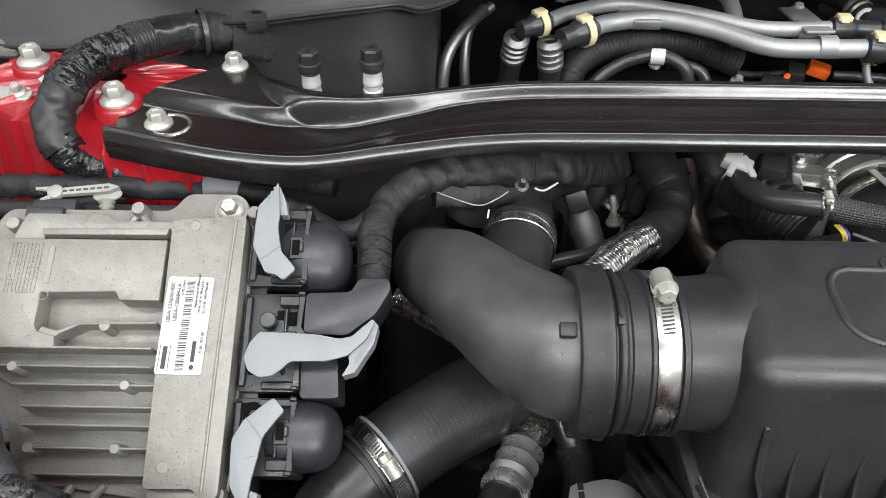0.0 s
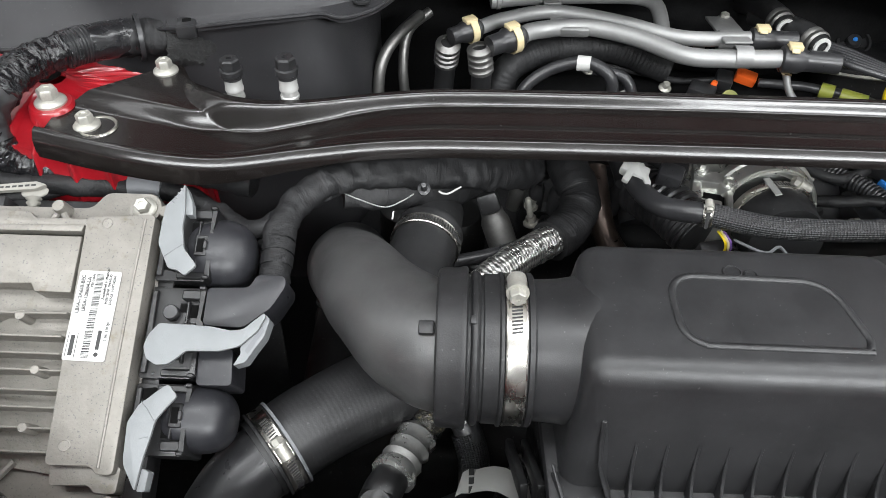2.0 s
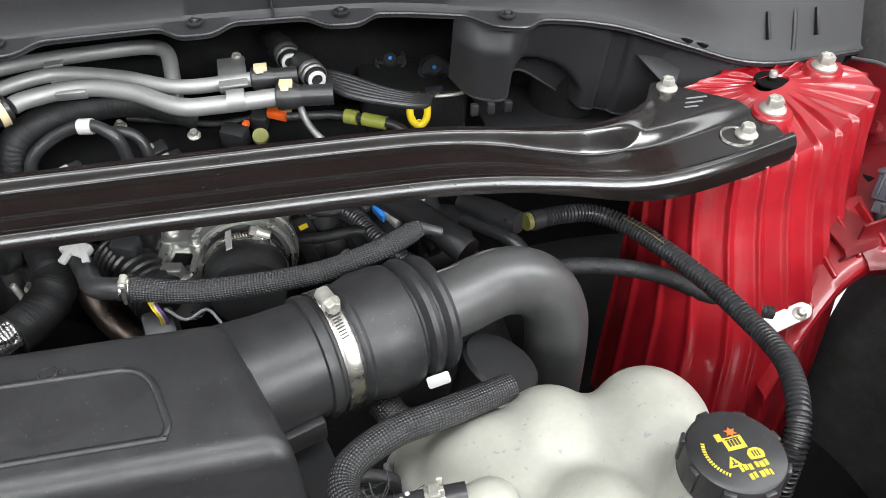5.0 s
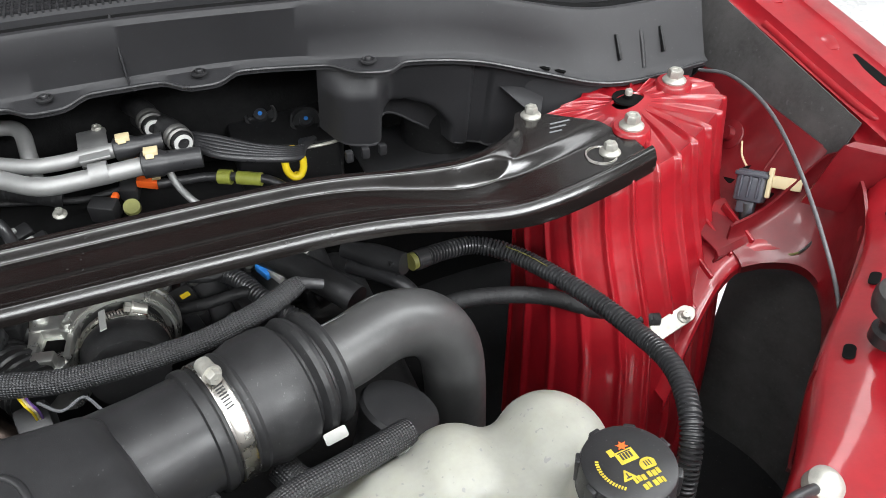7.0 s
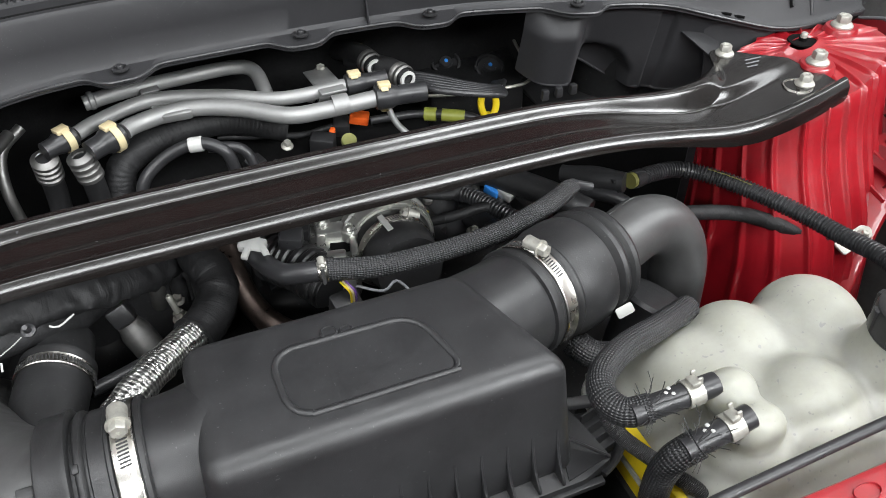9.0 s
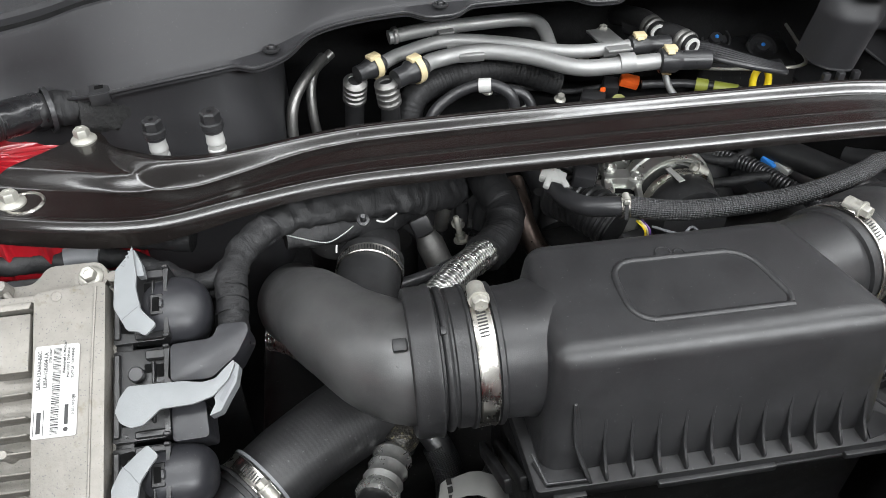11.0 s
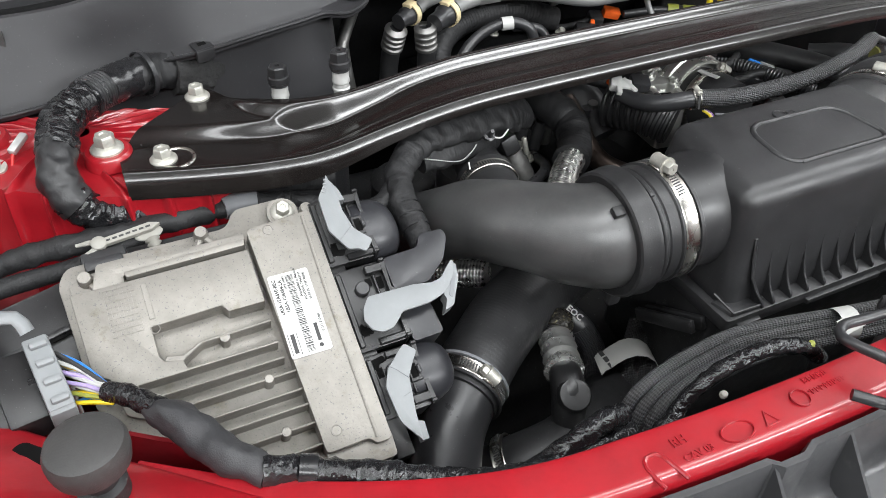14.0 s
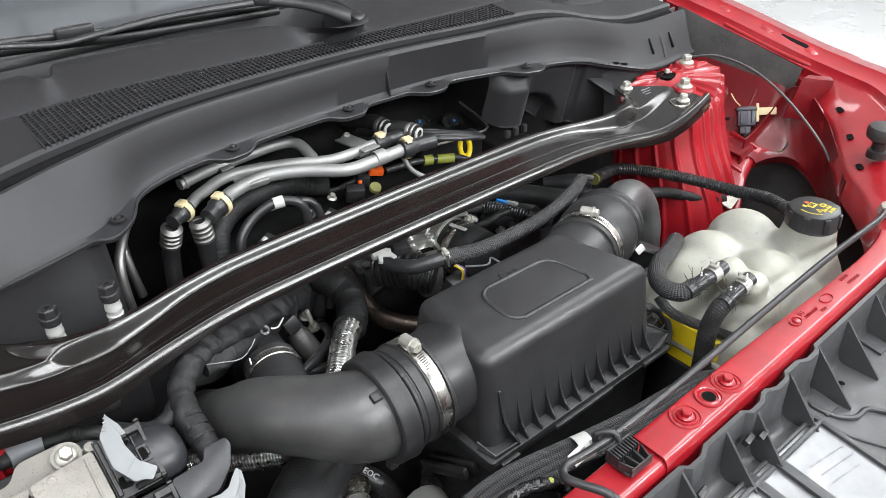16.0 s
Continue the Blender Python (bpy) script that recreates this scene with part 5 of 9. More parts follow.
def lever(p, outline, cracks=()):
    """A flat grey lever with a thin skirt under its edge and a crease or two."""
    arm = part("lever", prism(round_poly(outline, 0.0022), 0.0028, 0.0058, ECU, 0.0009, 2), GREY, p, "light grey plastic lever")
    for a, b in cracks:
        part("crease", tube([ECU @ Vector((*q, 0.0058)) for q in (a, b)], 0.0003, 6, 0.01), GREY_DARK, arm)
    return arm


lever(top_plug, [(0.0543, 0.1034), (0.0528, 0.0995), (0.0506, 0.0954), (0.0422, 0.085), (0.0414, 0.0709), (0.0411, 0.0551), (0.0511, 0.036), (0.0585, 0.0347), (0.0637, 0.0306), (0.0717, 0.0388), (0.0606, 0.0516), (0.0569, 0.0693), (0.0573, 0.0793)], (((0.0465, 0.0445), (0.0515, 0.0485)), ((0.0515, 0.0485), (0.0605, 0.0555))))
part("grip", prism(round_poly([(0.0573, 0.0793), (0.0625, 0.0794), (0.0605, 0.0895), (0.0548, 0.102), (0.0535, 0.1), (0.0555, 0.09)], 0.001), -0.006, 0.0024, ECU, 0.0008, 1), GREY, top_plug, "ribbed grey lever grip")
for k in range(4):
    part("grip_tooth", block(0.003, 0.0016, 0.0032, ECU @ Matrix.Translation((0.0525 - 0.0016 * k, 0.0985 - 0.0034 * k, 0.0046)) @ Matrix.Rotation(radians(-40), 4, "Z"), 0.0004, 1), GREY, top_plug)
lever(mid_plug, [(0.0515, -0.0053), (0.0885, -0.0064), (0.1036, -0.0091), (0.1123, -0.0077), (0.119, -0.0012), (0.1258, 0.0046), (0.127, 0.002), (0.122, -0.009), (0.1104, -0.0202), (0.0967, -0.024), (0.0733, -0.0245), (0.0677, -0.0298), (0.062, -0.0343), (0.0535, -0.0353), (0.0462, -0.0311), (0.0427, -0.0225), (0.0453, -0.0135)])
part("grip", prism(round_poly([(0.1258, 0.0046), (0.1295, 0.0008), (0.1266, -0.0119), (0.1209, -0.0209), (0.1153, -0.0306), (0.1068, -0.0334), (0.1115, -0.0246), (0.1104, -0.0202), (0.121, -0.009)], 0.0015), -0.012, 0.0022, ECU, 0.0009, 1), GREY, mid_plug, "bent grey lever grip with a slot")
part("grip_slot", prism([(0.1245, -0.004), (0.1262, -0.0075), (0.1165, -0.025), (0.1142, -0.0225)], 0.0023, 0.0026, ECU), GREY_DARK, mid_plug, "darker slot")
lever(low_plug, [(0.0647, -0.0483), (0.0722, -0.0563), (0.0661, -0.0639), (0.0597, -0.0731), (0.0576, -0.0862), (0.0551, -0.099), (0.0537, -0.1123), (0.053, -0.12), (0.043, -0.104), (0.0419, -0.0993), (0.0406, -0.0752), (0.0469, -0.0626), (0.0524, -0.0584), (0.057, -0.0541)], (((0.048, -0.061), (0.053, -0.066)), ((0.053, -0.066), (0.0592, -0.074)), ((0.0505, -0.086), (0.0565, -0.0845))))
part("grip", prism(round_poly([(0.053, -0.12), (0.0545, -0.105), (0.0595, -0.107), (0.0585, -0.12)], 0.001), -0.008, 0.0022, ECU, 0.0008, 1), GREY, low_plug, "ribbed grey lever grip")

# ---- air filter housing ----
box = thing("air_filter_housing", (0.29, 0.28, 0.8), "black moulded air filter housing with a ribbed front", "air filter")


def lid_z(y):
    """The lid's top, which rises a little towards the back."""
    return 1.0 + 0.12 * (y - 0.25)


lid = prism([(0.172, 0.212), (0.432, 0.212), (0.4, 0.347), (0.17, 0.347)], 0.885, 1.0, bevel=0.0135, seg=6, top=[(0.18, 0.229), (0.425, 0.2285), (0.383, 0.332), (0.182, 0.333)])
for v in lid.verts:
    v.co.z += (lid_z(v.co.y) - 1.0) * max(0, (v.co.z - 0.885) / 0.115)
lid_ob = part("lid", lid, BLACK, box, sharp=60)
pan = round_poly([(0.239, 0.25), (0.349, 0.249), (0.352, 0.257), (0.338, 0.301), (0.236, 0.303)], 0.02, 8)
edge = [(x, y, lid_z(y) - 0.0006) for x, y in pan]
part("panel_bead", tube(edge + edge[:1], 0.0026, 12, 0.004, caps=False, flat=1.0), BLACK, lid_ob, "raised bead round the flat panel")
for x, y, r in ((0.2785, 0.3065, 0.0062), (0.29, 0.3045, 0.0045)):
    part("panel_boss", lathe([(r, 0.0), (r, 0.0012), (r * 0.86, 0.0018), (r * 0.8, 0.0009), (0, 0.0009)], Matrix.Translation((x, y, lid_z(y) - 0.0003)), 24), BLACK, lid_ob)
SIDE = Matrix(((0, 0, 1, 0), (1, 0, 0, 0), (0, 1, 0, 0), (0, 0, 0, 1)))
RIB = [(0.2232, 0.9445), (0.2215, 0.9445), (0.2195, 0.937), (0.218, 0.928), (0.2145, 0.917), (0.2105, 0.908), (0.2055, 0.9015), (0.2012, 0.897), (0.2012, 0.8935), (0.216, 0.893)]
for k in range(11):
    x = 0.2166 + 0.01966 * k
    rib = prism(RIB, x - 0.0012, x + 0.0012, bevel=0.0004, seg=1)
    rib.transform(SIDE)
    part("front_rib", rib, BLACK, lid_ob)
corner = prism([(0.2245, 0.958), (0.2215, 0.958), (0.218, 0.94), (0.214, 0.922), (0.2085, 0.91), (0.2012, 0.8995), (0.2012, 0.893), (0.216, 0.893)], 0.1925, 0.1955, bevel=0.0006, seg=1)
corner.transform(SIDE)
for v in corner.verts:
    v.co.x += 0.011 * max(0, min(1, (0.93 - v.co.z) / 0.035)) ** 1.5
part("corner_rib", corner, BLACK, lid_ob)
part("lid_skirt", prism(round_poly([(0.166, 0.2005), (0.43, 0.2), (0.458, 0.209), (0.452, 0.25), (0.425, 0.36), (0.16, 0.36)], 0.004), 0.8805, 0.8935, bevel=0.0012), BLACK, lid_ob)
part("corner_block", prism([(0.172, 0.2025), (0.204, 0.2015), (0.199, 0.224), (0.166, 0.226)], 0.885, 0.8965, bevel=0.0012, top=[(0.1735, 0.2035), (0.203, 0.2025), (0.198, 0.222), (0.168, 0.224)]), BLACK, lid_ob)
part("block_rim", tube([(0.1735, 0.2035, 0.898), (0.203, 0.2025, 0.898)], 0.0011, 8, 0.02), BLACK, lid_ob)
part("block_rim", tube([(0.1735, 0.2035, 0.898), (0.168, 0.224, 0.905)], 0.0011, 8, 0.02), BLACK, lid_ob)
part("end_gusset", prism([(0.418, 0.203), (0.455, 0.2105), (0.427, 0.232)], 0.893, 0.8945), BLACK, lid_ob)
part("end_fold", tube([(0.4215, 0.226, 0.918), (0.44, 0.218, 0.905), (0.4565, 0.21, 0.894)], 0.0014, 8, 0.006), BLACK, lid_ob)
part("tray", prism(round_poly([(0.166, 0.212), (0.436, 0.212), (0.418, 0.352), (0.168, 0.352)], 0.01), 0.72, 0.8803, bevel=0.004), DARK, box)
part("tray_bead", tube([(0.17, 0.2085, 0.8775), (0.44, 0.2085, 0.8775)], 0.0016, 8, 0.05), BLACK, box)
part("side_wing", prism(round_poly([(0.434, 0.205), (0.46, 0.21), (0.48, 0.228), (0.489, 0.248), (0.478, 0.262), (0.44, 0.27)], 0.006), 0.872, 0.877, bevel=0.0015), BLACK, box)
part("wing_rim", tube([(0.448, 0.205, 0.883), (0.463, 0.2115, 0.884), (0.481, 0.229, 0.887), (0.489, 0.249, 0.888), (0.477, 0.263, 0.888), (0.45, 0.27, 0.888)], 0.003, 10, 0.006, flat=1.8), BLACK, box)
for k in range(4):
    part("wing_rib", block(0.034 - 0.004 * k, 0.0016, 0.014, frame_on((0.457 + 0.004 * k, 0.221 + 0.012 * k, 0.881), (1, 0.25, 0), (0, 0, 1))), BLACK, box)
for x0, x1 in ((0.178, 0.202), (0.2547, 0.344), (0.398, 0.446)):
    part("edge_clip", block(x1 - x0, 0.006, 0.0055, ((x0 + x1) / 2, 0.1995, 0.8845), 0.001), BLACK, box)
part("edge_line", block(0.052, 0.003, 0.003, (0.371, 0.2, 0.884), 0.0006, 1), BLACK, box)
# inlet neck on one side, outlet on the other
AX = Vector((-1, 0, 0))
NECK = Vector((0.19, 0.285, 0.949))
part("inlet_neck", lathe([(0.05, -0.012), (0.0545, -0.001), (0.0525, 0.006), (0.0505, 0.012), (0.0488, 0.02), (0.048, 0.03), (0.0478, 0.036), (0.0465, 0.06)], frame_on(NECK, (0, 0, 1), AX), 64), BLACK, box, sharp=60)
OUT = Vector((0.94, 0.33, -0.075)).normalized()
P_OUT = Vector((0.352, 0.304, 0.956))
part("outlet_neck", lathe([(0.05, 0.0), (0.046, 0.03), (0.044, 0.06), (0.0435, 0.095), (0.0435, 0.11)], frame_on(P_OUT, (0, 0, 1), OUT), 56), BLACK, box)
part("outlet_ledge", block(0.06, 0.008, 0.02, frame_on((0.413, 0.278, 0.928), OUT, (0, 0, 1)), 0.002), BLACK, box)

# ---- intake elbow ----
elbow = thing("intake_elbow", (0.03, 0.36, 0.88), "large black plastic intake elbow running into the air filter", "intake duct")
part("duct", tube([(0.114, 0.285, 0.949), (0.091, 0.2865, 0.9485), (0.0725, 0.298, 0.946), (0.042, 0.336, 0.938), (0.0215, 0.379, 0.92), (0.0085, 0.411, 0.896), (0.001, 0.445, 0.87), (0.0, 0.487, 0.838), (0.0, 0.525, 0.785)], [0.0455, 0.0452, 0.0425, 0.0378, 0.036, 0.0348, 0.0342, 0.034, 0.034], 56, 0.005), DUCT, elbow)
m = frame_on((0.1, 0.285, 0.949), (0, 0, 1), AX)
part("collar", lathe([(0.0445, 0.0105), (0.0512, 0.0118), (0.0532, 0.0105), (0.054, 0.008), (0.0542, -0.003), (0.0552, -0.0045), (0.0552, -0.0075), (0.0538, -0.0085), (0.049, -0.0085)], m, 64), RUBBER, elbow, "wide flanged rubber collar")
part("cuff", lathe([(0.049, -0.008), (0.049, -0.0105), (0.0512, -0.0112), (0.0522, -0.0125), (0.0522, -0.0145), (0.051, -0.016), (0.049, -0.0168), (0.0492, -0.0182), (0.0504, -0.0192), (0.0506, -0.0285), (0.0522, -0.0296), (0.0522, -0.0315), (0.0498, -0.0325), (0.0498, -0.0468), (0.0518, -0.0475), (0.052, -0.0505), (0.0505, -0.0518), (0.047, -0.0518)], m, 64), RUBBER, elbow, "stepped rubber cuff")
part("collar_tab", block(0.01, 0.009, 0.006, frame_on((0.0825, 0.2655, 0.9895), (1, 0, 0), (0, -0.4, 0.9)), 0.0012), RUBBER, elbow)
part("collar_foot", block(0.012, 0.01, 0.02, (0.098, 0.268, 0.894), 0.003), RUBBER, elbow)
part("collar_key", block(0.004, 0.006, 0.004, frame_on((0.112, 0.2665, 0.997), (1, 0, 0), (0, -0.35, 0.94)), 0.001), RUBBER, elbow)
# fine mould seam along the duct's upper front
seam = []
for c, r in (((0.091, 0.2865, 0.9485), 0.0452), ((0.0725, 0.298, 0.946), 0.0425), ((0.0575, 0.315, 0.943), 0.04), ((0.042, 0.336, 0.938), 0.0378), ((0.031, 0.358, 0.93), 0.0368), ((0.0215, 0.379, 0.92), 0.036), ((0.0085, 0.409, 0.896), 0.0348)):
    seam.append(Vector(c) + Vector((-0.25, -0.68, 0.69)).normalized() * (r - 0.0003))
part("mould_seam", tube(seam, 0.0006, 6, 0.006), DUCT, elbow)
hose_clamp((0.1393, 0.285, 0.949), (1, 0, 0), 0.0503, (0, 0.12, 1), "stainless worm-drive clamp round the intake cuff", 0.0135, 1.1)

# ---- outlet bellows and duct ----
out = thing("intake_outlet_duct", (0.55, 0.36, 0.85), "black ribbed bellows and bent duct behind the air filter", "intake duct")
B0 = P_OUT + OUT * 0.088
m = frame_on(B0, (0, 0, 1), OUT)
part("bellows", lathe([(0.0435, 0.0), (0.0465, 0.001), (0.047, 0.004), (0.0465, 0.008), (0.0448, 0.01), (0.0448, 0.027), (0.0468, 0.029), (0.0475, 0.031), (0.0462, 0.034), (0.0478, 0.041), (0.0496, 0.0475), (0.0498, 0.067), (0.0485, 0.0735), (0.0432, 0.077), (0.043, 0.079), (0.0482, 0.0825), (0.0495, 0.086), (0.0482, 0.0895), (0.0425, 0.0925), (0.0425, 0.0945), (0.0468, 0.098), (0.0478, 0.1015), (0.0462, 0.105), (0.036, 0.107), (0.03, 0.1075)], m, 64), RUBBER, out, sharp=30)
e = B0 + OUT * 0.1
part("duct", tube([e, e + OUT * 0.03, (0.597, 0.393, 0.936), (0.63, 0.4, 0.92), (0.651, 0.4, 0.888), (0.657, 0.396, 0.84), (0.657, 0.392, 0.72)], [0.0285, 0.0285, 0.0287, 0.029, 0.029, 0.029, 0.029], 44, 0.006), DUCT, out)
part("duct_lip", lathe([(0.029, 0.0), (0.0325, 0.001), (0.0325, 0.004), (0.029, 0.005)], frame_on(e + OUT * 0.0085, (0, 0, 1), OUT), 40), DUCT, out)
flash = [c + Vector((-0.1, 0.52, 0.85)).normalized() * 0.0285 for c in (e + OUT * 0.012, e + OUT * 0.04, Vector((0.597, 0.393, 0.936)), Vector((0.63, 0.4, 0.92)))]
part("mould_seam", tube(flash, 0.0009, 6, 0.006), DUCT, out)
hose_clamp(B0 + OUT * 0.0185, OUT, 0.0453, (0, 0.1, 1), "stainless worm-drive clamp round the outlet bellows", 0.0125, 1.05)

# ---- coolant tank ----
def ball(c, r, flat=1.0):
    b = bmesh.new()
    bmesh.ops.create_icosphere(b, subdivisions=4, radius=1.0)
    r = r if isinstance(r, tuple) else (r, r, r * flat)
    b.transform(Matrix.Translation(c) @ Matrix.Diagonal((*r, 1)))
    return b


tank = thing("coolant_tank", (0.61, 0.2, 0.78), "milky white coolant expansion tank with bulging lobes", "coolant tank")
shape = bmesh.new()
for c, r in (((0.675, 0.25, 0.9), (0.046, 0.051, 0.052)), ((0.6, 0.25, 0.898), (0.045, 0.051, 0.051)), ((0.54, 0.24, 0.886), (0.045, 0.049, 0.047)), ((0.676, 0.178, 0.9), (0.054, 0.058, 0.05)),
             ((0.604, 0.178, 0.907), (0.047, 0.047, 0.048)), ((0.545, 0.175, 0.9), (0.038, 0.05, 0.043)), ((0.61, 0.14, 0.885), (0.06, 0.03, 0.045)), ((0.534, 0.191, 0.954), (0.021, 0.018, 0.02)), ((0.536, 0.162, 0.948), (0.022, 0.018, 0.02))):
    add(shape, ball(c, r))
add(shape, block(0.243, 0.19, 0.13, (0.6065, 0.206, 0.845), 0.03, 4))
add(shape, block(0.195, 0.148, 0.13, (0.614, 0.213, 0.8715), 0.035, 4))
add(shape, lathe([(0, 0.88), (0.05, 0.9), (0.039, 0.935), (0.0325, 0.955), (0.0305, 0.977), (0, 0.977)], Matrix.Translation((0.6805, 0.174, 0.0)), 40))
for a, b in (((0.508, 0.194, 0.967), (0.55, 0.2, 0.949)), ((0.512, 0.162, 0.967), (0.548, 0.165, 0.952))):
    add(shape, tube([a, b], [0.0075, 0.0085], 16, 0.006))
tb = part("tank_body", shape, TANK, tank)
mod = tb.modifiers.new("fuse", "REMESH")
mod.mode, mod.voxel_size, mod.use_smooth_shade = "VOXEL", 0.003, True
sm = tb.modifiers.new("soften", "SMOOTH")
sm.factor, sm.iterations = 0.7, 20
seam = [(x, y, 0.862) for x, y in rounded(0.483, 0.107, 0.73, 0.305, 0.03)]
part("weld_seam", tube(seam + seam[:1], 0.0045, 8, 0.01, caps=False), TANK, tank)
part("coolant", prism(rounded(0.485, 0.109, 0.728, 0.303, 0.03), 0.762, 0.858, bevel=0.012), YELLOW, tank, "yellow coolant showing through the wall")
part("cradle", prism(rounded(0.476, 0.104, 0.735, 0.308, 0.03), 0.73, 0.842, bevel=0.006), DARK, tank, "black plastic cradle under the tank")
part("coolant_rim", prism(rounded(0.481, 0.15, 0.53, 0.245, 0.018), 0.8, 0.894, bevel=0.012), YELLOW, tank, "yellow coolant seen behind the thin end wall")
CAP = Matrix.Translation((0.6805, 0.174, 0.9705)) @ Matrix.Rotation(radians(-3), 4, "X") @ Matrix.Diagonal((0.87, 0.87, 1.0, 1))
cap = part("cap", lathe([(0.0, 0.0225), (0.031, 0.0225), (0.0335, 0.021), (0.0345, 0.018), (0.035, 0.002), (0.036, 0.0), (0.034, -0.004)], CAP, 48), BLACK, tank, "black screw cap with yellow warning print")
for k in range(8):
    a = 2 * math.pi * k / 8 + 0.2
    part("cap_grip", block(0.005, 0.009, 0.019, CAP @ Matrix.Rotation(a, 4, "Z") @ Matrix.Translation((0.0345, 0, 0.0105)), 0.0012), BLACK, cap)
prt = bmesh.new()
C2 = CAP @ Matrix.Translation((0, 0, 0.0227)) @ Matrix.Rotation(radians(3), 4, "Z")
add(prt, block(0.0145, 0.0105, 0.0003, C2 @ Matrix.Translation((0.001, 0.005, 0))))
add(prt, block(0.0045, 0.006, 0.0003, C2 @ Matrix.Translation((-0.0075, 0.0115, 0))))
add(prt, prism(round_poly([(-0.0055, -0.0035), (0.0055, -0.0035), (0, 0.0055)], 0.0012, 3), 0, 0.0003, C2 @ Matrix.Translation((-0.0078, -0.0092, 0))))
add(prt, prism(round_poly([(-0.006, -0.004), (0.005, -0.0045), (0.0062, 0.001), (0.003, 0.0045), (-0.003, 0.0045), (-0.0062, 0.001)], 0.0015, 3), 0, 0.0003, C2 @ Matrix.Translation((0.0105, -0.0062, 0))))
for y, widths in ((-0.0148, (0.0022, 0.0028, 0.0028, 0.0026, 0.0032, 0.0026)), (-0.0218, (0.0028, 0.0022, 0.003, 0.0028, 0.0018))):
    x = -0.007 if y > -0.02 else -0.004
    for k, w in enumerate(widths):
        gap = 0.0022 if k == (3 if y > -0.02 else 2) else 0.0007
        x += gap
        add(prt, block(w, 0.0046, 0.0003, C2 @ Matrix.Translation((x + w / 2, y + 0.0006 * (k % 2), 0))))
        x += w
for k in range(15):
    a = radians(155 + 5.2 * k)
    add(prt, block(0.0026, 0.0013, 0.0003, C2 @ Matrix.Translation((0.0228 * math.cos(a), 0.0228 * math.sin(a), 0)) @ Matrix.Rotation(a, 4, "Z")))
part("cap_print", prt, PRINT_YELLOW, cap, "yellow warning symbols")
strokes = bmesh.new()
for k in range(4):
    add(strokes, block(0.0014, 0.005, 0.0003, C2 @ Matrix.Translation((-0.0026 + 0.0024 * k, 0.0052, 0.0003))))
add(strokes, block(0.0105, 0.0007, 0.0003, C2 @ Matrix.Translation((0.001, 0.0086, 0.0003))))
add(strokes, block(0.001, 0.004, 0.0003, C2 @ Matrix.Translation((-0.0078, -0.0092, 0.0003))))
add(strokes, block(0.004, 0.001, 0.0003, C2 @ Matrix.Translation((-0.0078, -0.0108, 0.0003))))
for k in range(3):
    add(strokes, block(0.0008, 0.0045, 0.0003, C2 @ Matrix.Translation((0.0085 + 0.002 * k, -0.0064, 0.0003))))
tagged(part("cap_strokes", strokes, INK, cap, "dark strokes in the symbols"), kind="stuff")
star = [((0.0048 if k % 2 else 0.0022) * math.cos(k * math.pi / 6), (0.0042 if k % 2 else 0.002) * math.sin(k * math.pi / 6)) for k in range(12)]
part("cap_red_mark", prism(star, 0, 0.0003, C2 @ Matrix.Translation((0.003, 0.0135, 0.0002))), ORANGE, cap)
tag = thing("orange_tag", (0.745, 0.16, 0.87), "orange printed tag beside the coolant tank", "tag")
part("tag_sheet", block(0.03, 0.0015, 0.03, frame_on((0.752, 0.155, 0.868), (1, 0.2, 0), (0.1, -0.6, 0.7)) @ Matrix.Rotation(radians(90), 4, "X"), 0.0005, 1), ORANGE, tag)

# ---- the engine's dark mass ----
engine = thing("engine", (0.3, 0.5, 0.6), "dark engine with its intake manifold and covers deep in the bay", "engine")
part("block", block(0.7, 0.42, 0.2, (0.3, 0.52, 0.66), 0.03, 3), DARK, engine)
part("rocker_cover", block(0.36, 0.14, 0.09, (0.42, 0.6, 0.79), 0.02, 3), DARK, engine)
for k in range(5):
    part("manifold_runner", tube([(0.28 + 0.06 * k, 0.72, 0.8), (0.28 + 0.06 * k, 0.68, 0.855), (0.285 + 0.06 * k, 0.6, 0.87), (0.29 + 0.06 * k, 0.55, 0.84)], 0.024, 16, 0.01), BLACK, engine)
part("plenum", tube([(0.14, 0.79, 0.81), (0.3, 0.8, 0.82), (0.55, 0.8, 0.815)], 0.05, 20, 0.02), SHADE_BLACK, engine)
for x, y in ((0.44, 0.555), (0.5, 0.545), (0.56, 0.55)):
    c = part("ignition_coil", block(0.03, 0.045, 0.03, frame_on((x, y, 0.865), (1, 0.3, 0), (0, -0.2, 1)), 0.005), BLACK, engine, "black ignition coil")
    part("coil_plug", block(0.014, 0.02, 0.014, frame_on((x + 0.005, y - 0.03, 0.87), (1, 0.3, 0), (0, -0.2, 1)), 0.002), BLACK_SOFT, c)
    part("coil_mark", block(0.009, 0.006, 0.0006, frame_on((x + 0.002, y + 0.005, 0.8815), (1, 0.4, 0), (0, -0.2, 1)), 0.0002, 1), YELLOW, c, "yellow mark")
for x, y, z, r in ((0.1, 0.56, 0.83, 0.03), (0.2, 0.62, 0.82, 0.034), (0.05, 0.62, 0.8, 0.04), (0.33, 0.56, 0.85, 0.03), (0.0, 0.5, 0.74, 0.05)):
    part("boss", lathe([(r, -0.05), (r, 0), (r * 0.8, 0.008), (r * 0.5, 0.01), (0, 0.01)], Matrix.Translation((x, y, z)), 24), DARK, engine)
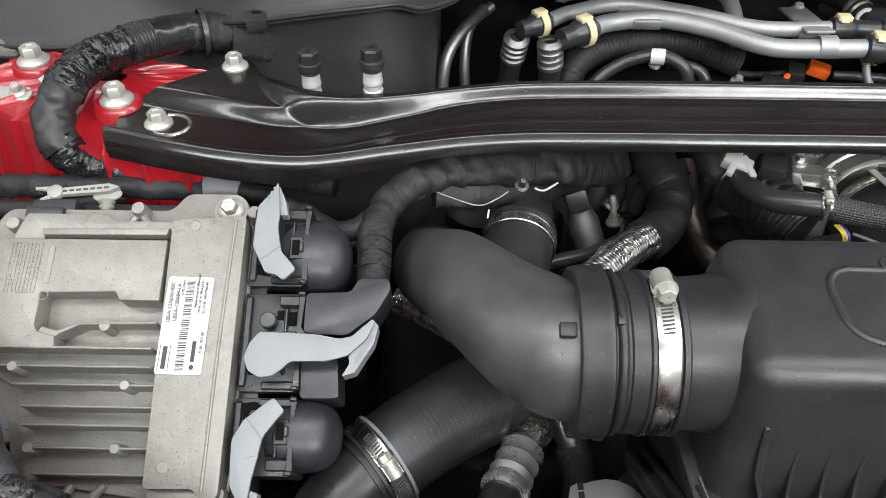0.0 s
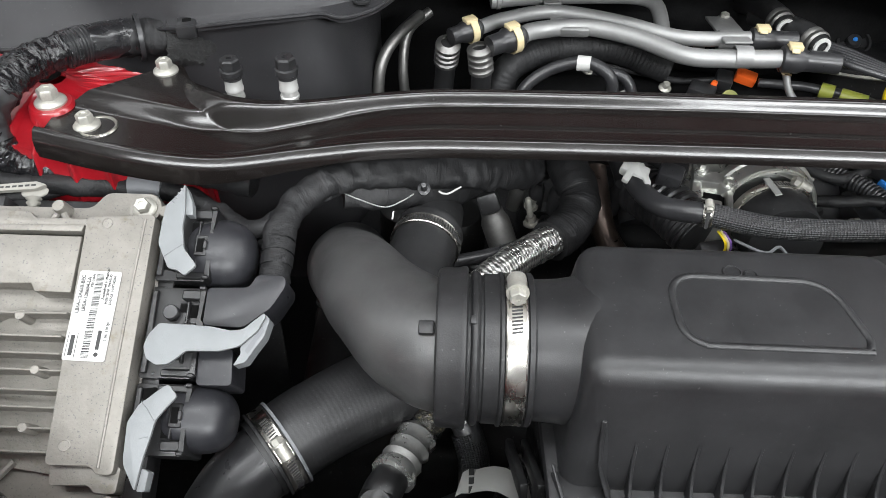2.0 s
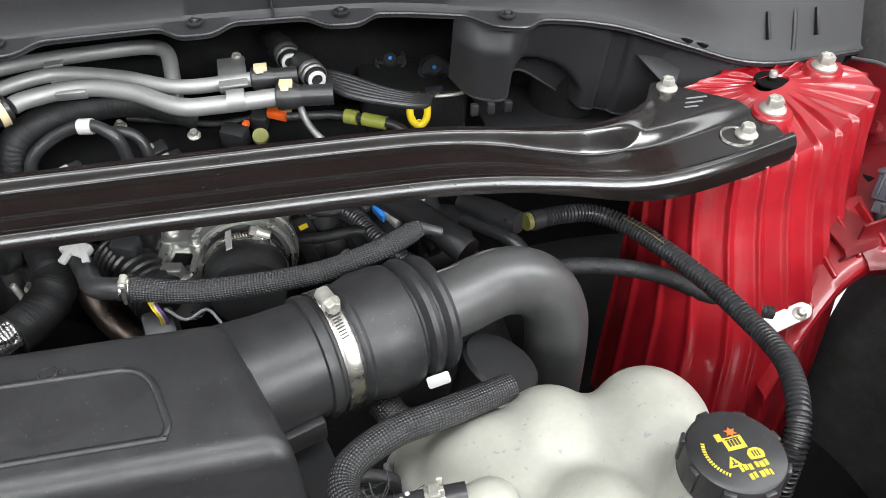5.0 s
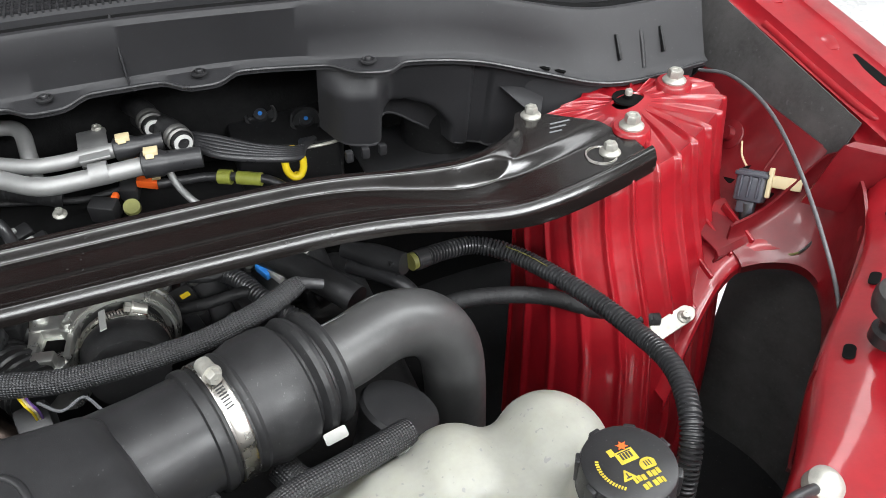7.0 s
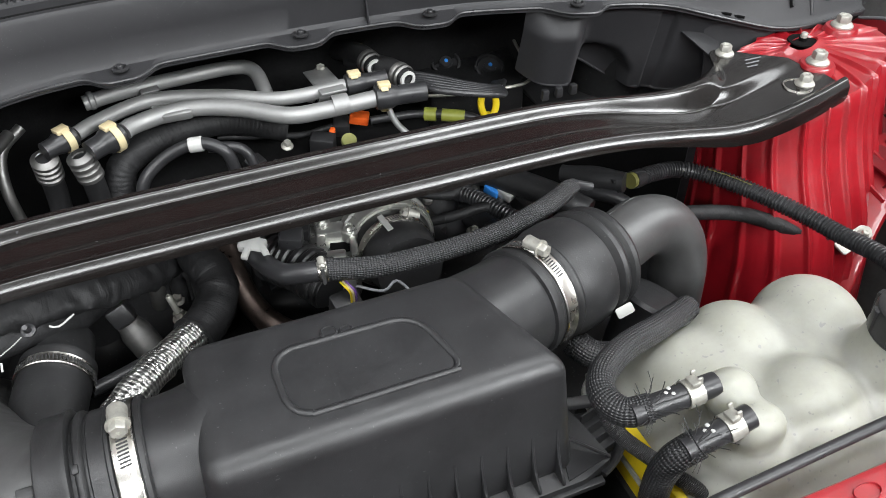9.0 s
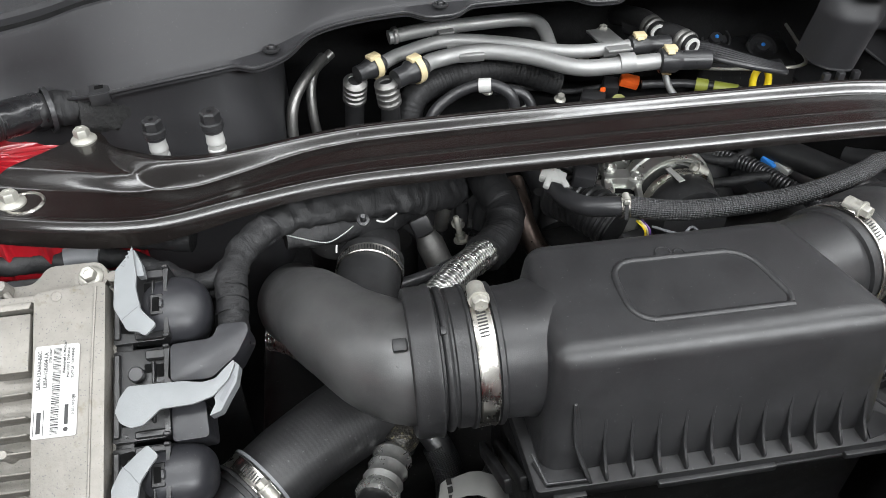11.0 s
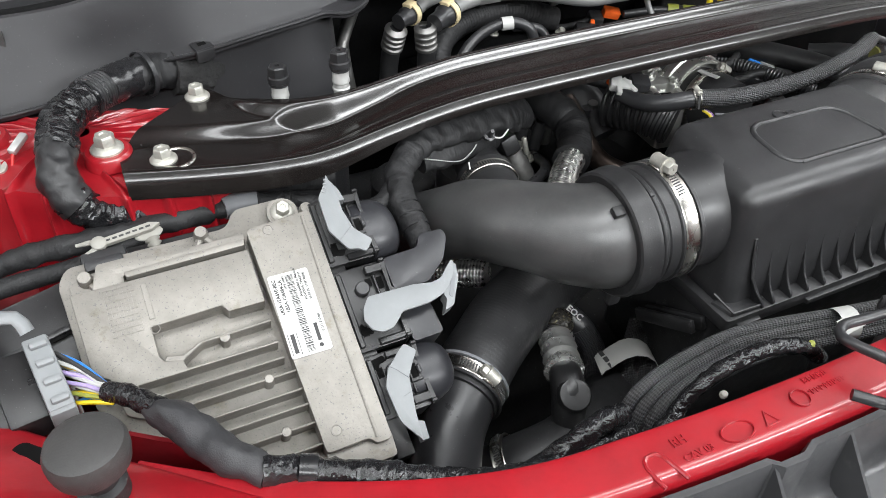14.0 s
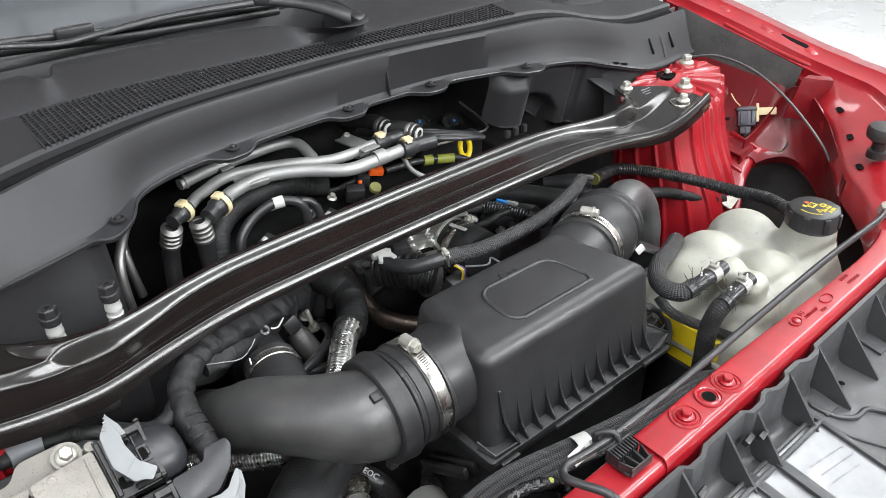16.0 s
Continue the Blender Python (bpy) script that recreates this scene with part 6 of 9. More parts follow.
for x, y, z in ((0.334, 0.731, 0.892), (0.175, 0.56, 0.85), (0.42, 0.52, 0.872), (0.48, 0.515, 0.875), (0.25, 0.77, 0.89), (0.38, 0.79, 0.915)):
    flange_bolt((x, y, z), 0.0075, "small zinc bolt on the engine", "engine bolts", normal=(0.1, -0.3, 1))

rr = random.Random(11)
for k in range(7):
    x, y = 0.16 + 0.02 * k, 0.535 + 0.02 * rr.random()
    part("injector_stub", lathe([(0.008, -0.03), (0.008, 0.0), (0.006, 0.004), (0.006, 0.012), (0, 0.012)], frame_on((x, y + 0.02, 0.865 + 0.01 * rr.random()), (1, 0, 0), (0.1 * rr.uniform(-1, 1), -0.2, 1)), 14), BLACK if k % 3 else CRIMP, engine)
for k in range(6):
    x = 0.42 + 0.028 * k
    part("cam_bearing_cap", block(0.018, 0.03, 0.02, frame_on((x, 0.59, 0.872), (1, 0.2 * rr.uniform(-1, 1), 0), (0, -0.2, 1)), 0.004), BLACK, engine)
    part("cap_screw", lathe([(0.006, 0), (0.006, 0.005), (0.004, 0.006), (0, 0.006)], frame_on((x + 0.004, 0.575, 0.883), (1, 0, 0), (0, -0.2, 1)), 8), CRIMP, engine)
for pts, r in (([(0.4, 0.6, 0.9), (0.43, 0.57, 0.905), (0.47, 0.555, 0.9), (0.51, 0.575, 0.9)], 0.005), ([(0.2, 0.62, 0.9), (0.26, 0.6, 0.905), (0.3, 0.57, 0.9), (0.32, 0.54, 0.9)], 0.006), ([(0.42, 0.54, 0.885), (0.46, 0.525, 0.895), (0.5, 0.52, 0.9), (0.53, 0.5, 0.89)], 0.0055)):
    solid("engine_wire", tube(pts, r, 10), CLOTH, "thin taped wire over the dark engine", "wiring", "engine wires")

# ---- coolant pipes behind the brace ----
def pipe_set(name, pts, r, label):
    p = thing(name, pts[len(pts) // 2], label, "coolant pipe", "coolant pipes")
    part("pipe", tube(pts, r, 20, 0.005), ALU, p)
    return p


front = pipe_set("coolant_pipe", [(0.165, 0.724, 0.957), (0.18, 0.733, 0.958), (0.232, 0.743, 0.959), (0.285, 0.722, 0.959), (0.333, 0.686, 0.958), (0.374, 0.681, 0.958), (0.436, 0.684, 0.958)], 0.0095, "bent bright aluminium coolant pipe behind the brace")
pipe_set("coolant_pipe", [(0.118, 0.733, 0.96), (0.145, 0.752, 0.961), (0.2, 0.772, 0.962), (0.27, 0.752, 0.962), (0.335, 0.718, 0.962), (0.41, 0.719, 0.962)], 0.008, "slim bent bright aluminium coolant pipe")
rear = pipe_set("coolant_pipe", [(0.13, 0.786, 0.966), (0.174, 0.794, 0.968), (0.238, 0.801, 0.968), (0.296, 0.803, 0.968), (0.318, 0.79, 0.966), (0.323, 0.76, 0.955), (0.324, 0.735, 0.935)], 0.0085, "aluminium coolant pipe with a tight bend")
part("pipe_bead", lathe([(0.0085, -0.004), (0.0105, -0.002), (0.0105, 0.002), (0.0085, 0.004)], frame_on((0.138, 0.788, 0.967), (0, 0, 1), (1, 0.2, 0)), 20), ALU, rear)
sad = thing("pipe_saddle", (0.393, 0.72, 0.955), "pressed aluminium saddle holding the coolant pipes", "bracket", "pipe saddles")
part("saddle_plate", block(0.03, 0.075, 0.003, frame_on((0.389, 0.735, 0.964), (1, 0.05, 0), (0, 0.1, 1)), 0.001), ALU, sad)
for (x, y), r in (((0.392, 0.683), 0.0108), ((0.384, 0.719), 0.0094)):
    part("saddle_ring", lathe([(r, -0.009), (r + 0.001, -0.009), (r + 0.001, 0.009), (r, 0.009)], frame_on((x, y, 0.9595), (0, 0, 1), (1, 0, 0)), 24), ALU, sad)
flange_bolt((0.394, 0.772, 0.957), 0.0085, "zinc bolt on the pipe saddle", "engine bolts", normal=(0, -0.2, 1))
sad2 = thing("pipe_saddle", (0.21, 0.757, 0.955), "pressed aluminium saddle holding the coolant pipes", "bracket", "pipe saddles")
part("saddle_plate", block(0.03, 0.05, 0.003, frame_on((0.213, 0.76, 0.956), (1, 0.1, 0), (0, -0.1, 1)), 0.001), ALU, sad2)
part("saddle_lip", block(0.032, 0.006, 0.012, frame_on((0.222, 0.734, 0.957), (1, 0.0, 0), (0, -0.4, 1)), 0.002), ALU, sad2)
part("upper_lip", block(0.02, 0.012, 0.003, frame_on((0.2, 0.786, 0.968), (1, 0.1, 0), (0, -0.1, 1)), 0.001), ALU, sad2)


def quick_joint(a, b, r, name, label, clip_at):
    """A black sleeve over a pipe's end, with its cream spring clip."""
    a, b = Vector(a), Vector(b)
    d = (b - a).normalized()
    j = thing(name, a, label, "pipe joint", "pipe joints")
    m = frame_on(a, (0, 0, 1), d)
    L = (b - a).length
    part("sleeve", lathe([(r * 0.8, -0.006), (r * 1.25, -0.004), (r * 1.25, 0.014), (r * 1.05, 0.018), (r, 0.022), (r, L), (0, L)], m, 24), BLACK_SOFT, j)
    cr = r * 1.35
    clip = lathe([(cr, -0.003), (cr + 0.0015, -0.003), (cr + 0.0015, 0.005), (cr, 0.005)], m @ Matrix.Translation((0, 0, clip_at)), 28, closed=True)
    bmesh.ops.delete(clip, geom=[v for v in clip.verts if (m.inverted() @ v.co).y > cr * 0.75], context="VERTS")
    part("spring_clip", clip, CREAM, j, "cream plastic spring clip")
    part("clip_tab", block(0.005, 0.012, 0.014, m @ Matrix.Translation((cr, 0, clip_at + 0.002)), 0.001), CREAM, j)
    return j


quick_joint((0.158, 0.719, 0.957), (0.128, 0.701, 0.954), 0.0112, "pipe_joint", "black pipe joint with a cream spring clip", 0.004)
quick_joint((0.112, 0.729, 0.96), (0.086, 0.713, 0.958), 0.0095, "pipe_joint", "black pipe joint with a cream spring clip", 0.004)
quick_joint((0.438, 0.684, 0.958), (0.492, 0.679, 0.957), 0.0112, "pipe_joint", "black pipe joint with a cream spring clip", 0.004)
quick_joint((0.414, 0.719, 0.962), (0.458, 0.718, 0.962), 0.0095, "pipe_joint", "black pipe joint with a cream spring clip", 0.004)


def banded_hose(pts, r, label):
    """A hose with a ringed, glossy metal crimp at its upper end."""
    h = thing("coolant_hose", pts[0], label, "hose", "coolant hoses")
    part("hose", tube(pts, r, 18, 0.006), RUBBER, h)
    a, d = Vector(pts[0]), (Vector(pts[1]) - Vector(pts[0])).normalized()
    m = frame_on(a, (1, 0, 0), d)
    prof = [(r * 0.7, -0.008)]
    for k in range(4):
        prof += [(r * 1.0, -0.006 + 0.008 * k), (r * 1.22, -0.004 + 0.008 * k), (r * 1.22, 0.0 + 0.008 * k), (r * 1.0, 0.002 + 0.008 * k)]
    part("crimp", lathe(prof, m, 24), CRIMP, h, "ringed glossy crimp")
    return h


banded_hose([(0.083, 0.715, 0.945), (0.081, 0.725, 0.92), (0.078, 0.73, 0.88), (0.07, 0.72, 0.8)], 0.0115, "black coolant hose with a ringed crimp, diving down")
banded_hose([(0.118, 0.705, 0.945), (0.121, 0.708, 0.92), (0.122, 0.71, 0.88), (0.13, 0.7, 0.8)], 0.0115, "black coolant hose with a ringed crimp, diving down")
for a, b, c in (((0.452, 0.742, 0.966), (0.446, 0.775, 0.968), (0.43, 0.84, 0.95)), ((0.477, 0.698, 0.966), (0.468, 0.73, 0.966), (0.44, 0.8, 0.95))):
    j = thing("hose_end", a, "black hose end with a white ring on a coolant pipe", "hose", "hose ends")
    part("hose", tube([a, b, c], [0.011, 0.0125, 0.013], 18, 0.006), RUBBER, j)
    d = (Vector(b) - Vector(a)).normalized()
    part("white_ring", lathe([(0.0062, -0.001), (0.0064, -0.003), (0.0098, -0.0025), (0.0098, 0.0), (0.0085, 0.001)], frame_on(a, (1, 0, 0), d), 24), WHITE, j, "white plastic ring")
    part("crimp", lathe([(0.0125, 0.004), (0.0142, 0.006), (0.0142, 0.01), (0.0128, 0.012), (0.0142, 0.014), (0.0142, 0.018), (0.0125, 0.02)], frame_on(a, (1, 0, 0), d), 24), CRIMP, j)
# ribbed hose pair to the bulkhead
for k in range(6):
    o = 0.0088 * k
    solid("ribbed_line", tube([(0.475 + o * 0.4, 0.74 - o, 0.955), (0.51, 0.715 - o * 0.9, 0.955), (0.55, 0.69 - o * 0.6, 0.948), (0.59, 0.69 - o * 0.4, 0.935), (0.62 - 0.003 * k, 0.735, 0.915)], 0.0038, 10, 0.008), BLACK_SOFT, "slim black line in a bundle behind the pipes", "hose", "bundled lines")
box2 = thing("valve_box", (0.6, 0.8, 0.88), "black box with two round blue-tipped plugs on the bulkhead", "valve box")
part("body", prism([(0.53, 0.885), (0.68, 0.84), (0.65, 0.735), (0.53, 0.76)], 0.84, 0.908, bevel=0.006), DARK, box2)
for x, y in ((0.574, 0.819), (0.623, 0.785)):
    m = frame_on((x, y, 0.91), (1, 0, 0), (-0.1, -0.5, 0.86))
    r = part("plug_rim", lathe([(0.02, -0.01), (0.02, 0.004), (0.017, 0.005), (0.016, 0.0), (0.0, 0.0)], m, 28), BLACK, box2, "round black plug")
    part("plug_core", lathe([(0.009, 0.0), (0.008, 0.007), (0, 0.008)], m, 20), BLACK_SOFT, r)
    part("blue_tip", lathe([(0.003, 0.007), (0.0025, 0.009), (0, 0.0095)], m, 12), BLUE, r, "blue tip")
solid("steel_bracket", tube([(0.52, 0.75, 0.908), (0.56, 0.735, 0.91), (0.645, 0.725, 0.912), (0.665, 0.76, 0.915), (0.685, 0.84, 0.915)], 0.0022, 8, 0.01), ZINC, "thin steel strip edging the valve box", "bracket")
ring = thing("dipstick", (0.59, 0.716, 0.88), "yellow ring-handled oil dipstick behind the brace", "dipstick")
part("ring_handle", tube([(0.59 + 0.0105 * math.cos(a), 0.716 + 0.004 * math.sin(a), 0.9 + 0.017 * math.sin(a)) for a in np.linspace(0, 2 * math.pi, 17)], 0.0045, 12, 0.004, caps=False), YELLOW, ring)
part("stem", tube([(0.59, 0.716, 0.886), (0.591, 0.717, 0.86), (0.592, 0.718, 0.78)], 0.004, 10), YELLOW, ring)
part("tube_end", tube([(0.592, 0.718, 0.85), (0.592, 0.718, 0.7)], 0.006, 12), ZINC, ring)
con = thing("fuel_line_joint", (0.52, 0.71, 0.9), "yellow-green quick connector on a fuel line", "connector")
part("line", tube([(0.44, 0.735, 0.9), (0.47, 0.728, 0.902), (0.5, 0.722, 0.902), (0.56, 0.69, 0.9), (0.6, 0.66, 0.86)], 0.0052, 12), BLACK_SOFT, con)
part("first_sleeve", tube([(0.505, 0.72, 0.902), (0.518, 0.713, 0.902)], 0.0085, 16), LIME, con)
part("second_sleeve", tube([(0.524, 0.71, 0.902), (0.549, 0.697, 0.901)], 0.0078, 16), LIME, con)
solid("silver_line", tube([(0.455, 0.71, 0.93), (0.462, 0.7, 0.91), (0.48, 0.68, 0.895), (0.51, 0.67, 0.89), (0.55, 0.65, 0.88)], 0.004, 10), ALU, "thin bright metal line below the pipes", "pipe")
oc = thing("orange_connector", (0.432, 0.752, 0.896), "orange locking tab on a black connector", "connector")
part("tab", block(0.024, 0.016, 0.012, frame_on((0.43, 0.75, 0.898), (1, -0.4, 0), (0.1, -0.3, 1)), 0.002), ORANGE, oc, "orange locking tab")
part("body", block(0.02, 0.022, 0.02, frame_on((0.408, 0.757, 0.888), (1, -0.3, 0), (0, -0.3, 1)), 0.003), BLACK, oc)
part("cable", tube([(0.4, 0.76, 0.888), (0.36, 0.76, 0.885), (0.32, 0.765, 0.89), (0.26, 0.77, 0.9)], 0.004, 10), CLOTH, oc)
LIME_DULL = material("dull olive plug plastic", (0.24, 0.24, 0.08), 0.5, vary=0.2)
dc = thing("sensor_connector", (0.377, 0.735, 0.88), "dark connector with orange seals and a yellow plug", "connector")
part("body", block(0.03, 0.02, 0.025, frame_on((0.378, 0.735, 0.882), (1, -0.5, 0), (0, -0.2, 1)), 0.003), BLACK, dc)
part("seal", block(0.007, 0.009, 0.008, frame_on((0.392, 0.74, 0.893), (1, -0.6, 0), (0, -0.2, 1)), 0.002), ORANGE, dc)
part("plug", lathe([(0.0095, 0), (0.009, 0.006), (0, 0.007)], frame_on((0.407, 0.722, 0.885), (1, 0, 0), (0, -0.5, 0.8)), 20), LIME_DULL, dc)
lp = thing("vent_hose", (0.233, 0.707, 0.93), "thin black vent hose looped with a white band", "hose")
part("hose", tube([(0.162, 0.69, 0.86), (0.168, 0.702, 0.9), (0.196, 0.711, 0.922), (0.233, 0.707, 0.935), (0.259, 0.694, 0.928), (0.267, 0.69, 0.9), (0.268, 0.685, 0.84)], 0.0068, 16, 0.005), BLACK_SOFT, lp)
part("white_band", tube([(0.226, 0.708, 0.9335), (0.24, 0.7045, 0.9345)], 0.0085, 20), WHITE, lp, "white band")
solid("second_vent_hose", tube([(0.245, 0.71, 0.925), (0.28, 0.7, 0.92), (0.29, 0.69, 0.89), (0.29, 0.69, 0.84)], 0.006, 14), BLACK_SOFT, "thin black vent hose behind the brace", "hose")
rh = thing("ribbed_hose", (0.2, 0.75, 0.9), "thick black ribbed hose under the coolant pipes", "hose")
part("ribbed_tube", tube([(0.14, 0.715, 0.84), (0.143, 0.721, 0.885), (0.155, 0.735, 0.912), (0.201, 0.758, 0.922), (0.272, 0.766, 0.922), (0.34, 0.76, 0.9)], 0.0165, 22, 0.0012, wave=conduit_wave(0.005, 0.02)), CLOTH, rh)
part("end_cuff", tube([(0.14, 0.715, 0.835), (0.141, 0.717, 0.86)], 0.0185, 22), BLACK_SOFT, rh)
for x, y in ((0.292, 0.722), (0.205, 0.7), (0.31, 0.7)):
    c = thing("small_connector", (x, y, 0.888), "small black connector with a pale latch", "connector", "small connectors")
    part("body", block(0.024, 0.018, 0.016, frame_on((x, y, 0.882), (1, 0.5, 0), (0, -0.3, 1)), 0.003), BLACK, c)
    part("latch", block(0.009, 0.006, 0.004, frame_on((x - 0.006, y - 0.004, 0.892), (1, 0.5, 0), (0, -0.3, 1)), 0.001), PORT, c, "pale latch")
# suction line at the far side, below the lip
for pts, r, m_ in (([(0.05, 0.77, 0.955), (0.028, 0.735, 0.948), (0.012, 0.715, 0.93), (0.006, 0.702, 0.9), (0.006, 0.69, 0.83)], 0.0065, CRIMP), ([(0.06, 0.79, 0.95), (0.036, 0.77, 0.935), (0.03, 0.75, 0.9), (0.034, 0.74, 0.85)], 0.006, CRIMP)):
    solid("refrigerant_line", tube(pts, r, 16, 0.006), m_, "dull metal refrigerant line beside the bulkhead", "pipe", "refrigerant lines")

# ---- between brace and air filter ----
thr = thing("throttle_unit", (0.36, 0.51, 0.9), "bright cast throttle body with a clamped black hose under the brace", "throttle")
tm = frame_on((0.386, 0.503, 0.897), (0, 0.15, 1), (0.05, -0.95, 0.15))
part("cast_ring", lathe([(0.03, -0.04), (0.0445, -0.034), (0.0475, -0.014), (0.0478, -0.003), (0.0465, 0.0005), (0.0452, -0.0012), (0.0442, 0.0012), (0.0425, 0.0012), (0.041, -0.002), (0.0405, -0.008), (0.036, -0.008)], tm, 56), BRIGHT_CAST, thr)
part("ring_web", lathe([(0.0478, -0.024), (0.0505, -0.023), (0.051, -0.019), (0.0505, -0.015), (0.0478, -0.014)], tm, 56), BRIGHT_CAST, thr)
part("rubber_sleeve", lathe([(0.0358, -0.01), (0.0368, 0.003), (0.0368, 0.026), (0.0355, 0.029), (0.0345, 0.04), (0.033, 0.05), (0.0, 0.05)], tm, 48), RUBBER, thr, "black rubber sleeve")
hose_clamp(tm @ Vector((0, 0, 0.013)), tm.to_3x3() @ Vector((0, 0, 1)), 0.037, (0.5, 0.0, 0.86), "stainless clamp on the throttle body sleeve", 0.0115, 0.9)
part("sleeve_mark", block(0.001, 0.0055, 0.03, tm @ Matrix.Rotation(radians(14), 4, "Z") @ Matrix.Translation((0.0385, 0, 0.017))), WHITE, thr, "white paint mark")
# the cast housing beside the ring, with a square pocket, bosses and bolts
part("housing", prism(round_poly([(0.31, 0.478), (0.338, 0.474), (0.35, 0.492), (0.358, 0.54), (0.345, 0.56), (0.312, 0.555)], 0.006), 0.86, 0.912, bevel=0.003), BRIGHT_CAST, thr)
part("pocket", block(0.019, 0.014, 0.002, frame_on((0.334, 0.502, 0.9125), (1, -0.25, 0), (0, 0, 1)), 0.0006, 1), VOID, thr, "dark square pocket")
for at, size in (((0.322, 0.484, 0.915), (0.026, 0.012, 0.016)), ((0.318, 0.508, 0.914), (0.009, 0.04, 0.013)), ((0.332, 0.522, 0.916), (0.03, 0.016, 0.016)), ((0.346, 0.497, 0.914), (0.006, 0.034, 0.012)), ((0.334, 0.55, 0.918), (0.036, 0.02, 0.02))):
    part("cast_step", block(*size, frame_on(at, (1, -0.2, 0), (0, -0.08, 1)), 0.002), BRIGHT_CAST, thr)
for x, y, z in ((0.347, 0.5125, 0.9205), (0.325, 0.53, 0.925), (0.4, 0.545, 0.935)):
    bm_ = lathe([(0.0078, -0.018), (0.0078, 0.002), (0.0068, 0.003), (0, 0.003)], Matrix.Translation((x, y, z)), 20)
    part("screw_boss", add(bm_, lathe([(0.0048, 0.003), (0.0048, 0.0075), (0.0035, 0.008), (0.0028, 0.006), (0, 0.006)], Matrix.Translation((x, y, z)), 6)), BRIGHT_CAST, thr)
part("cover_plug", block(0.024, 0.02, 0.02, frame_on((0.3, 0.528, 0.925), (1, -0.3, 0), (0, -0.2, 1)), 0.003), PLUG, thr, "black plug on the throttle body")
act = thing("throttle_motor", (0.28, 0.5, 0.91), "ribbed black actuator beside the throttle body", "actuator")
part("body", tube([(0.272, 0.53, 0.9), (0.295, 0.495, 0.905), (0.315, 0.465, 0.9)], 0.024, 24, 0.0015, wave=conduit_wave(0.008, 0.08)), PLUG, act)
part("plug", block(0.022, 0.018, 0.018, frame_on((0.29, 0.505, 0.935), (1, -0.4, 0), (0, -0.3, 1)), 0.003), BLACK_SOFT, act)

breather = thing("breather_hose", (0.3, 0.43, 0.95), "black breather hose with a braided sleeve", "hose")
part("bare_hose", tube([(0.253, 0.492, 0.94), (0.262, 0.472, 0.938), (0.272, 0.448, 0.945), (0.29, 0.434, 0.952), (0.31, 0.43, 0.953)], 0.0092, 18, 0.004), BLACK_SOFT, breather)
part("braided_sleeve", tube([(0.305, 0.43, 0.953), (0.345, 0.42, 0.951), (0.379, 0.416, 0.952), (0.42, 0.412, 0.956), (0.46, 0.409, 0.963), (0.505, 0.412, 0.975), (0.528, 0.418, 0.982), (0.537, 0.42, 0.984)], [0.0098, 0.0095, 0.0092, 0.009, 0.009, 0.0088, 0.0085, 0.006], 24, 0.005, flat=0.9), BRAID_DARK, breather, "black braided sleeve")
part("end_fitting", tube([(0.533, 0.42, 0.984), (0.545, 0.42, 0.98), (0.553, 0.419, 0.977)], [0.0055, 0.0042, 0.0042], 14, 0.003), BLACK_SOFT, breather)
hose_clamp((0.302, 0.4315, 0.9525), (1, -0.15, 0.03), 0.0098, (0, -0.2, 1), "small spring clamp on the breather hose", 0.008, 0.55)
wc = thing("white_clip", (0.254, 0.49, 0.945), "white plastic hose clip", "clip")
part("clip_body", block(0.024, 0.014, 0.01, frame_on((0.254, 0.493, 0.948), (0.8, -0.5, 0), (0, -0.3, 1)), 0.002), WHITE, wc)
part("clip_arm", block(0.006, 0.026, 0.005, frame_on((0.25, 0.49, 0.95), (0.8, -0.5, 0), (0, -0.3, 1)), 0.001), WHITE, wc)
part("clip_arm", block(0.006, 0.022, 0.005, frame_on((0.261, 0.487, 0.949), (0.9, 0.2, 0), (0, -0.3, 1)), 0.001), WHITE, wc)
part("red_tab", block(0.006, 0.006, 0.005, (0.249, 0.505, 0.947), 0.001), ORANGE, wc)
lo = thing("sensor_plug", (0.318, 0.43, 0.9), "dark sensor plug with coloured wires above the filter housing", "connector")
part("plug", block(0.026, 0.03, 0.03, frame_on((0.318, 0.425, 0.905), (1, 0.2, 0), (0, -0.4, 1)), 0.004), BLACK, lo)
for k, mt in enumerate((YELLOW, CREAM, material("violet wire", (0.16, 0.08, 0.3), 0.4))):
    part("wire", tube([(0.3145 + 0.0022 * k, 0.427, 0.938), (0.318 + 0.0022 * k, 0.42, 0.936), (0.321 + 0.0022 * k, 0.418, 0.929), (0.321 + 0.002 * k, 0.42, 0.915)], 0.0011, 8), mt, lo)
for pts in ([(0.327, 0.42, 0.935), (0.345, 0.4, 0.94), (0.36, 0.41, 0.938), (0.37, 0.4, 0.93)],):
    part("bracket_wire", tube(pts, 0.0013, 8, 0.004), GREY_DARK, lo)
part("foil_patch", crumple(tube([(0.355, 0.412, 0.889), (0.385, 0.394, 0.894), (0.402, 0.384, 0.897)], 0.0142, 22, 0.004), 0.0016, 190, 21.0), FOIL, lo, "torn crinkled foil wrap")
part("lower_hose", tube([(0.33, 0.42, 0.88), (0.39, 0.39, 0.895), (0.44, 0.36, 0.9)], 0.013, 18), DARK, lo)

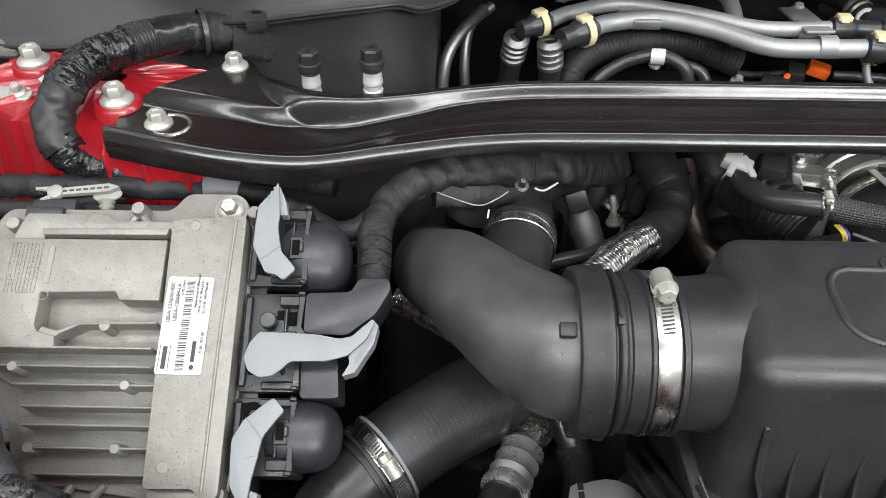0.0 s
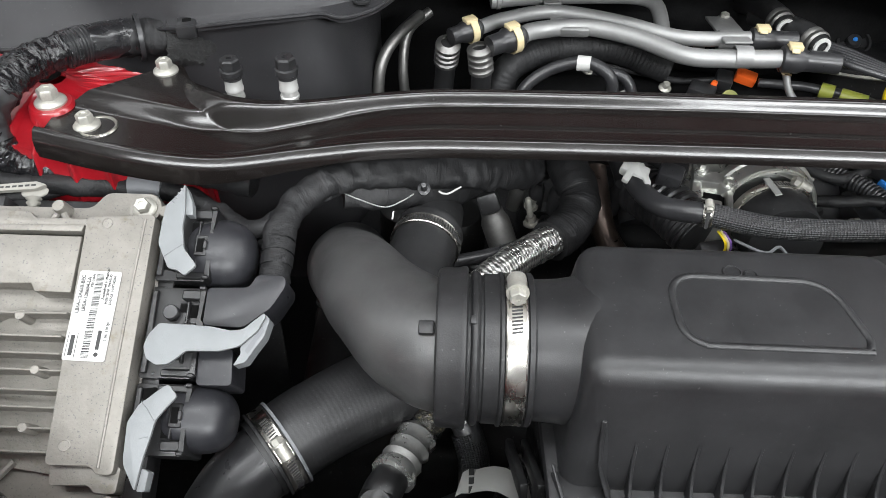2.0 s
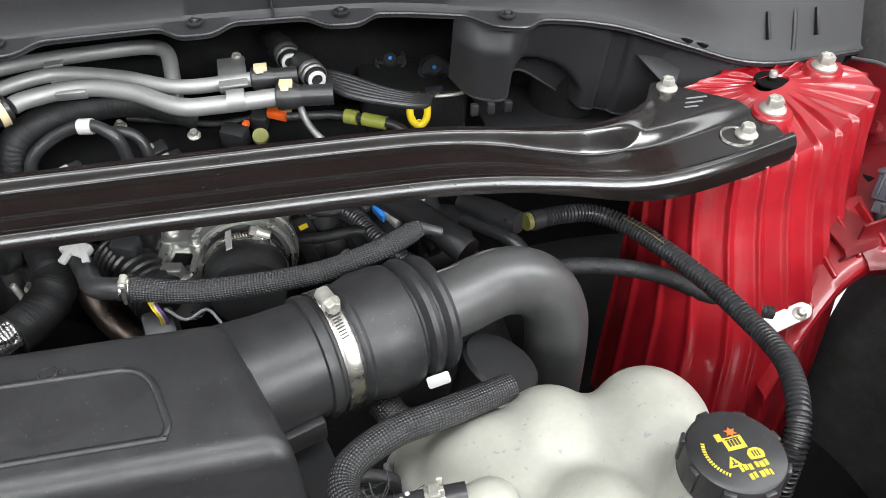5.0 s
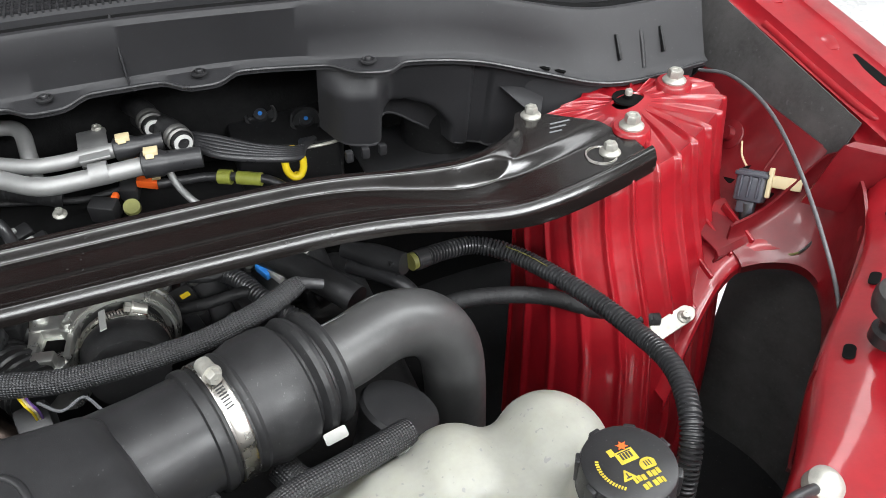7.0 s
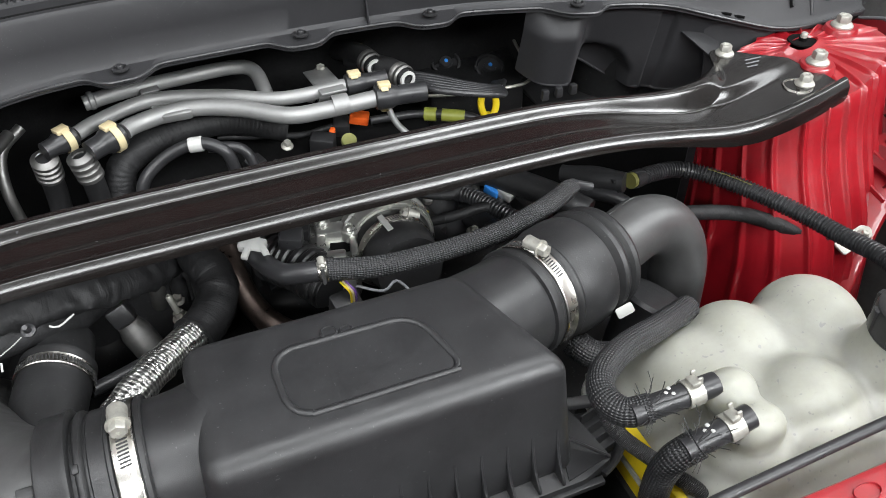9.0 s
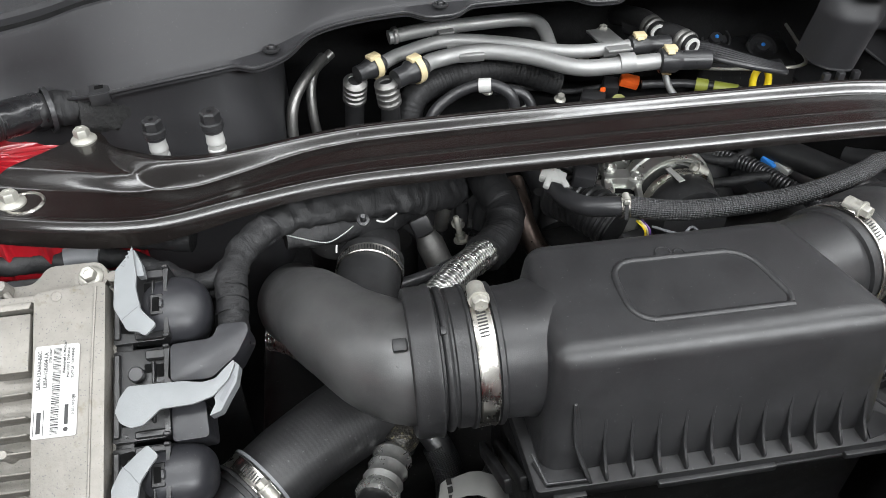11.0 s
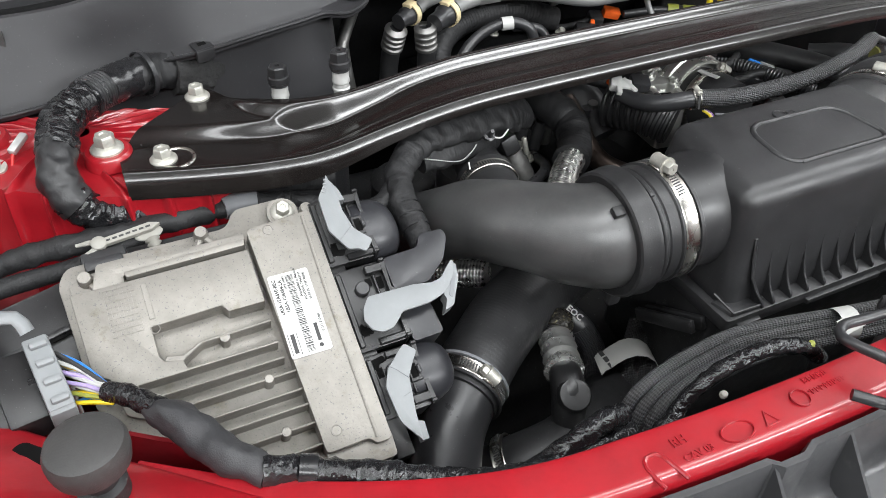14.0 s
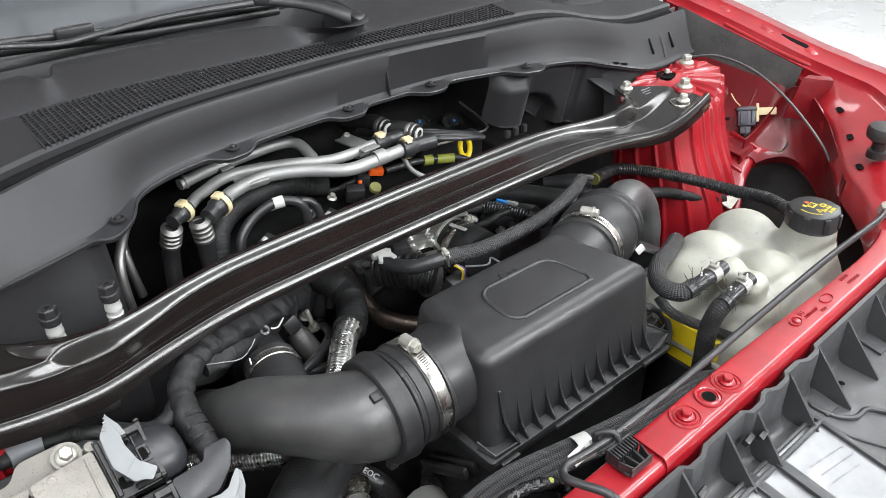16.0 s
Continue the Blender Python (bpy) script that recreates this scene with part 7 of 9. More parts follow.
# taped hose into a foil sleeve
fs = thing("heat_sleeved_hose", (0.17, 0.47, 0.88), "black taped hose running into a silver foil sleeve", "hose")
part("taped_hose", crumple(tube([(0.195, 0.6, 0.9), (0.208, 0.55, 0.902), (0.216, 0.52, 0.892), (0.205, 0.492, 0.882), (0.185, 0.468, 0.884)], 0.0195, 22, 0.004, wave=lambda s: 1 + 0.03 * math.sin(s * 300)), 0.0016, 90, 12.0), CLOTH, fs)
part("foil_sleeve", crumple(tube([(0.19, 0.472, 0.884), (0.16, 0.443, 0.89), (0.13, 0.405, 0.898), (0.1, 0.375, 0.89)], 0.0145, 24, 0.004), 0.0018, 190, 13.0), FOIL, fs, "crinkled silver foil sleeve")
solid("foil_sleeved_line", crumple(tube([(-0.03, 0.476, 0.797), (-0.018, 0.468, 0.801), (0.014, 0.432, 0.815), (0.05, 0.4, 0.825)], 0.0145, 22, 0.003), 0.0018, 190, 14.0), FOIL, "short run of crinkled silver foil sleeve", "hose")
solid("metal_pipe", tube([(0.232, 0.56, 0.9), (0.235, 0.535, 0.885), (0.24, 0.52, 0.865), (0.252, 0.505, 0.845), (0.268, 0.49, 0.835), (0.29, 0.47, 0.83)], 0.0125, 18), material("heat-tinted steel pipe", (0.06, 0.045, 0.038), 0.35, metal=0.8, vary=0.5, vary_scale=60), "heat-tinted metal pipe diving behind the filter housing", "pipe")
tb2 = thing("turbo_inlet_hose", (0.075, 0.46, 0.87), "short black rubber hose with a steel clamp", "hose")
tmx = frame_on((0.072, 0.445, 0.896), (1, -0.2, 0), (0.2, 1, 0))
part("hose", lathe([(0.027, -0.075), (0.029, -0.05), (0.0292, -0.008), (0.0292, 0.01), (0.0305, 0.013), (0.0305, 0.017), (0.027, 0.02), (0.024, 0.05)], tmx, 40), RUBBER, tb2)
hose_clamp(tmx @ Vector((0, 0, 0.002)), tmx.to_3x3() @ Vector((0, 0, 1)), 0.0298, (0.25, 0.0, -0.97), "steel worm-drive clamp on a short rubber hose", 0.011, 0.8)
band_marks = bmesh.new()
for k in range(30):
    add(band_marks, block(0.0012, 0.0011, 0.0055, tmx @ Matrix.Rotation(radians(-155 + 5 * k), 4, "Z") @ Matrix.Translation((0.0307, 0, 0.002)) @ Matrix.Rotation(radians(8), 4, "X")))
tagged(part("perforation", band_marks, INK, tb2, "row of slots in the band"), kind="stuff")
sn = thing("pressure_sensor", (0.141, 0.508, 0.87), "dull metal pressure sensor with a black plug", "sensor")
sm_ = frame_on((0.14, 0.5, 0.865), (1, 0, 0), (-0.35, 0.3, 0.9))
part("body", lathe([(0.014, -0.03), (0.014, 0.012), (0.011, 0.02), (0.011, 0.024), (0, 0.024)], sm_, 20), CRIMP, sn)
part("plug", block(0.02, 0.024, 0.02, sm_ @ Matrix.Translation((0, 0.002, 0.034)), 0.003), BLACK, sn)
part("lock", block(0.01, 0.006, 0.006, sm_ @ Matrix.Translation((0.003, 0.004, 0.047)), 0.001), GREEN, sn, "green lock tab")
st = thing("threaded_stud", (0.175, 0.538, 0.85), "bare threaded stud with a flange nut", "stud")
part("stud", lathe([(0.0032, 0), (0.0032, 0.03), (0.0025, 0.031), (0, 0.031)], frame_on((0.175, 0.538, 0.845), (1, 0, 0), (-0.2, 0.1, 1)), 12), ZINC, st)
part("nut", add(lathe([(0.0085, 0), (0.0085, 0.002), (0.0055, 0.003), (0, 0.003)], frame_on((0.175, 0.538, 0.845), (1, 0, 0), (-0.2, 0.1, 1)), 20), lathe([(0.0055, 0.003), (0.0055, 0.009), (0, 0.009)], frame_on((0.175, 0.538, 0.845), (1, 0, 0), (-0.2, 0.1, 1)), 6)), ZINC, st)
cl = thing("line_bundle", (0.15, 0.49, 0.86), "two slim black lines over the engine", "hose")
part("line", tube([(0.095, 0.44, 0.88), (0.14, 0.465, 0.872), (0.175, 0.5, 0.86), (0.19, 0.55, 0.84)], 0.006, 12), BLACK_SOFT, cl)
part("line", tube([(0.095, 0.45, 0.87), (0.15, 0.455, 0.86), (0.19, 0.5, 0.85)], 0.005, 12), BLACK_SOFT, cl)
bc = thing("brass_plug", (0.225, 0.58, 0.86), "small brass plug on the dark engine", "plug")
part("head", lathe([(0.008, 0), (0.008, 0.004), (0.005, 0.005), (0.004, 0.002), (0, 0.002)], frame_on((0.17, 0.59, 0.87), (1, 0, 0), (0, -0.4, 0.9)), 16), material("brass", (0.6, 0.38, 0.1), 0.35, metal=1.0), bc)

# right side of the engine: hoses, plugs and the long conduit
solid("coolant_hose", tube([(0.5, 0.6, 0.9), (0.535, 0.552, 0.905), (0.57, 0.5, 0.905), (0.59, 0.47, 0.9)], 0.0145, 20), RUBBER, "smooth black coolant hose beside the outlet duct", "hose", "coolant hoses")
solid("ribbed_conduit", tube([(0.47, 0.58, 0.89), (0.493, 0.546, 0.897), (0.515, 0.5, 0.897), (0.54, 0.47, 0.89)], 0.0085, 16, 0.0011, wave=conduit_wave(0.0042)), BLACK_SOFT, "short ribbed black conduit", "conduit")
bl = thing("blue_connector", (0.548, 0.56, 0.885), "blue and white plug on the engine", "connector")
part("body", block(0.012, 0.018, 0.012, frame_on((0.521, 0.555, 0.892), (1, 0.6, 0), (0, -0.3, 1)), 0.002), BLUE, bl, "blue plug")
part("holder", block(0.016, 0.02, 0.012, frame_on((0.533, 0.545, 0.892), (1, 0.6, 0), (0, -0.3, 1)), 0.003), PORT, bl)
OLIVE = material("olive collar plastic", (0.12, 0.115, 0.03), 0.5, vary=0.2)
sr = thing("vacuum_valve", (0.64, 0.49, 0.9), "black plug-in valve feeding the long conduit", "valve")
part("body", tube([(0.6, 0.545, 0.9), (0.625, 0.515, 0.905), (0.645, 0.49, 0.91)], [0.009, 0.013, 0.011], 16, 0.004), BLACK, sr)
part("stub", tube([(0.6, 0.53, 0.89), (0.635, 0.485, 0.895), (0.65, 0.46, 0.88)], 0.008, 14), BLACK_SOFT, sr)
part("collar", tube([(0.65, 0.489, 0.911), (0.655, 0.4905, 0.9105)], 0.0088, 18), OLIVE, sr, "yellow-green collar")
part("blue_lock", block(0.005, 0.006, 0.004, (0.632, 0.492, 0.9135), 0.001), PLUG, sr)
lc = thing("long_conduit", (0.79, 0.35, 0.89), "long ribbed black conduit curving round the coolant tank", "conduit")
part("ribbed_tube", tube([(0.657, 0.491, 0.909), (0.69, 0.502, 0.902), (0.727, 0.502, 0.897), (0.76, 0.47, 0.895), (0.79, 0.405, 0.895), (0.808, 0.345, 0.895), (0.808, 0.285, 0.905), (0.79, 0.235, 0.9), (0.775, 0.21, 0.86), (0.77, 0.2, 0.78)], 0.0085, 18, 0.00095, wave=conduit_wave(0.004, 0.22)), BLACK_SOFT, lc)
part("wire_strip", tube([(0.748, 0.482, 0.9045), (0.762, 0.461, 0.9042), (0.772, 0.44, 0.904)], 0.0006, 8), OLIVE, lc, "olive wire in the slit")
part("end_cuff", tube([(0.655, 0.491, 0.9095), (0.668, 0.495, 0.907)], 0.0098, 18), BLACK, lc)
solid("drain_hose", tube([(0.64, 0.44, 0.89), (0.7, 0.45, 0.88), (0.77, 0.44, 0.865), (0.83, 0.41, 0.845), (0.88, 0.395, 0.83)], 0.0085, 14), CLOTH, "thin black hose running to the tower", "hose")
tabb = thing("tower_bracket", (0.9, 0.386, 0.825), "zinc bracket with a screw on the tower's flange", "bracket")
part("plate", prism(round_poly([(-0.028, -0.009), (0.022, -0.009), (0.03, 0.0), (0.022, 0.009), (-0.028, 0.009)], 0.004), 0, 0.003, frame_on((0.895, 0.388, 0.828), (1, 0.25, 0), (0, -0.4, 1)), 0.0008, 1), ZINC, tabb)
flange_bolt((0.907, 0.388, 0.831), 0.007, "small screw on the tower bracket", "engine bolts", normal=(0, -0.4, 1))
gc = thing("wing_connector", (1.02, 0.45, 0.9), "grey connector with a cream clip on the inner wing", "connector")
gm = frame_on((1.03, 0.464, 0.911), (0.55, -0.78, 0.15), (-0.73, -0.42, 0.485))
part("body", block(0.03, 0.034, 0.026, gm, 0.003), SLATE, gc)
for k in range(3):
    part("body_fin", block(0.003, 0.026, 0.003, gm @ Matrix.Translation((-0.009 + 0.009 * k, 0, 0.0135)), 0.0008, 1), SLATE, gc)
part("nose", block(0.018, 0.016, 0.018, gm @ Matrix.Translation((-0.002, -0.022, -0.002)), 0.002), SLATE, gc)
part("rib", block(0.034, 0.005, 0.029, gm @ Matrix.Translation((0, 0.012, 0.001)), 0.0015), SLATE, gc)
part("boot", tube([gm @ Vector((0, -0.02, 0)), gm @ Vector((0, -0.034, 0)), gm @ Vector((0, -0.045, -0.003))], [0.008, 0.0065, 0.005], 16, 0.004), BLACK, gc)
part("clip", block(0.034, 0.013, 0.005, gm @ Matrix.Translation((0.032, 0.008, 0.004)), 0.0015), CREAM, gc, "cream clip")
part("clip_stem", block(0.005, 0.032, 0.006, gm @ Matrix.Translation((0.018, 0.006, 0.006)), 0.001), CREAM, gc)
for k, mt in enumerate((OLIVE, INK)):
    part("wire", tube([gm @ Vector((0.004 * k, -0.045, 0)), gm @ Vector((0.02, -0.065, -0.005 * k)), gm @ Vector((0.06, -0.06, 0)), gm @ Vector((0.075, -0.02, -0.01)), gm @ Vector((0.06, 0.02, -0.02))], 0.0014, 8), mt, gc)
part("upper_wire", tube([gm @ Vector((-0.01, 0.02, 0)), gm @ Vector((-0.018, 0.03, -0.006)), gm @ Vector((-0.024, 0.045, -0.02))], 0.0012, 8), CREAM, gc)
solid("bonnet_cable", tube([(1.045, 0.6, 0.98), (1.052, 0.555, 0.992), (1.04, 0.48, 0.992), (1.014, 0.395, 0.972), (0.988, 0.31, 0.93), (0.978, 0.27, 0.89)], 0.0021, 10), material("grey cable sheath", (0.09, 0.09, 0.095), 0.4, vary=0.2), "thin grey bonnet release cable along the wing", "cable")

# ---- coolant tank hoses ----
def tank_hose(pts, end, label):
    h = thing("tank_hose", pts[-1], label, "hose", "tank hoses")
    part("braided_sleeve", tube(pts, 0.0105, 26, 0.004), BRAID_DARK, h, "black braided sleeve")
    a = Vector(pts[-1])
    part("bare_end", tube([a - (Vector(end) - a) * 0.3, a, end], 0.0088, 20, 0.004), BLACK_SOFT, h)
    d = (Vector(end) - a).normalized()
    m = frame_on(a.lerp(Vector(end), 0.62), (0, 0.2, 1), d)
    part("spring_band", lathe([(0.009, -0.006), (0.0102, -0.006), (0.0102, 0.006), (0.009, 0.006)], m, 24, closed=True), ZINC, h, "pale spring band with a tab")
    part("band_tab", block(0.004, 0.010, 0.007, m @ Matrix.Translation((0.0115, 0.002, 0)), 0.001), ZINC, h)
    for q in (-0.0045, 0.0045):
        part("band_ear", block(0.006, 0.002, 0.004, m @ Matrix.Translation((0.0125, q, 0.004)), 0.0006, 1), ZINC, h)
    for k in range(3):
        part("paint_dot", lathe([(0.0016, 0.0), (0.0012, 0.0006), (0, 0.0007)], m @ Matrix.Translation((0.0086, 0.003 * (k - 1), -0.016 - 0.004 * (k % 2))) @ Matrix.Rotation(radians(90), 4, "Y"), 10), WHITE, h)
    fray = bmesh.new()
    r = random.Random(7)
    for k in range(26):
        v = Vector((r.uniform(-1, 1), r.uniform(-1, 1), r.uniform(-0.2, 1))).normalized()
        add(fray, tube([a + v * 0.008, a + v * 0.014 + d * 0.004, a + v * r.uniform(0.015, 0.026) + d * r.uniform(0, 0.012)], 0.0003, 4, 0.02))
    tagged(part("frayed_strands", fray, INK, h, "frayed ends of the braid"), kind="stuff")
    return h


tank_hose([(0.577, 0.292, 0.93), (0.527, 0.27, 0.945), (0.487, 0.256, 0.953), (0.457, 0.237, 0.957), (0.448, 0.219, 0.957), (0.454, 0.202, 0.958), (0.47, 0.196, 0.962)], (0.521, 0.194, 0.966), "braided coolant hose looping to the tank")
tank_hose([(0.464, 0.164, 0.835), (0.464, 0.165, 0.875), (0.465, 0.167, 0.918), (0.471, 0.165, 0.944), (0.486, 0.162, 0.957)], (0.526, 0.163, 0.965), "braided coolant hose rising to the tank")
solid("mesh_line", tube([(0.455, 0.23, 0.935), (0.46, 0.21, 0.92), (0.485, 0.175, 0.905), (0.512, 0.135, 0.89), (0.52, 0.125, 0.85)], 0.006, 16), MESH_SLEEVE, "slim mesh-sleeved line beside the tank", "hose")
solid("tank_bracket", block(0.016, 0.012, 0.022, frame_on((0.572, 0.286, 0.925), (1, 0.2, 0), (0, 0.2, 1)), 0.004), PORT, "pale clip at the tank's rear corner", "bracket")
wt = thing("white_tag", (0.527, 0.315, 0.9385), "small white printed tag under the bellows", "tag")
part("sheet", prism(rounded(-0.009, -0.0045, 0.009, 0.0045, 0.002), 0, 0.0008, frame_on((0.528, 0.311, 0.9275), (0.0295, 0.0194, -0.015), (0.1, -0.6, 0.7))), PAPER, wt)
part("code", block(0.005, 0.005, 0.0004, frame_on((0.533, 0.3145, 0.925), (0.0295, 0.0194, -0.015), (0.1, -0.6, 0.7)) @ Matrix.Translation((0, 0, 0.001))), GREY_DARK, wt)
solid("under_hose", tube([(0.485, 0.32, 0.9), (0.5, 0.3, 0.895), (0.54, 0.29, 0.895), (0.58, 0.3, 0.89)], 0.0125, 20), BRAID_DARK, "braided hose below the bellows", "hose")
solid("black_canister", lathe([(0.022, -0.06), (0.026, -0.03), (0.033, 0.0), (0.035, 0.006), (0.033, 0.01), (0.012, 0.012), (0, 0.012)], frame_on((0.585, 0.345, 0.882), (1, 0, 0), (0.5, 0.1, 1)), 32), BLACK, "satin black funnel-shaped canister behind the tank", "canister")

# ---- below the intake elbow ----
low = thing("charge_air_hose", (0.03, 0.32, 0.82), "thick black rubber hose with fine ribs below the elbow", "hose")
part("hose", tube([(0.16, 0.4, 0.8), (0.1, 0.37, 0.82), (0.045, 0.34, 0.828), (-0.008, 0.3, 0.832), (-0.046, 0.268, 0.826)], [0.034, 0.036, 0.036, 0.034, 0.033], 36, 0.001, wave=lambda s: 1 + 0.0012 * math.sin(s * 1650)), RUBBER, low)
part("lower_pipe", tube([(-0.04, 0.272, 0.827), (-0.066, 0.247, 0.812), (-0.088, 0.21, 0.78), (-0.1, 0.18, 0.73)], [0.03, 0.03, 0.031, 0.031], 32, 0.006), BLACK_SOFT, low)
hose_clamp((-0.036, 0.277, 0.828), (-0.75, -0.63, -0.12), 0.0345, (0.35, -0.55, 0.75), "steel worm-drive clamp on the charge air hose", 0.0127, 0.9)
for o in (-0.0085, 0.0085):
    part("clamp_rim", lathe([(0.0342, -0.0012), (0.0368, -0.0012), (0.0368, 0.0012), (0.0342, 0.0012)], frame_on(Vector((-0.036, 0.277, 0.828)) + o * Vector((-0.75, -0.63, -0.12)), (0, 0, 1), (-0.75, -0.63, -0.12)), 40), GREY_DARK if o < 0 else BLACK, low)
side_hose = thing("lower_hose", (0.0, 0.22, 0.76), "black moulded hose low in the bay", "hose")
part("hose", tube([(-0.03, 0.24, 0.73), (0.0, 0.22, 0.765), (0.04, 0.22, 0.77), (0.1, 0.25, 0.75), (0.16, 0.3, 0.72)], 0.03, 28), RUBBER, side_hose)
hose_clamp((-0.012, 0.226, 0.757), (0.8, -0.3, 0.5), 0.031, (0.1, -0.7, 0.6), "steel worm-drive clamp low in the bay", 0.012, 0.8)
eye = thing("dipstick_eye", (-0.01, 0.45, 0.78), "dark round rubber plug deep in the bay", "plug")
part("rim", lathe([(0.0175, 0), (0.017, 0.004), (0.0155, 0.005), (0.0145, 0.0), (0, 0)], frame_on((-0.011, 0.478, 0.71), (1, 0, 0), (-0.02, -0.55, 0.83)), 28), BLACK, eye)
part("stem", tube([(-0.011, 0.474, 0.712), (-0.012, 0.464, 0.707), (-0.013, 0.452, 0.695), (-0.014, 0.44, 0.66)], 0.0075, 16), BLACK, eye)
CHARRED = material("charred foil", (0.03, 0.028, 0.025), 0.3, metal=0.4, lump=0.8, lump_scale=150, dirt=(0.42, 0.37, 0.2), dirt_scale=170, dirt_at=0.55)
DENTED = material("dented crimp metal", (0.62, 0.62, 0.6), 0.3, metal=0.85, vary=0.2, lump=0.12, lump_scale=120)
qv = thing("coolant_valve", (0.05, 0.26, 0.81), "ringed metal hose crimp with a dusty black elbow", "hose fitting")
v0, v1 = Vector((0.0745, 0.3055, 0.814)), Vector((0.048, 0.243, 0.822))
d = (v1 - v0).normalized()
qm = frame_on(v0, (0, 0, 1), d)
prof = [(0.012, -0.004)]
for k in range(3):
    prof += [(0.0155, 0.002 + 0.013 * k), (0.0175, 0.006 + 0.013 * k), (0.0158, 0.0115 + 0.013 * k)]
prof += [(0.0185, 0.043), (0.0185, 0.048), (0.014, 0.05), (0.0, 0.05)]
part("crimp", lathe(prof, qm, 14), DENTED, qv, "ringed bright crimp")
part("burnt_end", tube([v0 - d * 0.018, v0 - d * 0.006, v0 + d * 0.002], [0.017, 0.016, 0.013], 18, 0.003), TAPE, qv, "charred foil-wrapped end")
part("foil_rag", tube([v0 - d * 0.017 + Vector((0, 0, 0.004)), v0 - d * 0.01 + Vector((0.004, 0, 0.008)), v0 - d * 0.002 + Vector((0, 0, 0.006))], [0.012, 0.0155, 0.012], 10, 0.003), CHARRED, qv)
part("elbow", tube([v1 - d * 0.02, v1 - d * 0.004, v1 + Vector((-0.004, -0.01, -0.012)), v1 + Vector((-0.004, -0.016, -0.05)), v1 + Vector((-0.004, -0.02, -0.1))], [0.0145, 0.0155, 0.0155, 0.014, 0.014], 20, 0.004), PLUG, qv)
part("cap_end", lathe([(0.0155, -0.012), (0.0155, 0.0), (0.0135, 0.003), (0, 0.004)], frame_on(v1 + Vector((-0.002, -0.012, 0.004)), (1, 0, 0), (-0.1, -0.5, 0.85)), 24), PLUG, qv, "dusty black cap")
part("cream_lock", lathe([(0.0175, -0.004), (0.019, -0.004), (0.019, 0.005), (0.0175, 0.005)], frame_on(v1 + Vector((-0.004, -0.02, -0.06)), (1, 0, 0), (0, 0.1, 1)), 24, closed=True), CREAM, qv, "cream lock ring")
part("blue_tab", block(0.01, 0.006, 0.012, frame_on(v1 + Vector((-0.03, -0.03, -0.07)), (1, 0.4, 0), (0, -0.3, 1)), 0.001), BLUE, qv)
lh = thing("mesh_sleeved_hose", (0.12, 0.31, 0.78), "black hose in an expanded mesh sleeve", "hose", "mesh sleeved hoses")
part("hose", tube([(0.095, 0.345, 0.81), (0.108, 0.328, 0.805), (0.118, 0.312, 0.79), (0.12, 0.295, 0.755), (0.118, 0.28, 0.7)], 0.0115, 20), BLACK_SOFT, lh)
part("mesh", tube([(0.113, 0.32, 0.797), (0.12, 0.306, 0.78), (0.121, 0.294, 0.755), (0.118, 0.28, 0.7)], 0.0135, 24), MESH_SLEEVE, lh)
writing("EOC", 0.009, frame_on((0.106, 0.322, 0.8175), (0.4, -0.75, -0.3), (-0.2, -0.5, 0.85)), WHITE, lh)
for k in range(3):
    h = thing("mesh_sleeved_hose", (0.15, 0.27, 0.76), "black hose in an expanded mesh sleeve", "hose", "mesh sleeved hoses")
    part("mesh", tube([(0.17 + 0.012 * k, 0.3, 0.8), (0.152 + 0.012 * k, 0.282 - 0.004 * k, 0.782), (0.14 + 0.012 * k, 0.262 - 0.004 * k, 0.75), (0.132 + 0.012 * k, 0.25, 0.7)], 0.0095, 20), MESH_SLEEVE, h)
tl = thing("hose_label", (0.152, 0.28, 0.79), "white paper label wrapped round the sleeved hoses", "label")
band = [(0.108, 0.2765, 0.786), (0.113, 0.278, 0.789), (0.119, 0.278, 0.789), (0.125, 0.277, 0.794), (0.133, 0.275, 0.8), (0.142, 0.272, 0.803), (0.152, 0.268, 0.801), (0.16, 0.264, 0.794), (0.166, 0.26, 0.782)]
part("wrap", thicken(loft([[(x - 0.003 + 0.006 * k, y - 0.011 + 0.022 * k, z) for k in (0, 0.5, 1)] for x, y, z in band]), 0.0005), PAPER, tl)
for k in range(3):
    part("print_bar", block(0.0045, 0.006, 0.0004, frame_on((0.118, 0.27 + 0.008 * k, 0.7897), (1, 0.0, 0.2), (-0.2, 0, 1))), INK, tl)
br = thing("filter_bracket", (0.15, 0.24, 0.85), "black moulded bracket with a hook beside the filter housing", "bracket")
for k in range(3):
    part("bar", block(0.006, 0.07, 0.012, frame_on((0.148 + 0.012 * k, 0.25, 0.858), (1, 0.1, 0), (0, 0.5, 0.85)), 0.0015), PLUG, br)
part("hook", tube([(0.142, 0.222, 0.83), (0.13, 0.215, 0.84), (0.13, 0.21, 0.855), (0.145, 0.208, 0.86)], 0.005, 10), PLUG, br)
solid("drive_pulley", lathe([(0.05, -0.02), (0.05, 0.0), (0.045, 0.004), (0.03, 0.002), (0.02, 0.008), (0, 0.008)], frame_on((0.06, 0.24, 0.7), (1, 0, 0), (0, -0.3, 1)), 36), DARK, "dark pulley deep in the bay", "pulley")

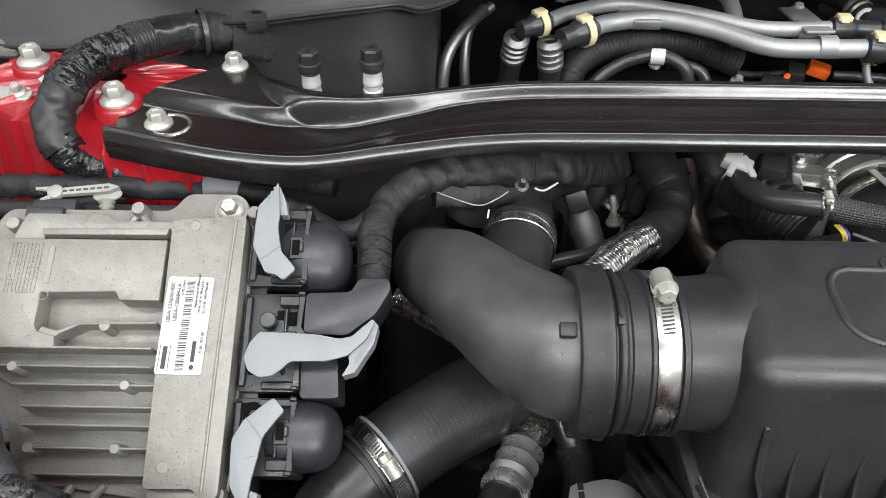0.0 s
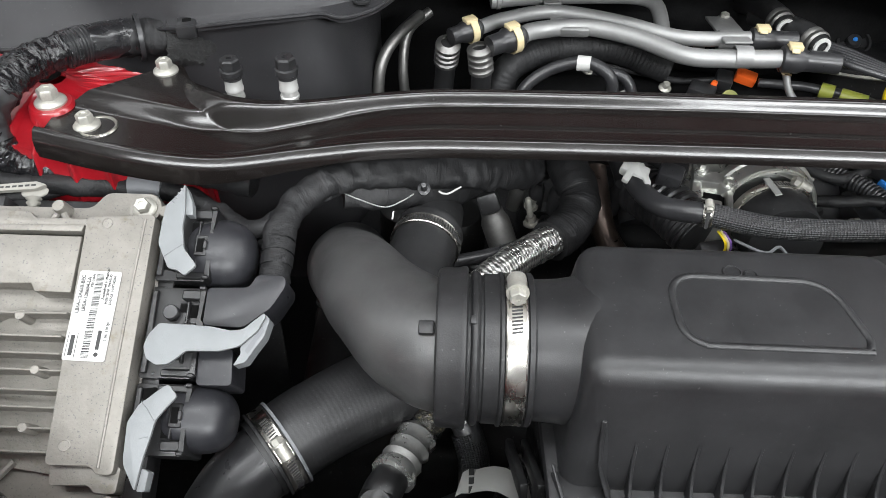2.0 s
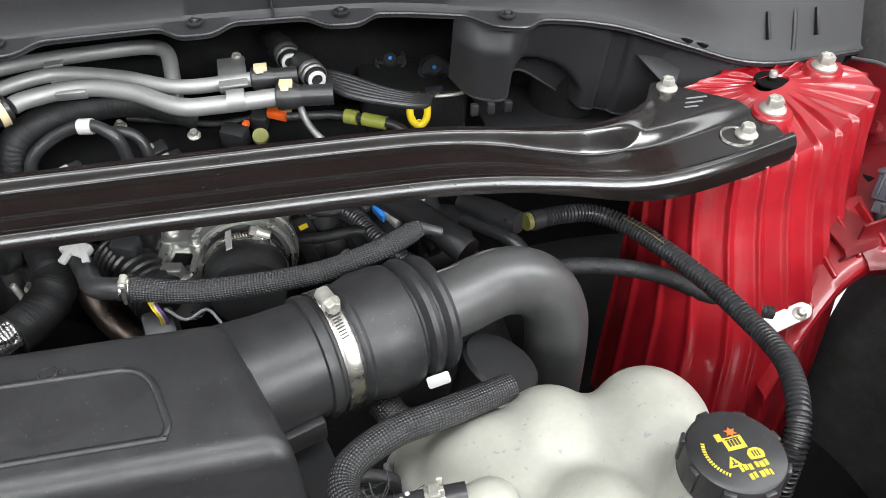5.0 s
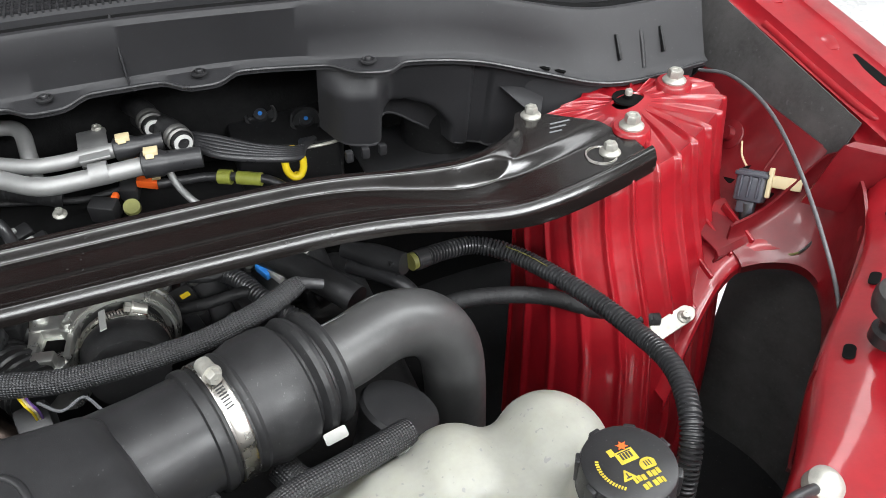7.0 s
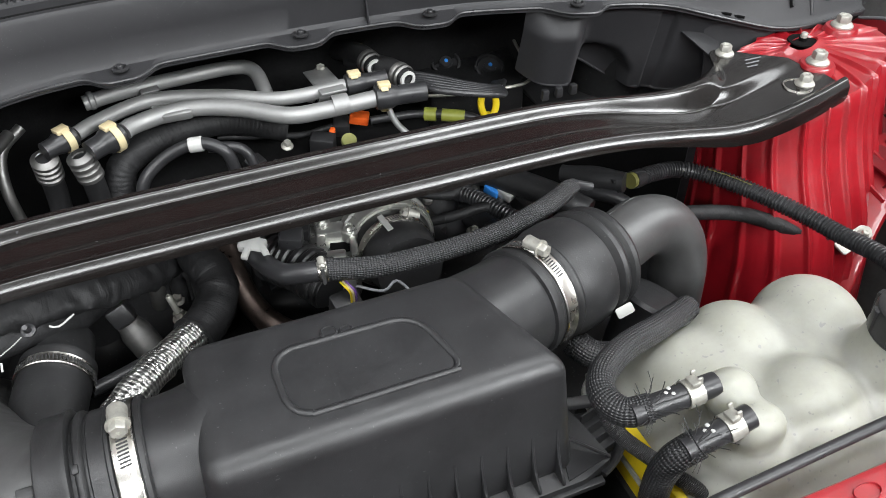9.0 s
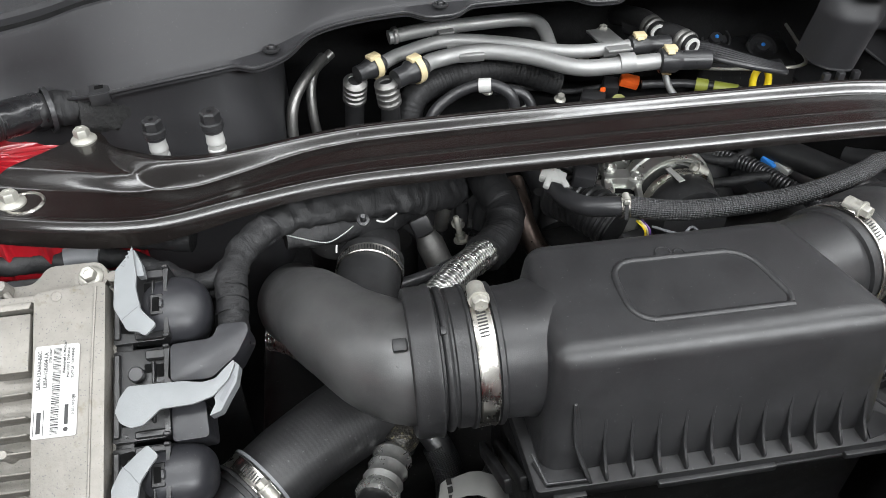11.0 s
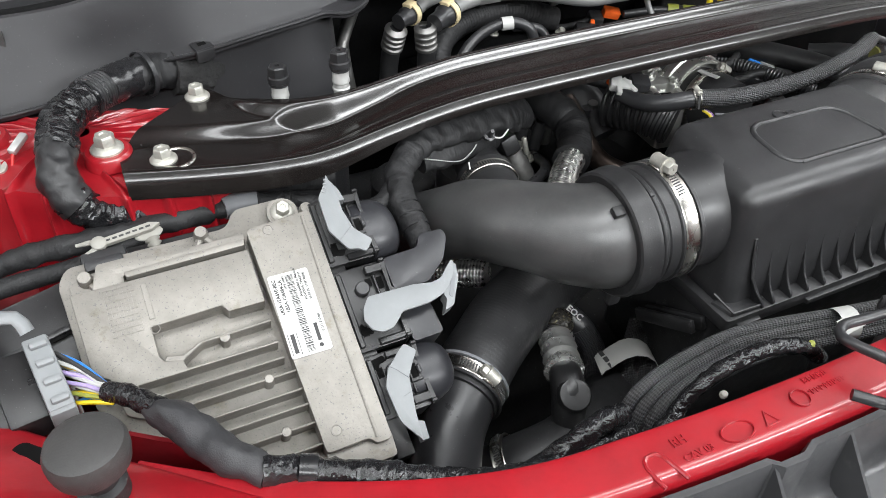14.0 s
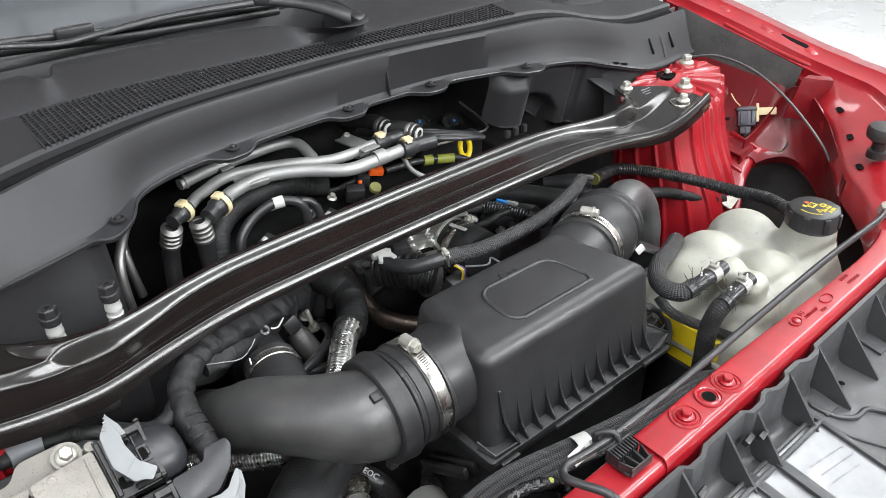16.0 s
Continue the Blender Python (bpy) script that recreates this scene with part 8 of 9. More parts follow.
# ---- wiring harness at the near side ----
bh = thing("main_harness", (-0.28, 0.5, 0.95), "thick black wiring harness wound with shiny wrinkled tape", "wiring harness")
HP = [(-0.16, 0.635, 0.985), (-0.18, 0.63, 0.99), (-0.222, 0.617, 0.998), (-0.262, 0.582, 1.004), (-0.288, 0.548, 1.005), (-0.298, 0.51, 1.0), (-0.302, 0.488, 0.988), (-0.297, 0.473, 0.972), (-0.28, 0.47, 0.956), (-0.255, 0.472, 0.948), (-0.215, 0.48, 0.944), (-0.135, 0.485, 0.94), (-0.08, 0.475, 0.935)]
part("foam_end", crumple(tube([(-0.135, 0.645, 0.985), (-0.16, 0.636, 0.986), (-0.19, 0.628, 0.991)], [0.0275, 0.028, 0.024], 30, 0.003), 0.003, 160, 1.0), FOAM, bh, "black foam collar")
part("neck", crumple(tube([(-0.175, 0.632, 0.989), (-0.2, 0.626, 0.994), (-0.226, 0.614, 0.998)], [0.0185, 0.0172, 0.0168], 26, 0.002, wave=lambda s: 1 + 0.03 * math.sin(s * 420)), 0.0022, 110, 2.0), CLOTH, bh)
part("smooth_tape", crumple(tube([(-0.221, 0.6175, 0.998), (-0.235, 0.607, 1.0), (-0.252, 0.592, 1.003)], 0.0174, 30, 0.002), 0.0012, 70, 3.0), SMOOTH_TAPE, bh, "band of smooth shiny tape")
part("ribbed_conduit", tube([(-0.248, 0.596, 1.002), (-0.257, 0.587, 1.004), (-0.268, 0.575, 1.005)], 0.0169, 26, 0.0008, wave=conduit_wave(0.0032, 0.07)), BLACK_SOFT, bh, "bared stretch of ribbed conduit")
hline, _ = spline(HP, 0.004)


def harness(a, b):
    """The harness line from one of its points to another, a little past each."""
    near = [min(range(len(hline)), key=lambda i: (hline[i] - Vector(HP[k])).length) for k in (a, b)]
    return [tuple(p) for p in hline[max(0, near[0] - 1):near[1] + 2]]


part("wound_tape", crumple(tube(harness(3, 5), 0.0164, 34, 0.0016, wave=lambda s: 1 + 0.04 * math.sin(s * 420 + 3 * math.sin(s * 130))), 0.0028, 170, 4.0), TAPE, bh)
part("bend", crumple(tube(harness(5, 7), 0.0156, 34, 0.0015, wave=lambda s: 1 + 0.012 * math.sin(s * 240) + 0.01 * math.sin(s * 510)), 0.0024, 90, 5.0), BEND_TAPE, bh)
part("lower_tape", crumple(tube(harness(7, 9), 0.0148, 32, 0.002, wave=lambda s: 1 + 0.04 * math.sin(s * 600)), 0.0026, 170, 6.0), TAPE, bh)
part("lower_run", crumple(tube(HP[9:], [0.0142, 0.0138, 0.0135, 0.013], 26, 0.003), 0.0016, 80, 7.0), CLOTH, bh)
for p_, d_ in (((-0.214, 0.62, 0.996), (-1, -0.5, 0.1)), ((-0.184, 0.629, 0.991), (-1, -0.3, 0.1)), ((-0.175, 0.483, 0.942), (1, 0.05, -0.05))):
    part("cable_tie", lathe([(0.0205 if p_[1] > 0.5 else 0.0155, -0.0022), (0.022 if p_[1] > 0.5 else 0.017, -0.0022), (0.022 if p_[1] > 0.5 else 0.017, 0.0022), (0.0205 if p_[1] > 0.5 else 0.0155, 0.0022)], frame_on(p_, (0, 0, 1), d_), 28, closed=True), BLACK_SOFT, bh, "black cable tie")
wt2 = thing("tower_clip", (-0.33, 0.55, 0.985), "pale wire clip on the tower beside the harness", "clip")
part("clip_body", block(0.007, 0.022, 0.006, frame_on((-0.329, 0.552, 0.988), (0.8, -0.6, 0.0), (0, -0.3, 1)), 0.0015), PORT, wt2)
part("wire", tube([(-0.334, 0.546, 0.985), (-0.338, 0.535, 0.975), (-0.34, 0.52, 0.965)], 0.0016, 8), material("red wire", (0.5, 0.02, 0.02), 0.4), wt2, "red wire")
tt2 = thing("ground_strap", (-0.365, 0.536, 0.98), "zinc strap end bolted to the tower", "bracket")
part("strap_plate", prism(round_poly([(-0.04, -0.006), (0.012, -0.008), (0.016, 0.0), (0.012, 0.008), (-0.04, 0.006)], 0.004), 0, 0.003, frame_on((-0.355, 0.534, 0.979), (1, -0.05, 0), (0, -0.25, 1)), 0.0008, 1), ZINC, tt2)
flange_bolt((-0.352, 0.534, 0.982), 0.0075, "small zinc bolt on the strap end", "engine bolts", normal=(0, -0.25, 1))
solid("felt_pad", block(0.036, 0.036, 0.012, frame_on((-0.405, 0.622, 0.982), (1, 0.2, 0), (0.2, -0.2, 1)), 0.006), material("beige felt", (0.1, 0.097, 0.088), 0.95, grain=0.9, grain_scale=500, vary=0.3), "beige felt pad beside the tower", "pad")
lk = thing("lip_clip", (-0.149, 0.578, 1.03), "black spring clip over the cowl's lip", "clip")
part("clip_plate", block(0.018, 0.016, 0.003, frame_on((-0.158, 0.604, 1.0215), (1, 0.25, 0), (0, -0.1, 1)), 0.001), BLACK, lk)
part("clip_jaw", block(0.018, 0.004, 0.012, frame_on((-0.157, 0.596, 1.016), (1, 0.25, 0), (0, -0.1, 1)), 0.001), BLACK, lk)
part("clip_window", block(0.008, 0.005, 0.0008, frame_on((-0.158, 0.605, 1.0232), (1, 0.25, 0), (0, -0.1, 1))), VOID, lk)
sc = thing("side_cable", (-0.27, 0.45, 0.93), "dark cloth-taped cable behind the control unit", "wiring harness")
part("cable", crumple(tube([(-0.44, 0.44, 0.93), (-0.36, 0.455, 0.94), (-0.3, 0.452, 0.945), (-0.26, 0.455, 0.943), (-0.21, 0.458, 0.94), (-0.165, 0.462, 0.937), (-0.13, 0.452, 0.937), (-0.105, 0.435, 0.935), (-0.08, 0.415, 0.93), (-0.05, 0.405, 0.93)], [0.0095, 0.0095, 0.0092, 0.009, 0.009, 0.0088, 0.008, 0.0075, 0.0075, 0.0075], 18, 0.003, wave=lambda s: 1 + 0.05 * math.sin(s * 300 + 2 * math.sin(s * 70))), 0.0016, 100, 18.0), CLOTH, sc)
part("second_strand", tube([(-0.44, 0.425, 0.925), (-0.37, 0.438, 0.93), (-0.31, 0.44, 0.932), (-0.27, 0.446, 0.935), (-0.235, 0.455, 0.938)], [0.008, 0.008, 0.0075, 0.006, 0.004], 14, 0.004), CLOTH, sc)
part("grey_tape", tube([(-0.185, 0.46, 0.939), (-0.17, 0.462, 0.938), (-0.155, 0.46, 0.937)], [0.0102, 0.0106, 0.0102], 18, 0.004), GREY_DARK, sc, "grey felt tape")
zc = thing("harness_clip", (-0.265, 0.418, 0.965), "white ribbed harness clip above the control unit", "clip")
zm = frame_on((-0.266, 0.43, 0.957), (1, 0.12, 0.02), (0, -0.4, 1))
part("strap", prism(round_poly([(-0.022, -0.003), (0.02, -0.0035), (0.028, 0.0), (0.02, 0.0035), (-0.022, 0.003)], 0.001), 0, 0.004, zm, 0.0008, 1), PALE, zc)
for k in range(7):
    part("strap_slot", block(0.0036, 0.0016, 0.0004, zm @ Matrix.Translation((-0.013 + 0.0052 * k, 0, 0.0041))), INK, zc)
for g in (-1, 1):
    part("prong", tube([zm @ Vector((-0.02, 0.001 * g, 0.002)), zm @ Vector((-0.026, 0.004 * g, 0.002)), zm @ Vector((-0.036, 0.006 * g, 0.001))], [0.0026, 0.0022, 0.0014], 8, 0.003), PALE, zc)
part("hub", lathe([(0.0058, 0), (0.0058, 0.004), (0.0045, 0.005), (0, 0.005)], zm @ Matrix.Translation((-0.02, 0, 0.001)), 18), PALE, zc)
part("flange_plate", lathe([(0.0105, 0), (0.0112, 0.001), (0.0105, 0.002), (0, 0.003)], zm @ Matrix.Translation((0.017, -0.003, -0.003)) @ Matrix.Diagonal((1, 0.55, 1, 1)), 24), PALE, zc)
part("fir_tree", lathe([(0.002, 0), (0.0062, 0.0015), (0.0025, 0.004), (0.0058, 0.0055), (0.0024, 0.008), (0.0052, 0.0095), (0.0022, 0.012), (0.004, 0.0135), (0.0012, 0.017), (0, 0.017)], frame_on((-0.2475, 0.424, 0.954), (1, 0, 0), (0.15, -0.85, -0.4)), 16), PALE, zc)
hb = thing("unit_bracket", (-0.2, 0.44, 0.9), "black plastic bracket behind the control unit", "bracket")
part("tray", block(0.2, 0.04, 0.02, frame_on((-0.2, 0.428, 0.92), (1, 0, 0), (0, -0.469, 0.883)), 0.003), BLACK, hb)
part("post", block(0.034, 0.02, 0.03, frame_on((-0.285, 0.42, 0.94), (1, 0, 0), (0, -0.469, 0.883)), 0.003), BLACK, hb)
# added dark panel in place of the shade over the tower's foot
part("back_wall", block(0.152, 0.005, 0.29, (-0.134, 0.408, 0.76), 0.002), DARK, hb)
part("side_wall", block(0.075, 0.07, 0.03, frame_on((-0.34, 0.388, 0.91), (1, 0.25, 0), (0, -0.4, 0.9)), 0.005), BLACK, hb)
part("wall_rib", block(0.07, 0.005, 0.008, frame_on((-0.34, 0.372, 0.925), (1, 0.25, 0), (0, -0.4, 0.9)), 0.001), BLACK_SOFT, hb)
part("post_cap", block(0.028, 0.01, 0.034, frame_on((-0.285, 0.41, 0.945), (1, 0, 0), (0, -0.469, 0.883)), 0.002), BLACK_SOFT, hb)

h2 = thing("engine_harness", (0.0, 0.44, 0.93), "thick cloth-taped engine harness with a white cord", "wiring harness")
part("riser", crumple(tube([(-0.04, 0.348, 0.925), (-0.041, 0.375, 0.935), (-0.042, 0.402, 0.945), (-0.032, 0.43, 0.952), (-0.01, 0.455, 0.955)], [0.0115, 0.0118, 0.012, 0.0128, 0.0135], 26, 0.003, wave=lambda s: 1 + 0.03 * math.sin(s * 260 + 3 * math.sin(s * 60))), 0.0022, 95, 8.0), CLOTH, h2)
part("run", crumple(tube([(-0.022, 0.443, 0.953), (0.0, 0.462, 0.955), (0.035, 0.477, 0.952), (0.07, 0.487, 0.948), (0.11, 0.5, 0.94), (0.15, 0.53, 0.92), (0.18, 0.58, 0.89)], [0.0125, 0.014, 0.016, 0.018, 0.02, 0.021, 0.02], 30, 0.003, flat=0.62, wave=lambda s: 1 + 0.02 * math.sin(s * 180 + 3 * math.sin(s * 60))), 0.003, 80, 9.0), CLOTH, h2)
for k in range(3):
    part("tape_turn", tube([(-0.0408 - 0.0002 * k, 0.372 + 0.011 * k, 0.9335 + 0.0042 * k), (-0.041, 0.381 + 0.011 * k, 0.937 + 0.0042 * k)], 0.0127, 24, 0.003), CLOTH, h2)
part("branch", crumple(tube([(-0.038, 0.42, 0.948), (-0.058, 0.408, 0.942), (-0.075, 0.412, 0.938), (-0.1, 0.435, 0.937)], [0.0095, 0.0085, 0.0075, 0.0075], 18), 0.0014, 110, 10.0), CLOTH, h2)
cord = bmesh.new()
line, _ = spline([(-0.019, 0.441, 0.946), (-0.016, 0.451, 0.947), (-0.006, 0.456, 0.946), (0.014, 0.45, 0.942), (0.037, 0.446, 0.937), (0.052, 0.451, 0.94), (0.062, 0.459, 0.942)], 0.0016)
for a, b in zip(line, line[1:]):
    d = (b - a).normalized()
    add(cord, block(0.0012, 0.0011, 0.0011, frame_on((a + b) / 2, d, (0, -0.6, 0.8)), 0.0003, 1))
part("white_cord", cord, WHITE, h2, "white piping cord")
part("cord_tail", prism([(-0.0006, 0.003), (0.0008, 0.003), (0.0008, -0.004), (-0.0006, -0.004)], 0, 0.001, frame_on((0.045, 0.441, 0.933), (1, -0.2, 0), (0, -0.7, 0.6))), WHITE, h2)
part("second_cord", tube([(0.083, 0.462, 0.943), (0.09, 0.46, 0.942), (0.102, 0.468, 0.944)], 0.0009, 6, 0.003), WHITE, h2, "white piping cord")
part("harness_clip", lathe([(0.0055, 0), (0.0055, 0.003), (0.003, 0.004), (0.002, 0.012), (0, 0.012)], frame_on((0.071, 0.452, 0.952), (1, 0, 0), (0, -0.5, 0.8)), 16), BLACK_SOFT, h2)
part("drape", crumple(tube([(0.0, 0.46, 0.94), (0.04, 0.475, 0.935), (0.09, 0.5, 0.925), (0.12, 0.53, 0.91)], [0.014, 0.02, 0.022, 0.02], 24, 0.006, flat=0.6), 0.004, 60, 11.0), CLOTH, h2)

# plug and taped cable in front of the control unit
fp = thing("front_plug", (-0.34, 0.31, 0.95), "grey plug with a fan of coloured wires", "connector")
fm = frame_on((-0.331, 0.302, 0.953), (0.985, 0.15, 0.05), (0.1, -0.3, 0.95))
part("body", block(0.026, 0.052, 0.028, fm @ Matrix.Translation((-0.018, 0, -0.006)), 0.003), PLUG, fp)
part("frame", add(add(block(0.016, 0.006, 0.026, fm @ Matrix.Translation((0, 0.026, 0)), 0.002), block(0.016, 0.006, 0.026, fm @ Matrix.Translation((0, -0.027, 0)), 0.002)), add(block(0.016, 0.054, 0.006, fm @ Matrix.Translation((0, 0, 0.011)), 0.002), block(0.016, 0.054, 0.006, fm @ Matrix.Translation((0, 0, -0.011)), 0.002))), GREY, fp, "grey plug frame")
part("frame_window", block(0.004, 0.046, 0.016, fm @ Matrix.Translation((0.001, 0, 0.0)), 0.001), DARK, fp)
part("lever", tube([fm @ Vector(q) for q in ((-0.002, 0.034, 0.012), (-0.006, 0.044, 0.018), (-0.022, 0.046, 0.02), (-0.04, 0.036, 0.016), (-0.055, 0.03, 0.01))], 0.0055, 12, flat=0.7), GREY, fp, "grey locking bow")
for k in range(4):
    part("frame_tooth", block(0.011, 0.005, 0.005, fm @ Matrix.Translation((0.001, -0.021 + 0.014 * k, 0.0145)), 0.0015), GREY, fp)
part("rear_cover", block(0.05, 0.05, 0.028, fm @ Matrix.Translation((-0.05, 0.0, -0.008)), 0.006), PLUG, fp)
part("ribbed_entry", tube([fm @ Vector(q) for q in ((-0.03, 0.02, 0.006), (-0.06, 0.022, 0.004), (-0.1, 0.02, 0.0))], 0.014, 20, 0.0012, wave=conduit_wave(0.006, 0.1)), BLACK_SOFT, fp)
goal = Vector((-0.296, 0.2725, 0.956))
VIOLET = material("violet wire", (0.35, 0.28, 0.5), 0.4)
for k in range(18):
    y = 0.022 - 0.0027 * k
    mt = (INK, BLUE, INK, WHITE, YELLOW, WHITE, LIME, WHITE, VIOLET, GREEN, WHITE, VIOLET, GREY, YELLOW, LIME, YELLOW, BLUE, YELLOW)[k]
    a = fm @ Vector((0.008, y, 0.0055 * ((k % 3) - 1)))
    b = goal + Vector((0.0, 0.0008 * (8 - k), 0.0014 * ((k % 4) - 1.5)))
    part("wire", tube([a, a.lerp(b, 0.5) + Vector((0, 0.003 * math.sin(k * 1.7), 0.003)), b], 0.0015, 7, 0.006), mt, fp)
fb = thing("fuse_box", (-0.42, 0.36, 0.9), "black plastic fuse box beside the control unit", "fuse box")
part("body", block(0.11, 0.14, 0.12, frame_on((-0.425, 0.36, 0.885), (1, 0.3, 0), (0, -0.15, 1)), 0.006), DARK, fb)
part("lid", block(0.1, 0.13, 0.012, frame_on((-0.427, 0.362, 0.948), (1, 0.3, 0), (0, -0.15, 1)), 0.004), BLACK, fb)
for k in range(3):
    part("lid_rib", block(0.004, 0.1, 0.006, frame_on((-0.45 + 0.024 * k, 0.362, 0.955), (1, 0.3, 0), (0, -0.15, 1)), 0.001), BLACK, fb)
fc = thing("front_cable", (-0.22, 0.2, 0.95), "taped black cable crossing below the control unit", "wiring harness")
part("tape_neck", tube([(-0.299, 0.2745, 0.957), (-0.287, 0.264, 0.96), (-0.27, 0.244, 0.96)], [0.0068, 0.0072, 0.0075], 20, 0.003, wave=lambda s: 1 + 0.06 * math.sin(s * 500)), TAPE, fc)
part("sheath", crumple(tube([(-0.276, 0.25, 0.959), (-0.27, 0.243, 0.959), (-0.262, 0.234, 0.958), (-0.249, 0.214, 0.954), (-0.236, 0.197, 0.951), (-0.227, 0.186, 0.949), (-0.221, 0.18, 0.947)], [0.0068, 0.0098, 0.0116, 0.011, 0.0112, 0.0104, 0.009], 28, 0.003), 0.0026, 55, 15.0), SLEEVE, fc)
part("tape_run", crumple(tube([(-0.224, 0.183, 0.948), (-0.207, 0.179, 0.944), (-0.19, 0.172, 0.941), (-0.168, 0.161, 0.938)], 0.0092, 22, 0.003, wave=lambda s: 1 + 0.05 * math.sin(s * 480)), 0.0016, 160, 16.0), TAPE, fc)
part("tape_end", tube([(-0.203, 0.178, 0.9435), (-0.193, 0.174, 0.942)], 0.0101, 20, 0.003), SMOOTH_TAPE, fc)
part("tail", crumple(tube([(-0.172, 0.163, 0.9385), (-0.158, 0.157, 0.937), (-0.123, 0.142, 0.93), (-0.09, 0.133, 0.922), (-0.044, 0.134, 0.91), (0.009, 0.142, 0.895), (0.035, 0.15, 0.88)], [0.0102, 0.0098, 0.0092, 0.0085, 0.008, 0.0078, 0.0075], 22, 0.003, wave=lambda s: 1 + 0.05 * math.sin(s * 330)), 0.0014, 160, 17.0), TAPE, fc)
STOP_RUBBER = material("greyed dusty rubber", (0.036, 0.035, 0.034), 0.55, grain=0.4, grain_scale=600, vary=0.2)
stp = thing("bonnet_stop", (-0.308, 0.2, 0.95), "round black rubber bonnet stop on the rail", "rubber stop", "bonnet stops")
sp = Matrix.Translation((-0.308, 0.2, 0.007))
part("head", lathe([(0.0, 1.0), (0.0155, 0.9992), (0.0205, 0.9968), (0.0223, 0.992), (0.0222, 0.986), (0.021, 0.98), (0.017, 0.977), (0.01, 0.976)], sp, 36), STOP_RUBBER, stp)
part("stem", lathe([(0.0105, 0.98), (0.01, 0.962), (0.014, 0.96), (0.014, 0.95)], sp, 24), RUBBER, stp)
copy_thing(stp, Matrix.Translation((0.93, 0.2075, 0.9585)))

# ---- along the front rail ----
big = thing("braided_bundle", (0.12, 0.17, 0.9), "thick flat braided bundle of hoses behind the rail", "hose bundle")
BUNDLE = [(0.046, 0.156, 0.83), (0.045, 0.152, 0.872), (0.06, 0.158, 0.893), (0.099, 0.166, 0.9), (0.159, 0.167, 0.905), (0.242, 0.15, 0.908), (0.307, 0.138, 0.91), (0.4, 0.135, 0.9), (0.45, 0.135, 0.88)]
for k, o in enumerate((-0.0129, -0.0043, 0.0043, 0.0129)):
    fan = [1.5, 1.35, 1.15, 1, 1, 0.9, 0.8, 0.7, 0.6]
    part("braided_sleeve", tube([(x - 0.45 * o * f, y + 0.75 * o * f, z + 0.5 * o * f) for (x, y, z), f in zip(BUNDLE, fan)], 0.005, 22, 0.005), BRAID, big)
part("paper_band", tube([(0.228, 0.1535, 0.9085), (0.244, 0.15, 0.9085)], 0.0138, 24, 0.004, caps=False), WHITE, big, "white printed paper band")
part("band_print", block(0.005, 0.006, 0.0004, frame_on((0.24, 0.1425, 0.9208), (1, -0.2, 0), (0, -0.55, 0.85))), GREY_DARK, big)
tl0 = thing("taped_line", (0.07, 0.13, 0.93), "taped cable looping up behind the rail", "wiring harness")
part("taped_cable", crumple(tube([(0.03, 0.128, 0.87), (0.045, 0.134, 0.892), (0.061, 0.138, 0.907), (0.078, 0.141, 0.921), (0.106, 0.141, 0.934), (0.14, 0.137, 0.939), (0.165, 0.129, 0.935), (0.185, 0.129, 0.915)], 0.006, 18, 0.003, wave=lambda s: 1 + 0.05 * math.sin(s * 420)), 0.0012, 170, 19.0), TAPE, tl0)
part("bare_end", tube([(0.184, 0.129, 0.917), (0.19, 0.13, 0.9), (0.192, 0.13, 0.88)], 0.0064, 14), BLACK_SOFT, tl0)
solid("clear_sleeve", tube([(-0.06, 0.14, 0.9), (-0.03, 0.14, 0.915), (0.0, 0.145, 0.92), (0.02, 0.15, 0.91)], 0.008, 16, 0.004, wave=lambda s: 1 + 0.05 * math.sin(s * 300)), TAPE, "shiny wrapped cable end behind the rail", "wiring harness")
for x, y, mt in ((0.165, 0.128, LIME), (0.075, 0.118, PALE)):
    t_ = thing("rail_clip", (x, y, 0.945), "small pale clip on the cable by the rail", "clip", "rail clips")
    part("clip_body", block(0.0065, 0.006, 0.006, frame_on((x, y, 0.94), (1, 0.3, 0), (0, -0.2, 1)), 0.003), mt, t_)
wl = thing("rail_label", (0.21, 0.125, 0.945), "white paper flag label behind the rail", "label")
part("sheet", block(0.022, 0.012, 0.0008, frame_on((0.2, 0.127, 0.948), (1, 0.1, 0), (0, -0.5, 0.85)), 0.0002, 1), WHITE, wl)
part("code", block(0.006, 0.006, 0.0004, frame_on((0.206, 0.1265, 0.9488), (1, 0.1, 0), (0, -0.5, 0.85))), GREY_DARK, wl)

rod = thing("bonnet_prop", (0.4, 0.11, 0.97), "black steel bonnet prop lying along the rail", "bonnet prop")
part("rod", tube([(0.8, 0.13, 0.962), (0.772, 0.126, 0.972), (0.745, 0.121, 0.975), (0.7, 0.12, 0.976), (0.6, 0.1195, 0.976), (0.416, 0.113, 0.976), (0.31, 0.109, 0.976), (0.22, 0.108, 0.976), (0.185, 0.11, 0.976), (0.162, 0.112, 0.976), (0.153, 0.105, 0.976), (0.156, 0.092, 0.977), (0.165, 0.074, 0.977), (0.167, 0.06, 0.975), (0.158, 0.048, 0.973), (0.142, 0.05, 0.972), (0.124, 0.068, 0.972)], 0.0038, 12, 0.004), BLACK_SOFT, rod)
part("pivot", lathe([(0.012, -0.006), (0.012, 0.004), (0.008, 0.008), (0.004, 0.009), (0, 0.009)], frame_on((0.8, 0.13, 0.962), (1, 0, 0), (0, -0.3, 1)), 24), ZINC, rod, "pale metal pivot")
pad = thing("prop_rest", (0.215, 0.09, 0.965), "ribbed black plastic rest for the bonnet prop", "rest")
